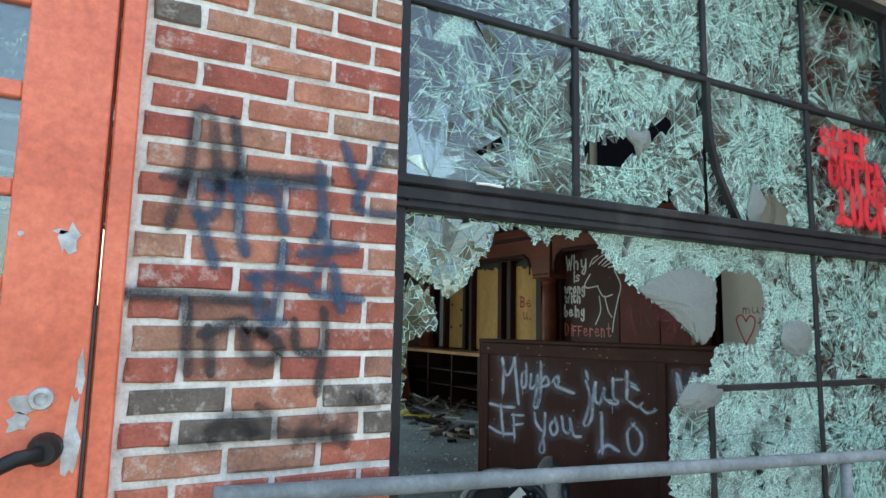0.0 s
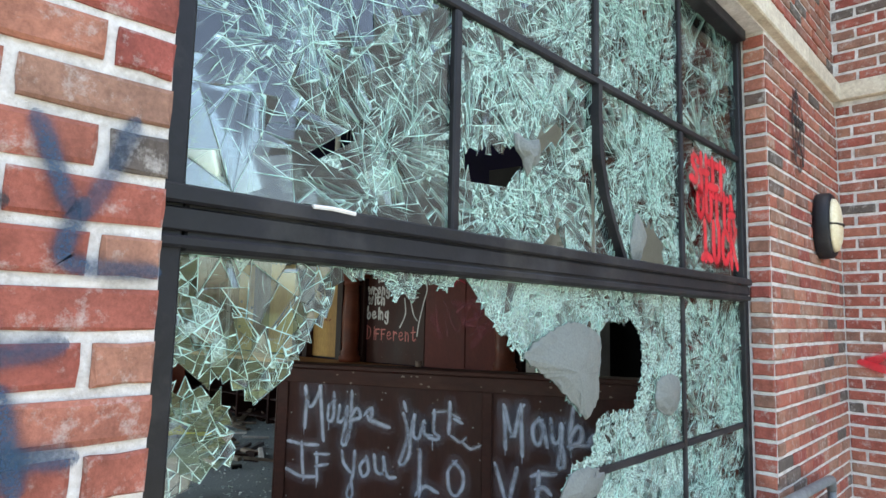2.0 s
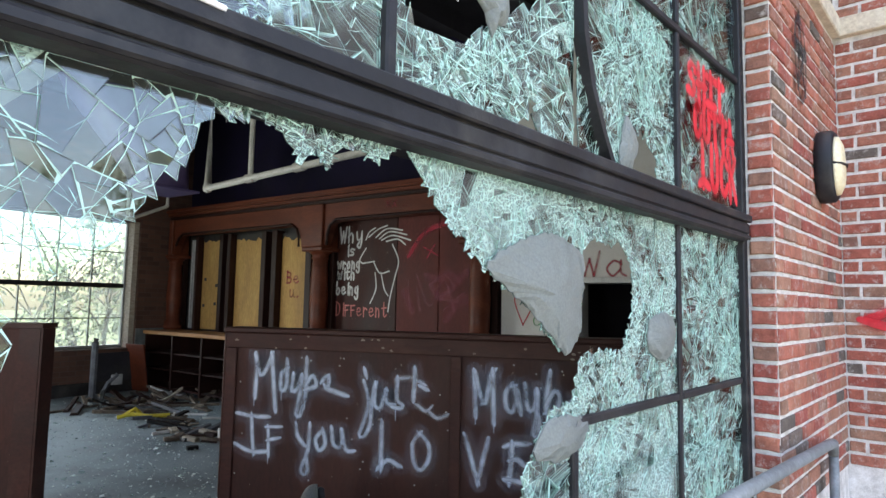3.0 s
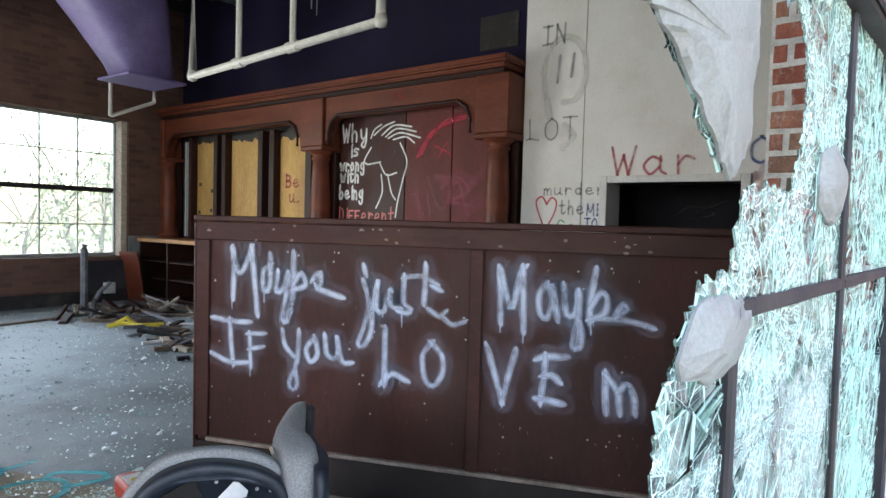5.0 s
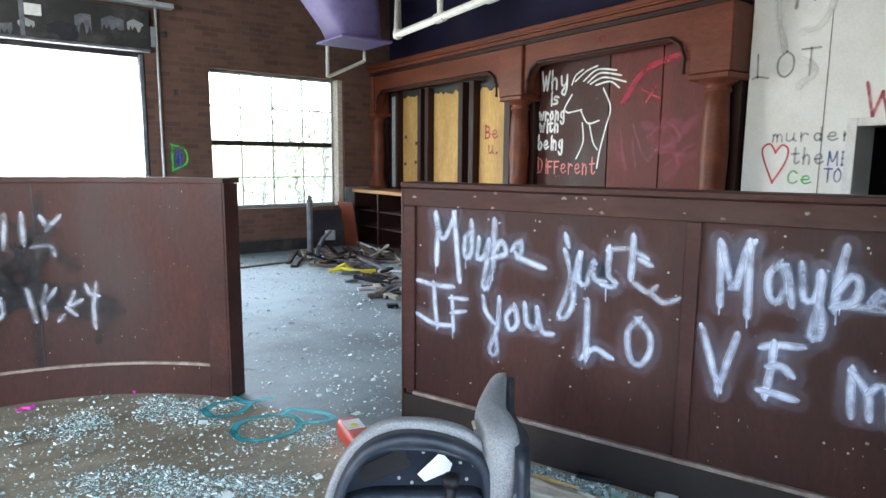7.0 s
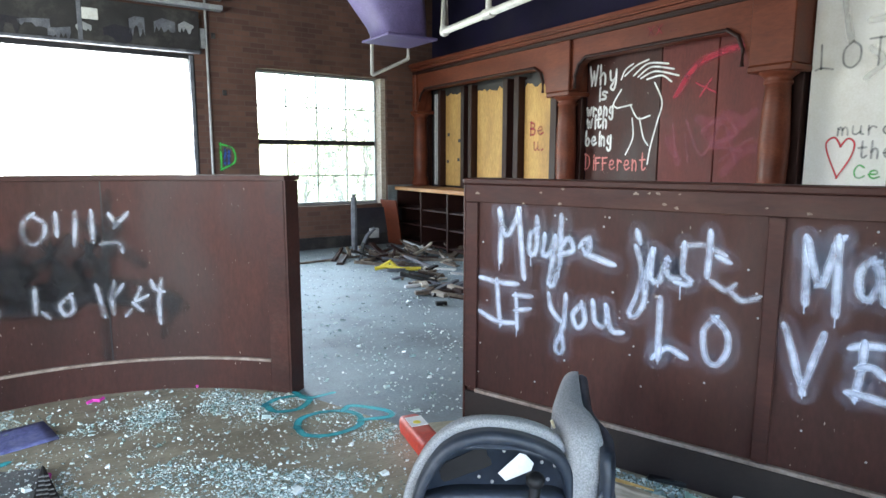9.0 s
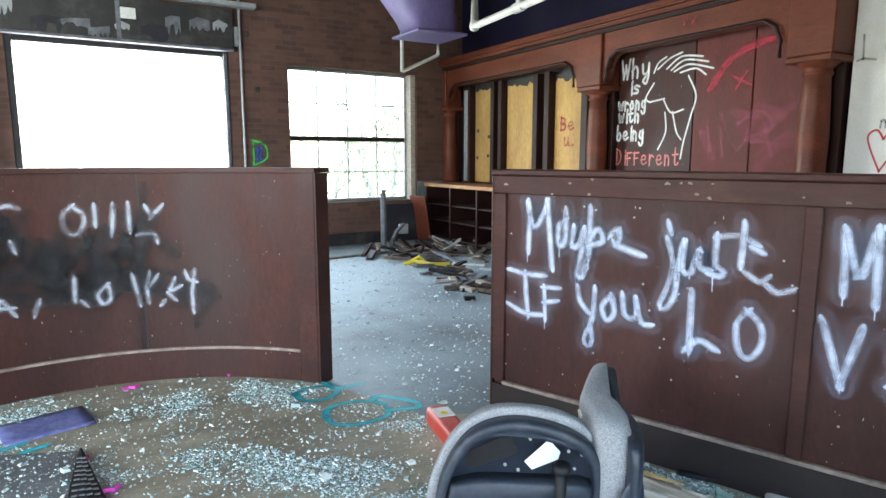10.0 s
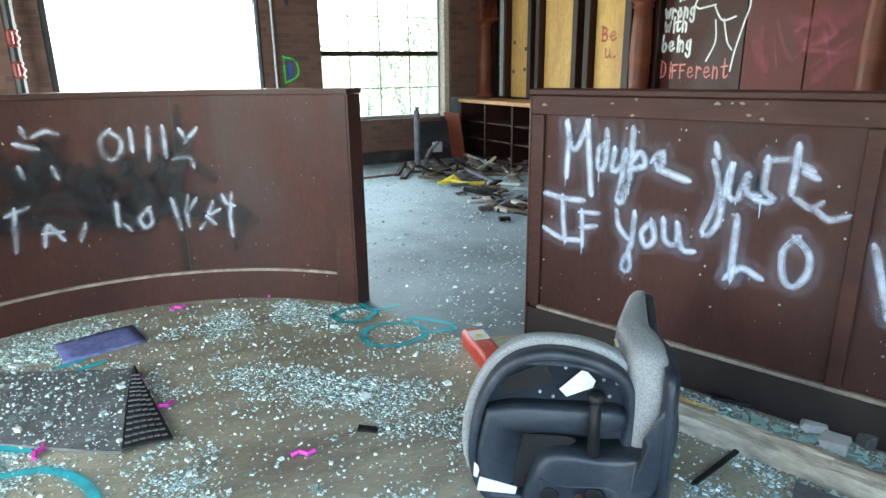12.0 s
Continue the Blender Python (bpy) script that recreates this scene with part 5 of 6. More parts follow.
part("pipe", tube([(0, 0, 0), (0, 0, 4.4)], 0.06), BLACK_BASE, riser)
for z in (1.42, 1.75):
    part("valve_body", lathe([(0.03, -0.09), (0.055, -0.085), (0.055, -0.06), (0.035, -0.05), (0.07, 0.0), (0.035, 0.05), (0.055, 0.06), (0.055, 0.085), (0.03, 0.09)], 14), VALVE_RED, riser, "glossy red valve", smooth=True, m=pose(0.02, -0.1, z))
    part("valve_wheel", tube([(0.0, -0.2, z - 0.06), (0.0, -0.2, z + 0.06)], 0.035), VALVE_RED, riser)

# ---- the two panelled partitions ----
sp = thing("partition_straight", R_PART, "dark brown panelled half wall with white sprayed words", "partition", "panelled partitions")
LEN, PH = 2.62, 1.27
part("body", soft_box(0.0, LEN, 0.012, 0.13, 0.0, PH - 0.03), WOOD, sp)
part("cap", soft_box(-0.015, LEN, -0.012, 0.15, PH - 0.028, PH, 0.005), WOOD_EDGE, sp)
part("top_rail", soft_box(0.0, LEN, -0.008, 0.0115, 1.155, PH - 0.030, 0.003), WOOD_EDGE, sp)
part("end_stile", soft_box(0.0, 0.068, -0.007, 0.0115, 0.205, 1.153, 0.003), WOOD_EDGE, sp)
for x in (1.342, 2.55):
    part("stile", soft_box(x, x + 0.056, -0.007, 0.0115, 0.205, 1.153, 0.003), WOOD_EDGE, sp)
part("bottom_ledge", soft_box(0.06, LEN, -0.012, 0.0115, 0.185, 0.203, 0.003), DUSTY, sp, "ledge grey with dust")
part("skirting", soft_box(0.0, LEN, -0.006, 0.0115, 0.0, 0.183, 0.003), BASE_BROWN, sp, "blackened brown skirting board")
part("corner_bead", soft_box(-0.014, -0.001, -0.008, 0.13, 0.0, PH - 0.03, 0.004), WOOD_EDGE, sp)


def on_part(s, z, lift):
    return Vector((s, 0.010 - lift, z))


# each word as the hand wrote it: strokes along the wall and up, in metres
for width, text in (
    (0.062, ".190,1.111 .195,1.001 .193,.890|.190,1.105 .225,1.003 .266,1.055 .291,1.116|.291,1.116 .306,.982 .324,.820|.383,1.041 .355,1.013 .357,.927 .388,.948 .388,1.082|.429,1.005 .425,.925 .455,.936 .478,1.001|.484,.996 .468,.863 .458,.795 .479,.790 .493,.852|.511,1.097 .510,1.024 .507,.893|.514,.972 .548,1.014 .572,.964 .520,.941|.612,.993 .642,1.021 .646,.963 .621,.956 .669,.939 .746,.917"),
    (0.055, ".858,1.055 .864,1.031|.858,.989 .884,.893 .868,.806 .837,.715 .858,.700 .893,.760 .900,.859 .912,.957 .921,.982|.921,.982 .920,.873 .955,.865 .981,.964 .989,.893 1.018,.884|1.047,1.017 1.046,.911 1.080,.884 1.062,.865 1.033,.869|1.143,1.071 1.142,.990 1.139,.920|1.185,.985 1.205,.975"),
    (0.058, "1.467,1.073 1.474,.967 1.477,.859|1.473,1.069 1.507,.938 1.527,.919 1.555,1.059 1.569,1.085|1.565,1.081 1.569,.955 1.573,.829|1.659,1.016 1.633,.973 1.641,.901 1.671,.884 1.689,.948 1.671,1.018 1.694,.989 1.710,.889|1.735,1.014 1.743,.924 1.762,.896 1.785,.919 1.791,.989|1.795,.990 1.793,.880 1.778,.777 1.803,.771 1.807,.842 1.797,.880|1.859,1.084 1.845,.985 1.840,.886|1.847,.946 1.882,.999 1.907,.973 1.894,.913 1.847,.891"),
    (0.050, "1.954,.930 1.971,.961 1.964,.922 1.952,.917"),
    (0.058, ".093,.781 .178,.771 .276,.771|.178,.771 .186,.665 .197,.576|.084,.608 .180,.574 .263,.578"),
    (0.050, ".284,.711 .288,.646 .292,.568|.284,.717 .357,.721|.291,.646 .349,.659"),
    (0.056, ".459,.734 .472,.677 .512,.634|.542,.739 .533,.606 .499,.506 .515,.474 .535,.499 .528,.565|.607,.708 .579,.665 .603,.611 .637,.647 .624,.716|.674,.730 .687,.650 .732,.641 .735,.718|.735,.718 .759,.628 .797,.621"),
    (0.060, ".963,.781 .963,.672 .964,.562|.952,.547 1.001,.590 1.062,.567|.965,.550 .969,.580"),
    (0.054, "1.178,.740 1.139,.687 1.151,.583 1.189,.555 1.228,.609 1.225,.689 1.178,.740"),
    (0.058, "1.423,.743 1.456,.638 1.493,.524|1.493,.524 1.517,.627 1.543,.729"),
    (0.060, "1.642,.713 1.682,.724 1.744,.727|1.668,.718 1.664,.633 1.654,.536|1.668,.644 1.700,.648 1.723,.628|1.645,.545 1.682,.542 1.736,.533"),
    (0.055, "1.911,.670 1.912,.591 1.917,.523|1.915,.661 1.960,.601 1.970,.525|1.968,.613 1.997,.638 2.022,.595 2.029,.529"),
    (0.055, "2.062,.878 2.078,.872"),
    (0.05, "1.945,.915 1.965,.955 1.985,.94 1.96,.915"),
):
    drawing(sp, "spray_lettering", "white sprayed handwriting", text, on_part, width * 1.02, S_WHITE)
    drawing(sp, "spray_mist", "thin mist of overspray about the words", text, on_part, width * 2.2, S_MIST, lift=0.0012)
rng = random.Random(5)
for k in range(40):
    x, z = rng.uniform(0.05, 2.4), rng.uniform(0.25, 1.15)
    part("nail_head", lathe([(0.0045, 0), (0.004, 0.0025), (0.001, 0.003)], 8), BARE, sp, m=pose(x, 0.0118, z, 90))

for text in ("1.05,1.02 1.12,1.03 1.19,1.0", "1.165,.885 1.209,.860 1.235,.878", "1.235,.85 1.27,.827 1.319,.844", "1.86,.893 1.92,.896 1.98,.894 2.05,.882"):
    drawing(sp, "spray_lettering", "thin white sprayed flourish", text, on_part, 0.05, S_FAINT)
rng = random.Random(15)
for x, z in ((0.19, 0.89), (0.32, 0.82), (0.36, 0.92), (0.385, 0.94), (0.506, 0.89), (0.95, 0.86), (1.04, 0.86), (1.476, 0.86), (1.573, 0.83), (1.846, 0.89), (1.855, 0.89), (0.197, 0.575), (0.292, 0.565), (0.964, 0.545), (1.493, 0.52), (1.655, 0.535)):
    l = rng.uniform(0.015, 0.06)
    drawing(sp, "paint_drip", "thin run of white paint", f"{x:.3f},{z:.3f} {x + 0.001:.3f},{z - l:.3f}", on_part, 0.011, S_WHITE, lift=0.0075)
for k in range(26):
    x, z = rng.uniform(0.02, 2.3), rng.choice((rng.uniform(1.16, 1.235), rng.uniform(1.16, 1.235), rng.uniform(0.22, 1.14)))
    w = rng.uniform(0.004, 0.014)
    lp = [(w * math.cos(a) * rng.uniform(0.4, 1.2), w * 0.6 * math.sin(a) * rng.uniform(0.4, 1.2)) for a in [2 * math.pi * i / 8 for i in range(8)]]
    y = -0.0085 if z > 1.155 else 0.0115
    part("chip", loft(bmesh.new(), [[(x + a, y - d, z + b) for a, b in lp] for d in (0.0, 0.0008)]), DUSTY, sp, "pale chip in the stained wood")

cpn = thing("partition_curved", pose(0, 0, 0), "curved dark brown panelled half wall with sprayed words", "partition", "panelled partitions")


def arc_slab(a0, a1, r0, r1, z0, z1, step=2.0):
    bm = bmesh.new()
    n = max(2, int(abs(a1 - a0) / step))
    loft(bm, [[arc_point(a0 + (a1 - a0) * i / n, r, z) for r, z in ((r0, z0), (r1, z0), (r1, z1), (r0, z1))] for i in range(n + 1)])
    return bm


A0, A1 = 45.0, 178.0
part("body", arc_slab(A0, A1, C_R + 0.012, C_R + 0.12, 0.0, PH - 0.03), WOOD, cpn)
part("cap", arc_slab(A0 - 0.6, A1, C_R - 0.012, C_R + 0.14, PH - 0.028, PH), WOOD_EDGE, cpn)
part("end_stile", arc_slab(A0, 49.3, C_R - 0.004, C_R + 0.0115, 0.0, PH - 0.03), WOOD_EDGE, cpn)
part("bottom_ledge", arc_slab(49.4, A1, C_R - 0.006, C_R + 0.0115, 0.19, 0.206), DUSTY, cpn, "ledge grey with dust")
part("skirting", arc_slab(49.4, A1, C_R - 0.002, C_R + 0.0115, 0.0, 0.188), WOOD, cpn)
part("end_bead", arc_slab(A0 - 0.5, A0 - 0.02, C_R + 0.0, C_R + 0.125, 0.0, PH - 0.03), WOOD_EDGE, cpn)
for a in (83.3, 125.0):
    part("panel_joint", arc_slab(a, a + 0.25, C_R + 0.010, C_R + 0.0118, 0.208, PH - 0.03, 0.2), BLACK_BASE, cpn)


def on_arc(s, z, lift):
    return arc_point(104.0 - math.degrees(s / C_R), C_R + 0.011 - lift, z)


for text in (
    "-.170,1.087 -.165,1.064|-.212,.886 -.205,.855|-.121,1.055 -.068,1.075 -.031,1.063|-.062,.870 -.054,.838|-.202,1.017 -.132,.991",
    ".221,1.058 .183,1.020 .182,.936 .227,.901 .273,.952 .276,1.014 .234,1.051|.332,1.052 .331,.958|.425,1.055 .410,.896|.502,1.058 .502,.917|.595,1.042 .615,1.000|.672,1.046 .620,.990|.552,.889 .623,.892 .640,.852",
    "-.301,.658 -.221,.682|-.274,.669 -.300,.473|-.165,.477 -.136,.574 -.082,.494|-.150,.532 -.090,.528|.012,.479 .035,.541|.206,.651 .204,.535|.244,.513 .252,.502|.365,.602 .318,.556 .340,.496 .380,.526 .373,.595|.501,.642 .514,.573 .528,.486|.586,.654 .570,.569 .624,.635|.570,.569 .574,.500|.648,.478 .655,.485|.718,.613 .695,.552 .745,.571|.692,.528 .715,.503|.787,.652 .799,.618 .831,.603|.837,.661 .818,.541 .819,.429",
):
    drawing(cpn, "spray_lettering", "white sprayed words, half blacked out", text, on_arc, 0.06, S_FAINT)
for width, text in (
    (0.13, "-.296,.895 -.165,.790 -.023,.866 .095,.760|-.225,.737 -.150,.879 -.030,.988|-.052,.682 .189,.636 .457,.662 .736,.630 .861,.575|-.347,.606 -.195,.609 .035,.541 .324,.555|.122,.757 .172,.911|.314,.706 .365,.866|.522,.691 .615,.951"),
    (0.075, ".587,1.144 .554,.823 .528,.486 .530,.238|.884,.469 .839,.364"),
    (0.15, "-.40,.58 -.2,.60 .1,.56 .4,.58 .7,.56 .88,.52|-.30,.72 -.1,.70 .1,.74|.10,.80 .16,.66 .28,.86 .36,.62 .46,.86 .55,.64"),
    (0.12, "-.30,.95 -.18,.80 -.10,.99 -.02,.80|.50,.98 .62,.88 .70,.80|.15,.62 .30,.52 .5,.60 .75,.50"),
):
    drawing(cpn, "spray_scrawl", "black sprayed scrawl over the words", text, on_arc, width * 1.55, S_SOOT, lift=0.0015)

# ---- things in the seating corner ----
chair = thing("office_chair", pose(1.965, 3.04, 0.0, 0, 0, -27.5), "overturned office chair, grey fabric over charcoal plastic, lying on its side", "chair")


def moulded(name, text, rows, material, parent, label="", flat=False, smooth=True):
    """A moulded piece: its outline swept through depths with a growth each; flat: the outline lies in plan."""
    line = outline(text)
    pts = smooth_line(line + [line[0]], 0.02)[:-1]
    cx, cz = sum(p[0] for p in pts) / len(pts), sum(p[1] for p in pts) / len(pts)
    loops = []
    for depth, g in rows:
        flat_loop = [(cx + (p[0] - cx) * g, cz + (p[1] - cz) * g) for p in pts]
        loops.append([(a, b, depth) if flat else (a, depth, b) for a, b in flat_loop])
    return part(name, loft(bmesh.new(), loops), material, parent, label, smooth)


moulded("seat", "-.19,.014 -.25,.09 -.272,.185 -.265,.308 -.229,.415 -.177,.50 -.11,.558 -.044,.582 .047,.584 .129,.572 .199,.546 .25,.50 .277,.43 .28,.34 .255,.10 .20,.014", ((0.043, 0.90), (0.038, 0.955), (0.05, 0.975), (0.085, 0.97), (0.11, 0.93), (0.125, 0.8)), FABRIC, chair, "worn grey fabric seat cushion")
pan = moulded("seat_pan", "-.19,.02 -.225,.083 -.242,.187 -.222,.341 -.172,.455 -.109,.522 -.018,.553 .082,.548 .182,.516 .242,.470 .268,.396 .262,.25 .235,.09 .19,.02", ((0.04, 1.0), (0.004, 1.0), (-0.010, 0.988), (-0.014, 0.955), (-0.012, 0.90), (0.002, 0.872), (0.03, 0.862)), PLASTIC, chair, "charcoal moulded plastic underside")
moulded("ridge", "-.185,.35 -.10,.372 .05,.374 .21,.372 .244,.345 .222,.31 .12,.294 -.05,.29 -.085,.25 -.10,.10 -.19,.09 -.215,.19", ((0.032, 1.0), (-0.016, 0.98), (-0.026, 0.95), (-0.03, 0.88)), PLASTIC, pan)
moulded("recess_rim", "-.168,.43 -.126,.488 -.067,.514 .05,.518 .165,.493 .226,.465 .250,.412 .25,.38 .235,.40 .215,.452 .16,.478 .05,.503 -.062,.50 -.115,.475 -.155,.42", ((0.031, 1.0), (0.0, 0.995), (-0.004, 0.98)), PLASTIC, pan)
moulded("dark_recess", "-.070,.287 .077,.283 .078,.258 -.006,.236 -.064,.10 -.098,.106", ((-0.02, 1.0), (-0.0315, 0.99), (-0.033, 0.97)), PLASTIC_BLACK, pan, "black plate in place of the shaded gap in the mechanism", smooth=False)
moulded("lower_shell", "-.07,.03 -.06,.11 -.03,.20 .0,.238 .05,.255 .164,.244 .27,.255 .315,.285 .327,.35 .328,.41 .345,.437 .366,.43 .38,.36 .37,.25 .34,.15 .28,.05 .22,.016 .08,.012", ((0.035, 1.0), (-0.045, 1.0), (-0.065, 0.98), (-0.078, 0.93), (-0.084, 0.82), (-0.086, 0.6)), PLASTIC, chair, "charcoal moulded mechanism cover")
moulded("shell_dish", "-.02,.17 .05,.15 .16,.155 .22,.14 .21,.07 .12,.035 .0,.05", ((-0.075, 1.0), (-0.0885, 0.97), (-0.0895, 0.90), (-0.086, 0.82)), PLASTIC, chair)
moulded("warning_label", "-.15,.432 -.08,.466 -.008,.498 .004,.47 .018,.441 -.05,.412 -.127,.383 -.138,.408", ((0.031, 1.0), (0.0255, 1.0)), PLASTIC_BLACK, pan, "black warning label", smooth=False)
for x, z in ((0.012, 0.112), (0.15, 0.118)):
    part("bolt_hole", lathe([(0.03, 0), (0.028, 0.004), (0.022, 0.005)], 16), PLASTIC_BLACK, chair, m=pose(x, -0.087, z, 90))
for x, z in ((0.055, 0.485), (0.17, 0.45), (0.21, 0.44), (0.19, 0.395), (0.235, 0.425), (-0.02, 0.40), (0.02, 0.385)):
    part("screw", lathe([(0.006, 0), (0.005, 0.004), (0.001, 0.005)], 8), BARE, pan, m=pose(x, 0.028, z, 90))
lev = part("lever", tube([(0.142, -0.05, 0.235), (0.136, -0.085, 0.28), (0.134, -0.085, 0.36), (0.137, -0.08, 0.445)], 0.017, 10), PLASTIC_BLACK, chair, "black adjusting lever", smooth=True)
part("lever_tip", lathe([(0.012, -0.012), (0.027, -0.006), (0.027, 0.012), (0.014, 0.02)], 14), PLASTIC_BLACK, lev, m=pose(0.137, -0.08, 0.448, 14, 0, 0), smooth=True)
part("gas_post", tube([(0.10, -0.07, 0.115), (0.115, -0.15, 0.065)], 0.016, 12), RUST, chair, "rusty post stub", smooth=True)
moulded("backrest", ".392,.615 .36,.615 .318,.55 .258,.36 .226,.22 .235,.08 .25,.0 .30,-.04 .345,-.02 .356,.06 .336,.2 .36,.40", ((0.045, 0.80), (0.07, 0.95), (0.12, 1.0), (0.47, 1.0), (0.52, 0.96), (0.548, 0.85), (0.556, 0.65)), FABRIC, chair, "grey fabric backrest", flat=True)
moulded("back_shell", ".392,.63 .418,.60 .39,.40 .367,.22 .385,.07 .376,-.04 .345,-.10 .325,-.06 .345,.0 .356,.07 .342,.2 .36,.40", ((0.04, 0.9), (0.06, 1.0), (0.46, 1.0), (0.50, 0.98), (0.522, 0.93)), PLASTIC, chair, "charcoal plastic back shell", flat=True)
for text, y in ((".037,.420 .109,.492 .144,.453 .137,.430 .060,.395", 0.012), ("-.202,.123 -.084,.094 -.089,.068 -.211,.073", -0.035), ("-.220,.164 -.202,.144 -.211,.109 -.223,.115", -0.02)):
    lp = outline(text)
    part("sticker", loft(bmesh.new(), [[(x, y + dy, z) for x, z in lp] for dy in (0, 0.003)]), PAPER, chair, "torn white sticker")
part("foam_scrap", tube([(0.222, 0.13, 0.515), (0.218, 0.15, 0.525), (0.22, 0.17, 0.52)], 0.005, 6), LAMPGLASS, chair, "yellow foam showing at a torn seam")

rb = thing("red_container", pose(2.195, 3.90, 0.016, 0, 0, -4), "red plastic bottle-shaped container with a stained label", "container")
bm = bmesh.new()
loft(bm, [[(px, y, 0.045 + pz) for px, _, pz in rounded(w, h, min(w, h) * 0.3, 0, 5)] for y, w, h in ((-0.02, 0.09, 0.07), (0.0, 0.12, 0.09), (0.30, 0.12, 0.09), (0.34, 0.1, 0.075), (0.355, 0.07, 0.05))])
part("container_body", bm, REDPLASTIC, rb, smooth=False)
part("label", soft_box(-0.04, 0.045, 0.18, 0.29, 0.0905, 0.093, 0.001), PAPER, rb, "white paper label")
part("label_stain", lathe([(0.02, 0), (0.018, 0.0015)], 12), YELLOW, rb, m=pose(0.0, 0.22, 0.0932))
bm = boxes((-0.20, 0.18, -0.14, 0.14, 0.0, 0.006))
bmesh.ops.subdivide_edges(bm, edges=bm.edges[:], cuts=6, use_grid_fill=True)
for v in bm.verts:
    v.co.z += 0.012 * noise.noise(v.co * 9) ** 2 * (1 if v.co.z > 0 else 0.3)
blue = solid("blue_mat", bm, BLUEMAT, "small blue carpet offcut on the glass-strewn floor", "mat", m=pose(0.44, 4.96, 0.016, 0, 0, 20), smooth=True)

mat = thing("rubber_mat", pose(0.0, 4.3, 0.016), "dark grey rubber mat with one corner folded over", "mat")
M_A, M_B, M_C, M_D = Vector((-0.9, 0.78, 0)), Vector((0.623, 0.232, 0)), Vector((0.656, -0.488, 0)), Vector((-0.75, 0.30, 0))


def mat_point(u, v):
    p = M_A.lerp(M_B, u).lerp(M_D.lerp(M_C, u), v)
    p.z = 0.012 + 0.03 * abs(noise.noise(Vector((p.x * 2.2, p.y * 2.2, 0.3)))) * (1 - abs(2 * v - 1)) + 0.012 * u ** 6
    return p


bm = bmesh.new()
loft(bm, [[mat_point(k / 24, j / 12) for j in range(13)] + [mat_point(k / 24, j / 12) - Vector((0, 0, 0.01)) for j in range(12, -1, -1)] for k in range(25)])
part("sheet", bm, RUBBER, mat, smooth=False)
bm = bmesh.new()
rows = []
for k in range(9):
    t = k / 8
    a = mat_point(1.0, t) + Vector((0.004, 0, 0.002))
    b = Vector((0.64 + 0.19 * t, 0.225 - 0.665 * t, 0.004 + 0.02 * (1 - t)))
    rows.append([a, a.lerp(b, 0.5) + Vector((0, 0, 0.006)), b, b + Vector((0, 0, 0.008)), a.lerp(b, 0.5) + Vector((0, 0, 0.015)), a + Vector((0, 0, 0.009))])
loft(bm, rows)
fold = part("folded_corner", bm, RUBBER_DARK, mat, "studded black underside of the folded corner")
for k in range(3, 17):
    t = k / 16.5
    a, b = mat_point(1.0, t), Vector((0.64 + 0.19 * t, 0.225 - 0.665 * t, 0.004 + 0.02 * (1 - t)))
    for j in range(1, 2 + k // 3):
        q = a.lerp(b, j / (2 + k // 3)) + Vector((0, 0, 0.013 + 0.006 * math.sin(math.pi * j / (2 + k // 3))))
        part("stud", soft_box(-0.011, 0.011, -0.006, 0.006, 0.0, 0.006, 0.002), RUBBER, fold, m=Matrix.Translation(q))

log = thing("weathered_plank", pose(2.865, 2.93, 0.03, 0, 0, -66), "splintered weathered timber lying along the half wall", "plank")
bm = bmesh.new()
rng = random.Random(9)
loft(bm, [[(x, py + rng.uniform(-0.008, 0.008) + 0.01 * math.sin(5 * x), pz + rng.uniform(-0.006, 0.008)) for py, pz in ((-0.07, -0.015), (-0.02, -0.02), (0.05, -0.015), (0.075, 0.02), (0.05, 0.05), (0.0, 0.065), (-0.055, 0.045))] for x in [-0.55 + 0.08 * i for i in range(17)]])
part("timber", bm, DRIFT, log, smooth=False)
for k in range(5):
    part("splinter", loft(bmesh.new(), [[(-0.45 + 0.2 * k, 0.02 - 0.02 * k, 0.05), (-0.45 + 0.2 * k, 0.045 - 0.02 * k, 0.05), (-0.45 + 0.2 * k, 0.03 - 0.02 * k, 0.066)], [(-0.25 + 0.2 * k, 0.03 - 0.02 * k, 0.064), (-0.25 + 0.2 * k, 0.034 - 0.02 * k, 0.064), (-0.25 + 0.2 * k, 0.032 - 0.02 * k, 0.07)]]), PLY if k == 0 else DRIFT, log)
rng = random.Random(21)
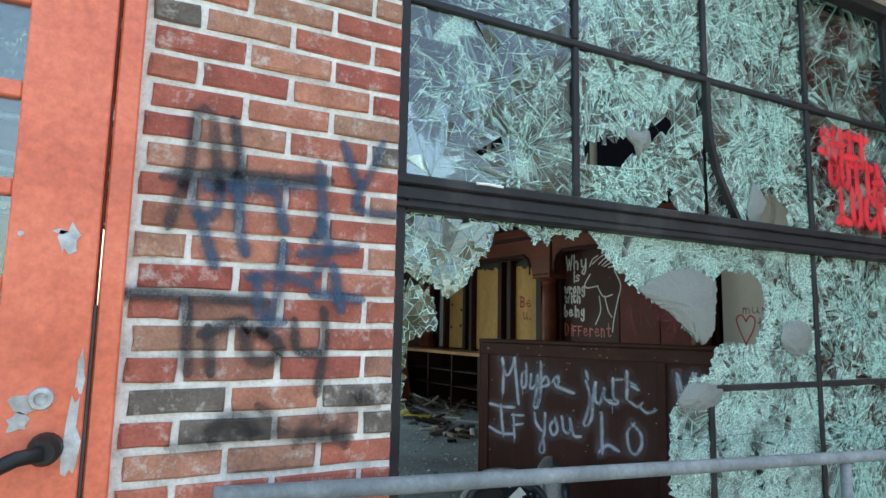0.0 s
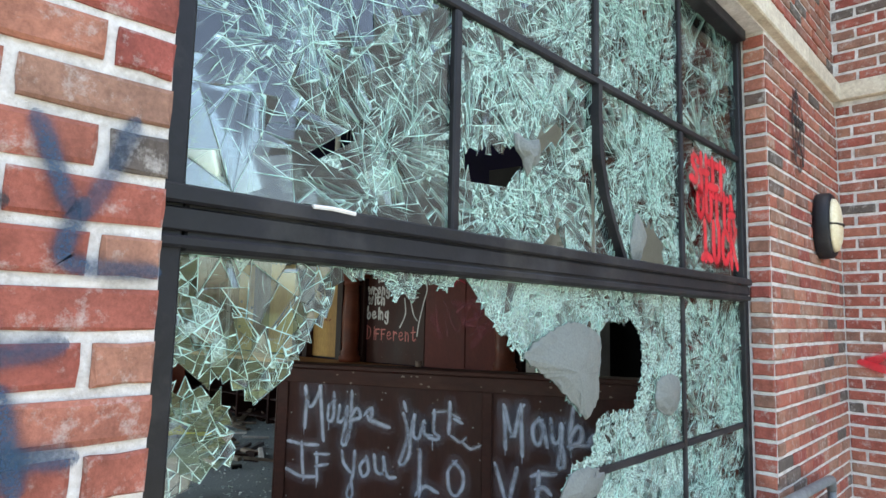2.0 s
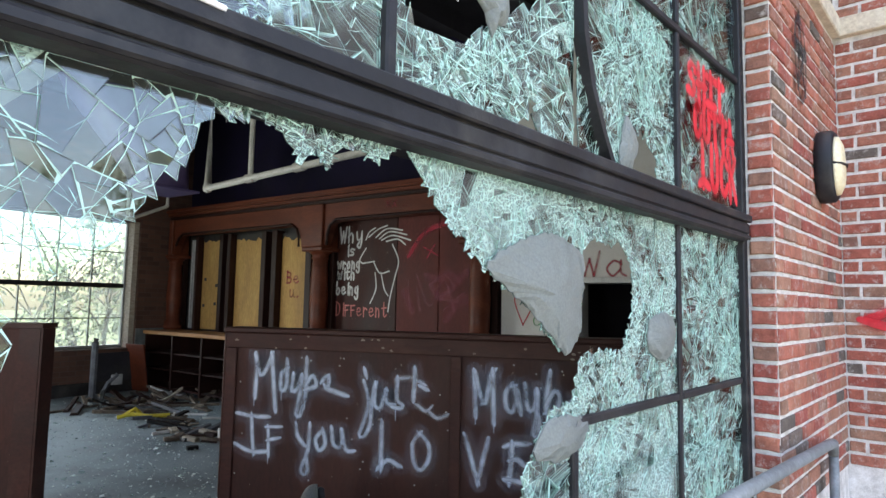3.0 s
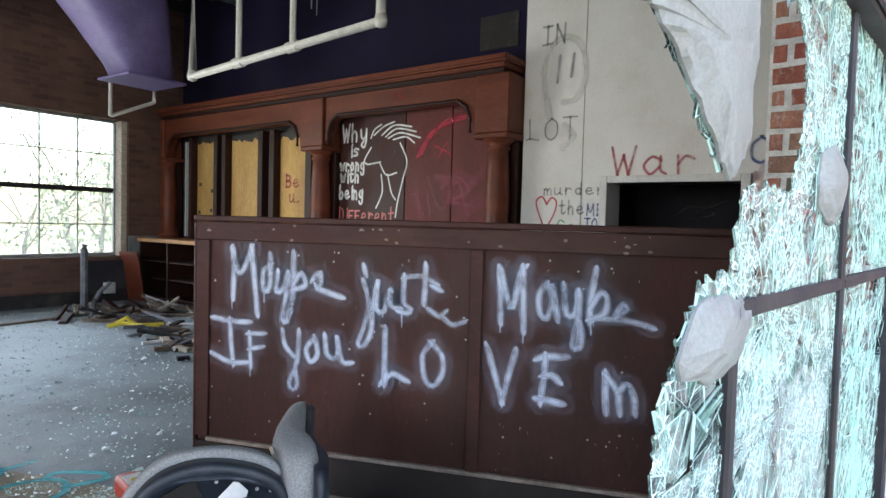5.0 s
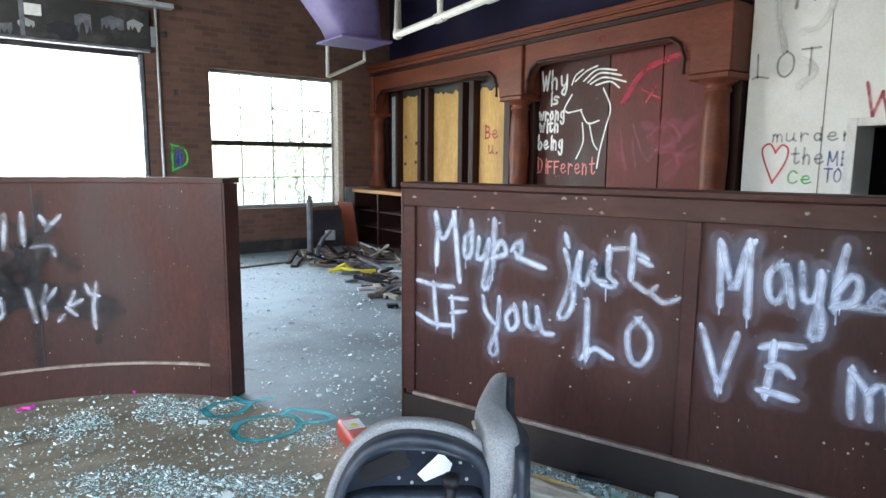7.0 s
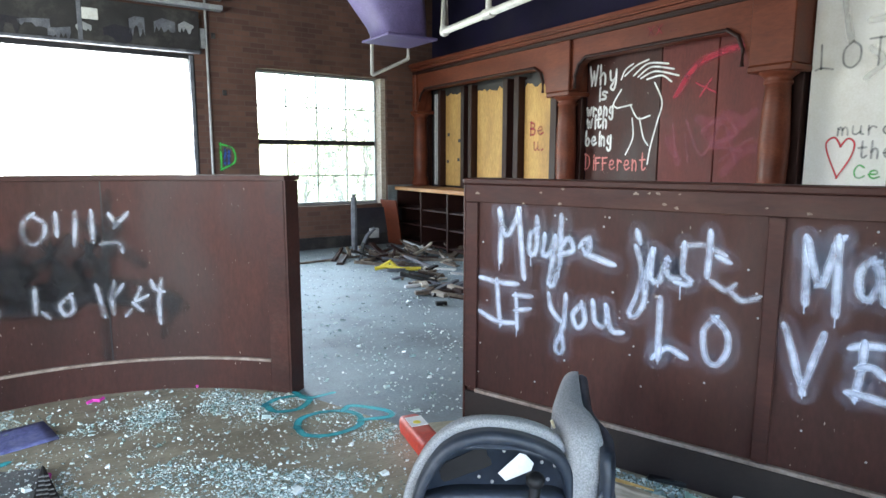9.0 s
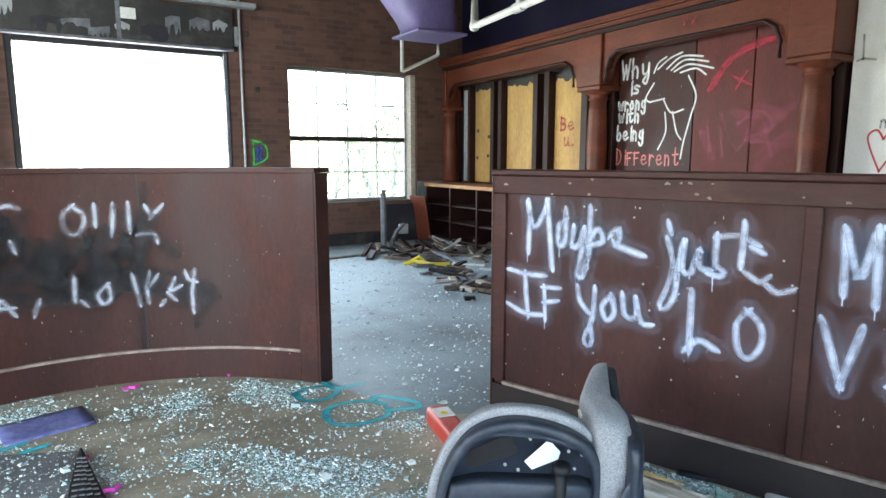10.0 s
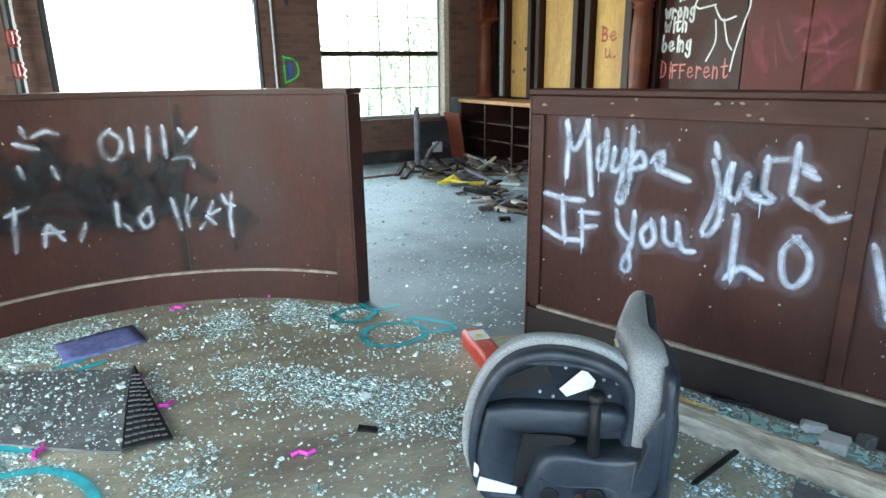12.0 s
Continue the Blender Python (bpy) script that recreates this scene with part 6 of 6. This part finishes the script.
for k, (x, y, l, w, t, rz, m, lab) in enumerate(((3.16, 3.05, 0.12, 0.08, 0.03, 40, PAPER, "pale broken tile"), (3.34, 2.72, 0.10, 0.07, 0.03, 10, PAPER, "pale broken tile"), (3.0, 3.3, 0.16, 0.03, 0.02, -50, PLASTIC_BLACK, "black plastic strip"), (2.61, 2.98, 0.30, 0.018, 0.015, 18, PLASTIC_BLACK, "black plastic strip"), (2.80, 2.66, 0.26, 0.07, 0.04, -60, RUBBER, "dark broken slab"), (3.12, 2.93, 0.11, 0.09, 0.03, 25, PAPER, "pale broken tile"), (3.02, 2.83, 0.06, 0.05, 0.02, 60, PAPER, "pale broken tile"), (3.22, 2.9, 0.09, 0.04, 0.05, 70, RUBBER, "dark broken slab"), (3.3, 2.98, 0.14, 0.05, 0.02, -20, CRUMB, "chunk of shattered glass"), (2.3, 3.55, 0.05, 0.03, 0.012, 15, PLASTIC_BLACK, "black plastic strip"), (1.535, 3.655, 0.08, 0.03, 0.015, -30, PLASTIC_BLACK, "black plastic strip"), (2.72, 3.46, 0.10, 0.05, 0.03, -55, PLY, "splinter of raw wood"))):
    dz = thing("debris_piece", pose(x, y, 0.0135, 0, 0, rz), lab + " on the floor", "debris", "floor debris")
    bm = soft_box(-l / 2, l / 2, -w / 2, w / 2, 0, t, min(0.006, t * 0.3))
    for v in bm.verts:
        v.co += Vector((rng.uniform(-0.1, 0.1) * w, rng.uniform(-0.15, 0.15) * w, 0 if v.co.z < 0.005 else rng.uniform(-0.2, 0.2) * t))
    part("piece", bm, m, dz)
for k in range(54):
    u = rng.random() ** 0.7
    gx, gy = 2.58 + 0.62 * u + rng.gauss(0, 0.04) - 0.02, 3.86 - 1.2 * u + rng.gauss(0, 0.04) - 0.02
    if (gx - 2.53) * 0.886 + (gy - 4.225) * 0.463 > -0.09:
        continue
    ch = thing("glass_chunk", pose(gx, gy, 0.0135, 0, 0, rng.uniform(0, 180)), "chunk of crazed glass fallen by the half wall", "broken glass", "fallen glass chunks")
    bm = bmesh.new()
    w0 = rng.uniform(0.02, 0.05)
    lp = [(w0 * math.cos(a) * rng.uniform(0.6, 1.3), w0 * 0.6 * math.sin(a) * rng.uniform(0.6, 1.2)) for a in [2 * math.pi * i / 7 for i in range(7)]]
    loft(bm, [[(a, b, 0) for a, b in lp], [(a * 0.95, b * 0.95, rng.uniform(0.004, 0.02)) for a, b in lp]])
    part("chunk", bm, FROST if k % 2 else CRUMB, ch)
for x, y, rz in ((0.785, 5.33, 10), (0.65, 4.44, 60), (0.775, 4.13, 20), (1.275, 3.58, -15), (0.37, 3.95, 70), (1.35, 5.33, 0), (0.95, 3.2, 40)):
    pk = thing("pink_scrap", pose(x, y, 0.016, 0, 0, rz), "bright pink plastic scrap among the glass", "scrap", "pink scraps")
    part("scrap", tube([(-0.04, 0, 0.006), (-0.01, 0.012, 0.012), (0.02, 0.0, 0.008), (0.045, 0.015, 0.012)], 0.009, 6), PINK, pk)


def on_floor(s, z, lift):
    return Vector((s, z, 0.0125 + lift))


fb = bpy.data.objects["floor_boards"]
drawing(fb, "spray_rings", "turquoise sprayed rings on the boards", "1.63,4.87 1.70,4.93 1.81,4.93 1.87,4.85 1.78,4.74 1.66,4.76 1.63,4.87|1.72,4.5 1.76,4.60 1.87,4.64 2.0,4.60 2.05,4.5 2.0,4.39 1.85,4.35 1.74,4.40 1.72,4.5|1.82,4.97 1.86,4.87 2.0,4.88|2.0,4.62 2.06,4.65 2.2,4.51 2.19,4.43 2.05,4.45", on_floor, 0.075, S_TEAL, lift=0.008)
drawing(fb, "spray_rings", "turquoise sprayed line on the boards", "0.1,3.86 .275,3.84 .41,3.82 .53,3.72 .60,3.59 .62,3.4|.12,4.06 .22,4.04 .305,3.99|.3,4.72 .36,4.75|.40,4.66 .46,4.69", on_floor, 0.08, S_TEAL, lift=0.008)

# ---- rubbish heap at the far end ----
rng = random.Random(31)
for k in range(150):
    u = rng.random()
    x, y = 3.55 + 1.75 * u + rng.gauss(0, 0.22), 9.75 - 1.1 * rng.random() * u + rng.gauss(0, 0.2)
    if k > 55:
        y = 10.0 - 3.4 * rng.random()
        x = 3.78 + abs(rng.gauss(0, 0.4)) + 0.12 * (y - 8.5)
    y = min(y, 10.3)
    l, w, t = 0.07 + 0.42 * rng.random() ** 1.8, rng.uniform(0.02, 0.1), rng.uniform(0.012, 0.04)
    dz = thing("broken_board", pose(x, y, 0.002, 0, 0, rng.uniform(0, 180)), "broken board in the rubbish heap", "debris", "rubbish heap")
    z0 = rng.uniform(0, 0.12) if k < 45 else 0.0
    tilt = rng.uniform(0.0, 0.2)
    bm = bmesh.new()
    loft(bm, [[(sx * l / 2, -w / 2, hz), (sx * l / 2, w / 2, hz), (sx * l / 2, w / 2 * rng.uniform(0.5, 1), hz + t), (sx * l / 2, -w / 2 * rng.uniform(0.6, 1), hz + t)] for sx, hz in ((-1, 0.0), (0, tilt * l * 0.5 + z0 * 0.3), (1, tilt * l + z0))])
    part("board", bm, rng.choice((DEBRIS, DEBRIS, DEBRIS, DRIFT, SLATE, PLASTIC_BLACK, MAHOGANY_DARK)) if k % 14 else PAPER, dz)
yl = thing("yellow_tape", pose(3.75, 8.55, 0.004, 0, 0, -35), "crumpled yellow tape on the floor", "tape")
part("strip", tube([(-0.15, 0, 0.02), (0.0, 0.03, 0.05), (0.2, -0.02, 0.03), (0.42, 0.04, 0.03)], 0.025, 6), YELLOW, yl)
part("strip", tube([(-0.1, 0.06, 0.03), (0.02, 0.1, 0.1), (0.1, 0.08, 0.03)], 0.022, 6), YELLOW, yl)
stick = thing("broken_post", pose(3.86, 10.15, 0), "broken upright post standing in the rubbish", "post")
part("post", tube([(0, 0, 0), (0.0, 0, 0.80), (0.01, 0, 0.86)], 0.045, 7), SLATE, stick)
part("brace", tube([(0.05, -0.05, 0.0), (0.16, -0.1, 0.25), (0.28, -0.1, 0.36)], 0.03, 6), SLATE, stick)
part("plate", soft_box(0.2, 0.34, -0.12, -0.08, 0.22, 0.36), BARE, stick)
for x, y, l, rz, z in ((3.3, 9.6, 1.2, 15, 0.02), (4.6, 9.0, 0.9, -30, 0.03), (4.3, 8.4, 0.6, -40, 0.02), (4.0, 9.4, 0.8, 30, 0.05)):
    pl = thing("broken_board", pose(x, y, 0.002, 0, 0, rz), "long broken lath in the rubbish heap", "debris", "rubbish heap")
    part("board", soft_box(-l / 2, l / 2, -0.03, 0.03, 0.0, z), DEBRIS if l > 0.7 else PAPER, pl)

# ---- outside: lamp, rail, door ----
lamp = thing("wall_lamp", pose(3.98, FACE, 2.10), "oval black bulkhead lamp with a cream glass", "lamp")
bm = bmesh.new()


def oval(w, h, y, n=28):
    return [(w / 2 * math.cos(2 * math.pi * i / n), y, h / 2 * math.sin(2 * math.pi * i / n)) for i in range(n)]


loft(bm, [oval(0.235, 0.335, 0.0), oval(0.245, 0.345, -0.02), oval(0.24, 0.34, -0.06), oval(0.215, 0.31, -0.075), oval(0.19, 0.285, -0.07)])
part("housing", bm, FRAME, lamp, smooth=True)
bm = bmesh.new()
loft(bm, [oval(0.188, 0.283, -0.066), oval(0.18, 0.27, -0.085), oval(0.13, 0.2, -0.10), oval(0.05, 0.08, -0.106)])
part("glass", bm, LAMPGLASS, lamp, "cream glass", smooth=True)
part("guard_bar", tube([(-0.105, -0.07, 0.0), (-0.06, -0.10, 0.0), (0, -0.113, 0.0), (0.06, -0.10, 0.0), (0.105, -0.07, 0.0)], 0.006, 8), FRAME, lamp)

rail = thing("handrail", pose(0, 0, 0), "grey painted tubular handrail before the window", "handrail")
part("top_rail", tube([(0.25, 1.425, 1.015), (3.70, 1.425, 0.875), (3.78, 1.425, 0.868), (3.80, 1.425, 0.82)], 0.021, 12), RAIL, rail, smooth=True)
for x in (0.3, 2.4, 3.80):
    part("post", tube([(x, 1.425, -0.13), (x, 1.425, 1.025 - 0.0406 * x - 0.02)], 0.019, 12), RAIL, rail, smooth=True)
    part("foot_plate", lathe([(0.05, -0.13), (0.05, -0.122), (0.02, -0.12)], 14), RAIL, rail, m=pose(x, 1.425, 0))

door = thing("door_orange", pose(0, 0, 0), "chipped orange-red door with glazed panes and a black lever", "door", kind="structure")
DY = 1.44
part("door_leaf", soft_box(-0.146, 0.0058, DY, DY + 0.045, -0.10, 2.2, 0.003), ORANGE, door)
part("door_leaf", soft_box(-1.0, -0.88, DY, DY + 0.045, -0.10, 2.2, 0.003), ORANGE, door)
for z0, z1 in ((-0.10, 0.25), (1.05, 1.09), (1.42, 1.45), (1.605, 1.637), (1.797, 1.83), (1.99, 2.02), (2.12, 2.2)):
    part("door_rail", soft_box(-0.879, -0.1465, DY + 0.004, DY + 0.041, z0, z1, 0.003), ORANGE, door)
part("pane", boxes((-0.879, -0.1465, DY + 0.018, DY + 0.024, 0.25, 2.12)), GLASS_A, door, "crazed glass pane")
part("door_gap", soft_box(0.0062, 0.0125, DY + 0.004, DY + 0.03, -0.10, 1.40, 0.001), BLACK_BASE, door, "black strip in place of the shade where the leaf stands off its post")
part("door_post", soft_box(0.013, 0.058, DY + 0.01, 1.75, -0.13, 2.298, 0.004), ORANGE, door)
part("door_post", soft_box(-1.048, -1.005, DY + 0.01, 1.75, -0.13, 2.298, 0.004), ORANGE, door)
part("door_head", soft_box(-1.004, -0.031, DY + 0.01, 1.75, 2.21, 2.298, 0.004), ORANGE, door)
lv = part("lever", tube([(-0.052, DY - 0.05, 1.13), (-0.09, DY - 0.055, 1.124), (-0.17, DY - 0.058, 1.085)], 0.014, 10), PLASTIC_BLACK, door, "black lever handle", smooth=True)
part("rose", lathe([(0.03, 0), (0.028, 0.03), (0.02, 0.05)], 16), PLASTIC_BLACK, lv, m=pose(-0.052, DY, 1.13, 90))
part("stop_strip", boxes((-0.03, 0.0094, DY + 0.047, DY + 0.06, -0.10, 2.2)), ORANGE, door)
part("lock_plate", lathe([(0.022, 0), (0.02, 0.008), (0.012, 0.01), (0.012, 0.004)], 16), BARE, door, "bare steel lock ring", m=pose(-0.066, DY, 1.222, 90))
for x, z, w, h, sd in ((-0.044, 1.525, 0.045, 0.075, 1), (-0.012, 1.14, 0.032, 0.22, 2), (-0.078, 1.215, 0.085, 0.05, 3), (-0.006, 1.27, 0.02, 0.10, 4), (-0.125, 1.53, 0.012, 0.014, 5), (-0.06, 1.54, 0.03, 0.012, 6), (-0.10, 1.18, 0.05, 0.05, 7)):
    rng = random.Random(sd)
    lp = [(w / 2 * math.cos(a) * rng.uniform(0.45, 1.1), h / 2 * math.sin(a) * rng.uniform(0.45, 1.1)) for a in [2 * math.pi * i / 13 for i in range(13)]]
    bm = bmesh.new()
    loft(bm, [[(x + a, DY - 0.0005 - d, z + b) for a, b in lp] for d in (0, 0.0012)])
    part("paint_chip", bm, BARE, door, "bare metal where paint has chipped off")

# black and blue spray on the bricks
for width, paint, text in (
    (0.050, S_BLACK, ".133,1.584 .164,1.712 .174,1.823 .204,1.828 .223,1.701|.253,1.814 .271,1.714|.127,1.680 .241,1.700 .393,1.706 .468,1.710"),
    (0.050, S_BLACK, ".043,1.426 .189,1.423 .331,1.416|.178,1.405 .187,1.274|.225,1.345 .232,1.273|.222,1.348 .285,1.371"),
    (0.055, S_BLACK, ".329,1.347 .298,1.352 .313,1.297 .351,1.284 .380,1.315 .347,1.347"),
    (0.042, S_BLACK, ".410,1.367 .419,1.309 .459,1.303|.478,1.394 .484,1.335 .470,1.219"),
    (0.075, S_SOOT, ".187,1.111 .231,1.108|.251,1.148 .285,1.170 .334,1.137 .270,1.123|.357,1.173 .383,1.147|.435,1.119 .472,1.161 .528,1.120 .474,1.117|.542,1.113 .559,1.196 .595,1.188|.263,1.141 .528,1.107"),
    (0.050, S_BLUE, ".167,1.675 .188,1.602 .223,1.612 .231,1.670|.195,1.590 .224,1.505|.267,1.687 .279,1.572 .288,1.535|.329,1.682 .356,1.658 .373,1.594|.453,1.738 .466,1.602 .453,1.574"),
    (0.042, S_BLUE, ".514,1.803 .561,1.710 .610,1.818|.561,1.710 .549,1.652 .638,1.644"),
    (0.050, S_BLUE, ".316,1.472 .379,1.476 .431,1.465|.323,1.460 .333,1.384 .371,1.372|.375,1.541 .368,1.436 .357,1.398|.466,1.602 .482,1.549 .457,1.493|.428,1.532 .538,1.553|.459,1.440 .557,1.430|.498,1.496 .515,1.415"),
    (0.070, S_BLUE, ".173,1.669 .304,1.679 .447,1.707"),
):
    drawing(wall_near, "spray_lettering", "black and blue sprayed letters on the brick", text, on_face, width, paint, lift=0.004)
drawing(wall_near, "spray_symbol", "black sprayed star in a ring on the brick", "3.62,2.72 3.54,2.62 3.54,2.44 3.62,2.33 3.71,2.42 3.71,2.62 3.62,2.72|3.62,2.7 3.56,2.38|3.62,2.7 3.69,2.38|3.55,2.58 3.69,2.38|3.70,2.58 3.56,2.38|3.55,2.58 3.70,2.58", on_face, 0.05, S_BLACK, lift=0.006)
drawing(wall_return, "spray_scrawl", "red sprayed blotch on the return wall", "1.05,1.42 1.2,1.46 1.35,1.40|1.02,1.36 1.2,1.34 1.38,1.38|.8,1.4 .95,1.44", lambda s, z, l: Vector((4.486 - l, s, z)), 0.10, S_RED, lift=0.004)

# ---- trees beyond the far window ----


def tree(x, y, h, spread, seed, label="leafy green tree beyond the window", leaves=1000):
    rng = random.Random(seed)
    t = thing("tree", pose(x, y, -0.19), label, "tree", "trees outside")
    top = Vector((rng.uniform(-0.3, 0.3), rng.uniform(-0.3, 0.3), h * 0.62))
    bm = bmesh.new()
    loft(bm, [ring(0.16 * (1 - 0.7 * k / 5) * h / 5, top.z * k / 5, 9, top.x * k / 5 + 0.05 * math.sin(k * 2), top.y * k / 5) for k in range(6)])
    part("trunk", bm, BARK, t, smooth=True)
    tips = []
    for k in range(9):
        a, s = rng.uniform(0, 6.28), rng.uniform(0.25, 0.6)
        base = top * s / 0.6
        tip = Vector((spread * math.cos(a) * rng.uniform(0.5, 1), spread * math.sin(a) * rng.uniform(0.5, 1), h * rng.uniform(0.35, 0.95)))
        part("limb", tube([base, base.lerp(tip, 0.5) + Vector((0, 0, 0.15)), tip], 0.03 * h / 5, 6), BARK, t)
        tips.append(tip)
    tips += [Vector((rng.gauss(0, spread * 0.5), rng.gauss(0, spread * 0.5), h * rng.uniform(0.25, 0.98))) for _ in range(14)]
    vs, fs = [], []
    for k in range(leaves):
        c = rng.choice(tips)
        p = c + Vector((rng.gauss(0, 0.28), rng.gauss(0, 0.28), rng.gauss(0, 0.22))) * spread * 0.6
        u = Vector((rng.gauss(0, 1), rng.gauss(0, 1), rng.gauss(0, 1))).normalized()
        w = u.orthogonal().normalized()
        l = rng.uniform(0.06, 0.13) * max(1.0, spread / 1.5)
        i = len(vs)
        vs += [p, p + u * l * 0.5 + w * l * 0.35, p + u * l, p + u * l * 0.5 - w * l * 0.35]
        fs.append((i, i + 1, i + 2, i + 3))
    me = bpy.data.meshes.new("crown")
    me.from_pydata(vs, [], fs)
    me.materials.append(LEAF)
    cr = new("crown", me)
    cr.parent = t


for k, (x, y, h, s) in enumerate(((4.3, 14.6, 2.2, 1.0), (5.5, 14.4, 2.7, 1.1), (6.5, 15.6, 3.0, 1.2), (6.2, 18.5, 3.8, 1.5), (7.8, 18.5, 4.4, 1.6))):
    tree(x, y, h, s, 40 + k)

# trees across the lawn before the house, which the panes mirror
for k, (x, y, h, sp) in enumerate(((10.0, -8.0, 4.4, 1.8), (13.5, -5.5, 7.5, 2.8), (6.0, -14.0, 4.0, 1.8), (16.5, -8.5, 8.0, 3.0), (2.0, -15.0, 4.0, 1.8))):
    tree(x, y, h, sp, 60 + k, "broad leafy tree across the lawn", 2600)

# ---- broken glass on the floors ----


def crumbs(name, label, count, where, size, seed):
    rng = random.Random(seed)
    vs, fs = [], []
    made = 0
    while made < count:
        x, y, z = where(rng)
        if z is None:
            continue
        s = size * math.exp(rng.gauss(0, 0.55))
        a, b = rng.uniform(0, 6.28), rng.uniform(-0.5, 0.5)
        i = len(vs)
        n = rng.choice((3, 4, 4, 5))
        h = s * rng.uniform(0.25, 0.7)
        for k in range(n):
            t = a + 6.283 * k / n + rng.uniform(-0.3, 0.3)
            q = s * rng.uniform(0.6, 1.1)
            dx, dy = q * math.cos(t), q * math.sin(t)
            vs += [(x + dx, y + dy, z), (x + dx * 0.85, y + dy * 0.85, z + h + b * dx)]
        fs.append([i + 2 * k + 1 for k in range(n)])
        for k in range(n):
            j = (k + 1) % n
            fs.append([i + 2 * k, i + 2 * j, i + 2 * j + 1, i + 2 * k + 1])
        made += 1
    me = bpy.data.meshes.new(name)
    me.from_pydata(vs, [], fs)
    me.materials.append(CRUMB)
    return tagged(new(name, me), label, "broken glass", kind="stuff")


def near_spot(rng):
    x, y = rng.uniform(-1.2, 3.3), 1.9 + 3.5 * rng.random()
    if (x - C_X) ** 2 + (y - C_Y) ** 2 > (C_R - 0.01) ** 2 and (y > C_Y or x < C_X):
        return x, y, None
    if (x - 2.52) * 0.886 + (y - 4.22) * 0.463 > -0.02:
        return x, y, None
    d = noise.noise(Vector((x * 2.1, y * 2.1, 3.0))) + 0.5 * noise.noise(Vector((x * 6, y * 6, 1.0)))
    if x > 1.7 and y < 3.4:
        d += 0.35
    if x > 2.45:
        d += 0.3
    if rng.random() > 0.07 + 1.9 * max(0.0, d - 0.02):
        return x, y, None
    return x, y, 0.0128


def far_spot(rng):
    x, y = rng.uniform(-3.5, 5.4), 4.4 + 6.1 * rng.random() ** 1.3
    if (x - C_X) ** 2 + (y - C_Y) ** 2 < (C_R + 0.16) ** 2 or x < 1.2 and y < 5.6:
        return x, y, None
    return x, y, 0.001


crumbs("glass_crumbs_near", "crumbs of shattered tempered glass strewn over the boards", 82000, near_spot, 0.0037, 71)
def mat_spot(rng):
    p = mat_point(rng.random(), rng.random())
    return p.x, p.y + 4.3, 0.0165 + p.z


crumbs("glass_crumbs_mat", "fine crumbs of glass on the rubber mat", 2600, mat_spot, 0.004, 73)
crumbs("glass_crumbs_far", "scattered crumbs of glass on the grey floor", 14000, far_spot, 0.0056, 72)

# ---- bricks, laid one by one ----


def brick_mesh(seed, l, h, d):
    """One worn brick, its face towards -y, a little uneven."""
    rng = random.Random(seed)
    bm = bmesh.new()
    c = 0.0045
    loops = []
    for y, g in ((d, 0.0), (0.004, 0.0), (0.0, c)):
        loops.append([(sx * (l / 2 - g) + rng.uniform(-0.0025, 0.0022), y + rng.uniform(-0.001, 0.001), sz * (h / 2 - g) + rng.uniform(-0.0022, 0.0018)) for sx, sz in ((-1, -1), (0.1, -1), (1, -1), (1, 0.1), (1, 1), (-0.1, 1), (-1, 1), (-1, -0.1))])
    loft(bm, loops)
    return mesh_of("brick", bm, BRICK)


COURSE, BL, JOINT = 0.0657, 0.204, 0.0155
WHOLE = [brick_mesh(k, BL - JOINT, COURSE - JOINT, 0.03) for k in range(5)]
HALF = [brick_mesh(k + 9, BL / 2 - JOINT, COURSE - JOINT, 0.03) for k in range(4)]


def lay(parent, m, x0, x1, z0, z1, seed, shift=0.0, limit=300):
    """Courses in running bond from x0 to x1, whole bricks and cut ends."""
    rng = random.Random(seed)
    rest = bmesh.new()
    made, row = 0, 0
    z = z0
    while z + COURSE <= z1 + 0.001:
        x = x0 - ((BL / 2 if row % 2 else 0) + shift) % BL
        while x < x1 - 0.012:
            a, b = max(x, x0), min(x + BL, x1)
            if b - a > 0.03:
                w = b - a
                mesh, full = (rng.choice(WHOLE), BL) if w > BL * 0.62 else (rng.choice(HALF), BL / 2)
                sx = (w - JOINT) / (full - JOINT)
                place = m @ pose((a + b) / 2, rng.uniform(-0.002, 0.002), z + COURSE / 2, 0, rng.uniform(-0.5, 0.5), 0) @ Matrix.Diagonal((sx, 1, 1, 1))
                if made < limit:
                    ob = new("brick", mesh)
                    ob.parent = parent
                    ob.matrix_basis = place
                    made += 1
                else:
                    verts = [rest.verts.new(place @ v.co) for v in mesh.vertices]
                    for p in mesh.polygons:
                        rest.faces.new([verts[i] for i in p.vertices])
            x += BL
        z += COURSE
        row += 1
    if rest.verts:
        part("brickwork", rest, BRICK_JOINED, parent)["kind"] = "stuff"
    else:
        rest.free()


lay(wall_near, pose(0, FACE, 0), 0.062, 0.667, 0.6446, 2.90, 1, 0.194, 170)
lay(wall_pier, pose(3.191, 0, 0, 0, 0, -90), -1.576, -1.478, 0.6446, 2.88, 2, 0.0, 40)
lay(wall_pier, pose(3.197, 0, 0, 0, 0, -90), -1.918, -1.664, 0.6446, 2.88, 12, 0.05, 70)
lay(wall_pier, pose(0, FACE, 0), 3.193, 4.49, 0.6446, 2.90, 3, 0.10, 260)
lay(wall_near, pose(0, FACE, 0), 0.0, 4.49, 3.006, 4.1, 4, 0.05, 0)
lay(wall_return, pose(4.49, 0, 0, 0, 0, -90), -1.48, 0.0, 0.6446, 2.90, 5, 0.02, 280)
lay(wall_return, pose(4.49, 0, 0, 0, 0, -90), -1.48, 0.0, 3.006, 4.1, 6, 0.08, 0)
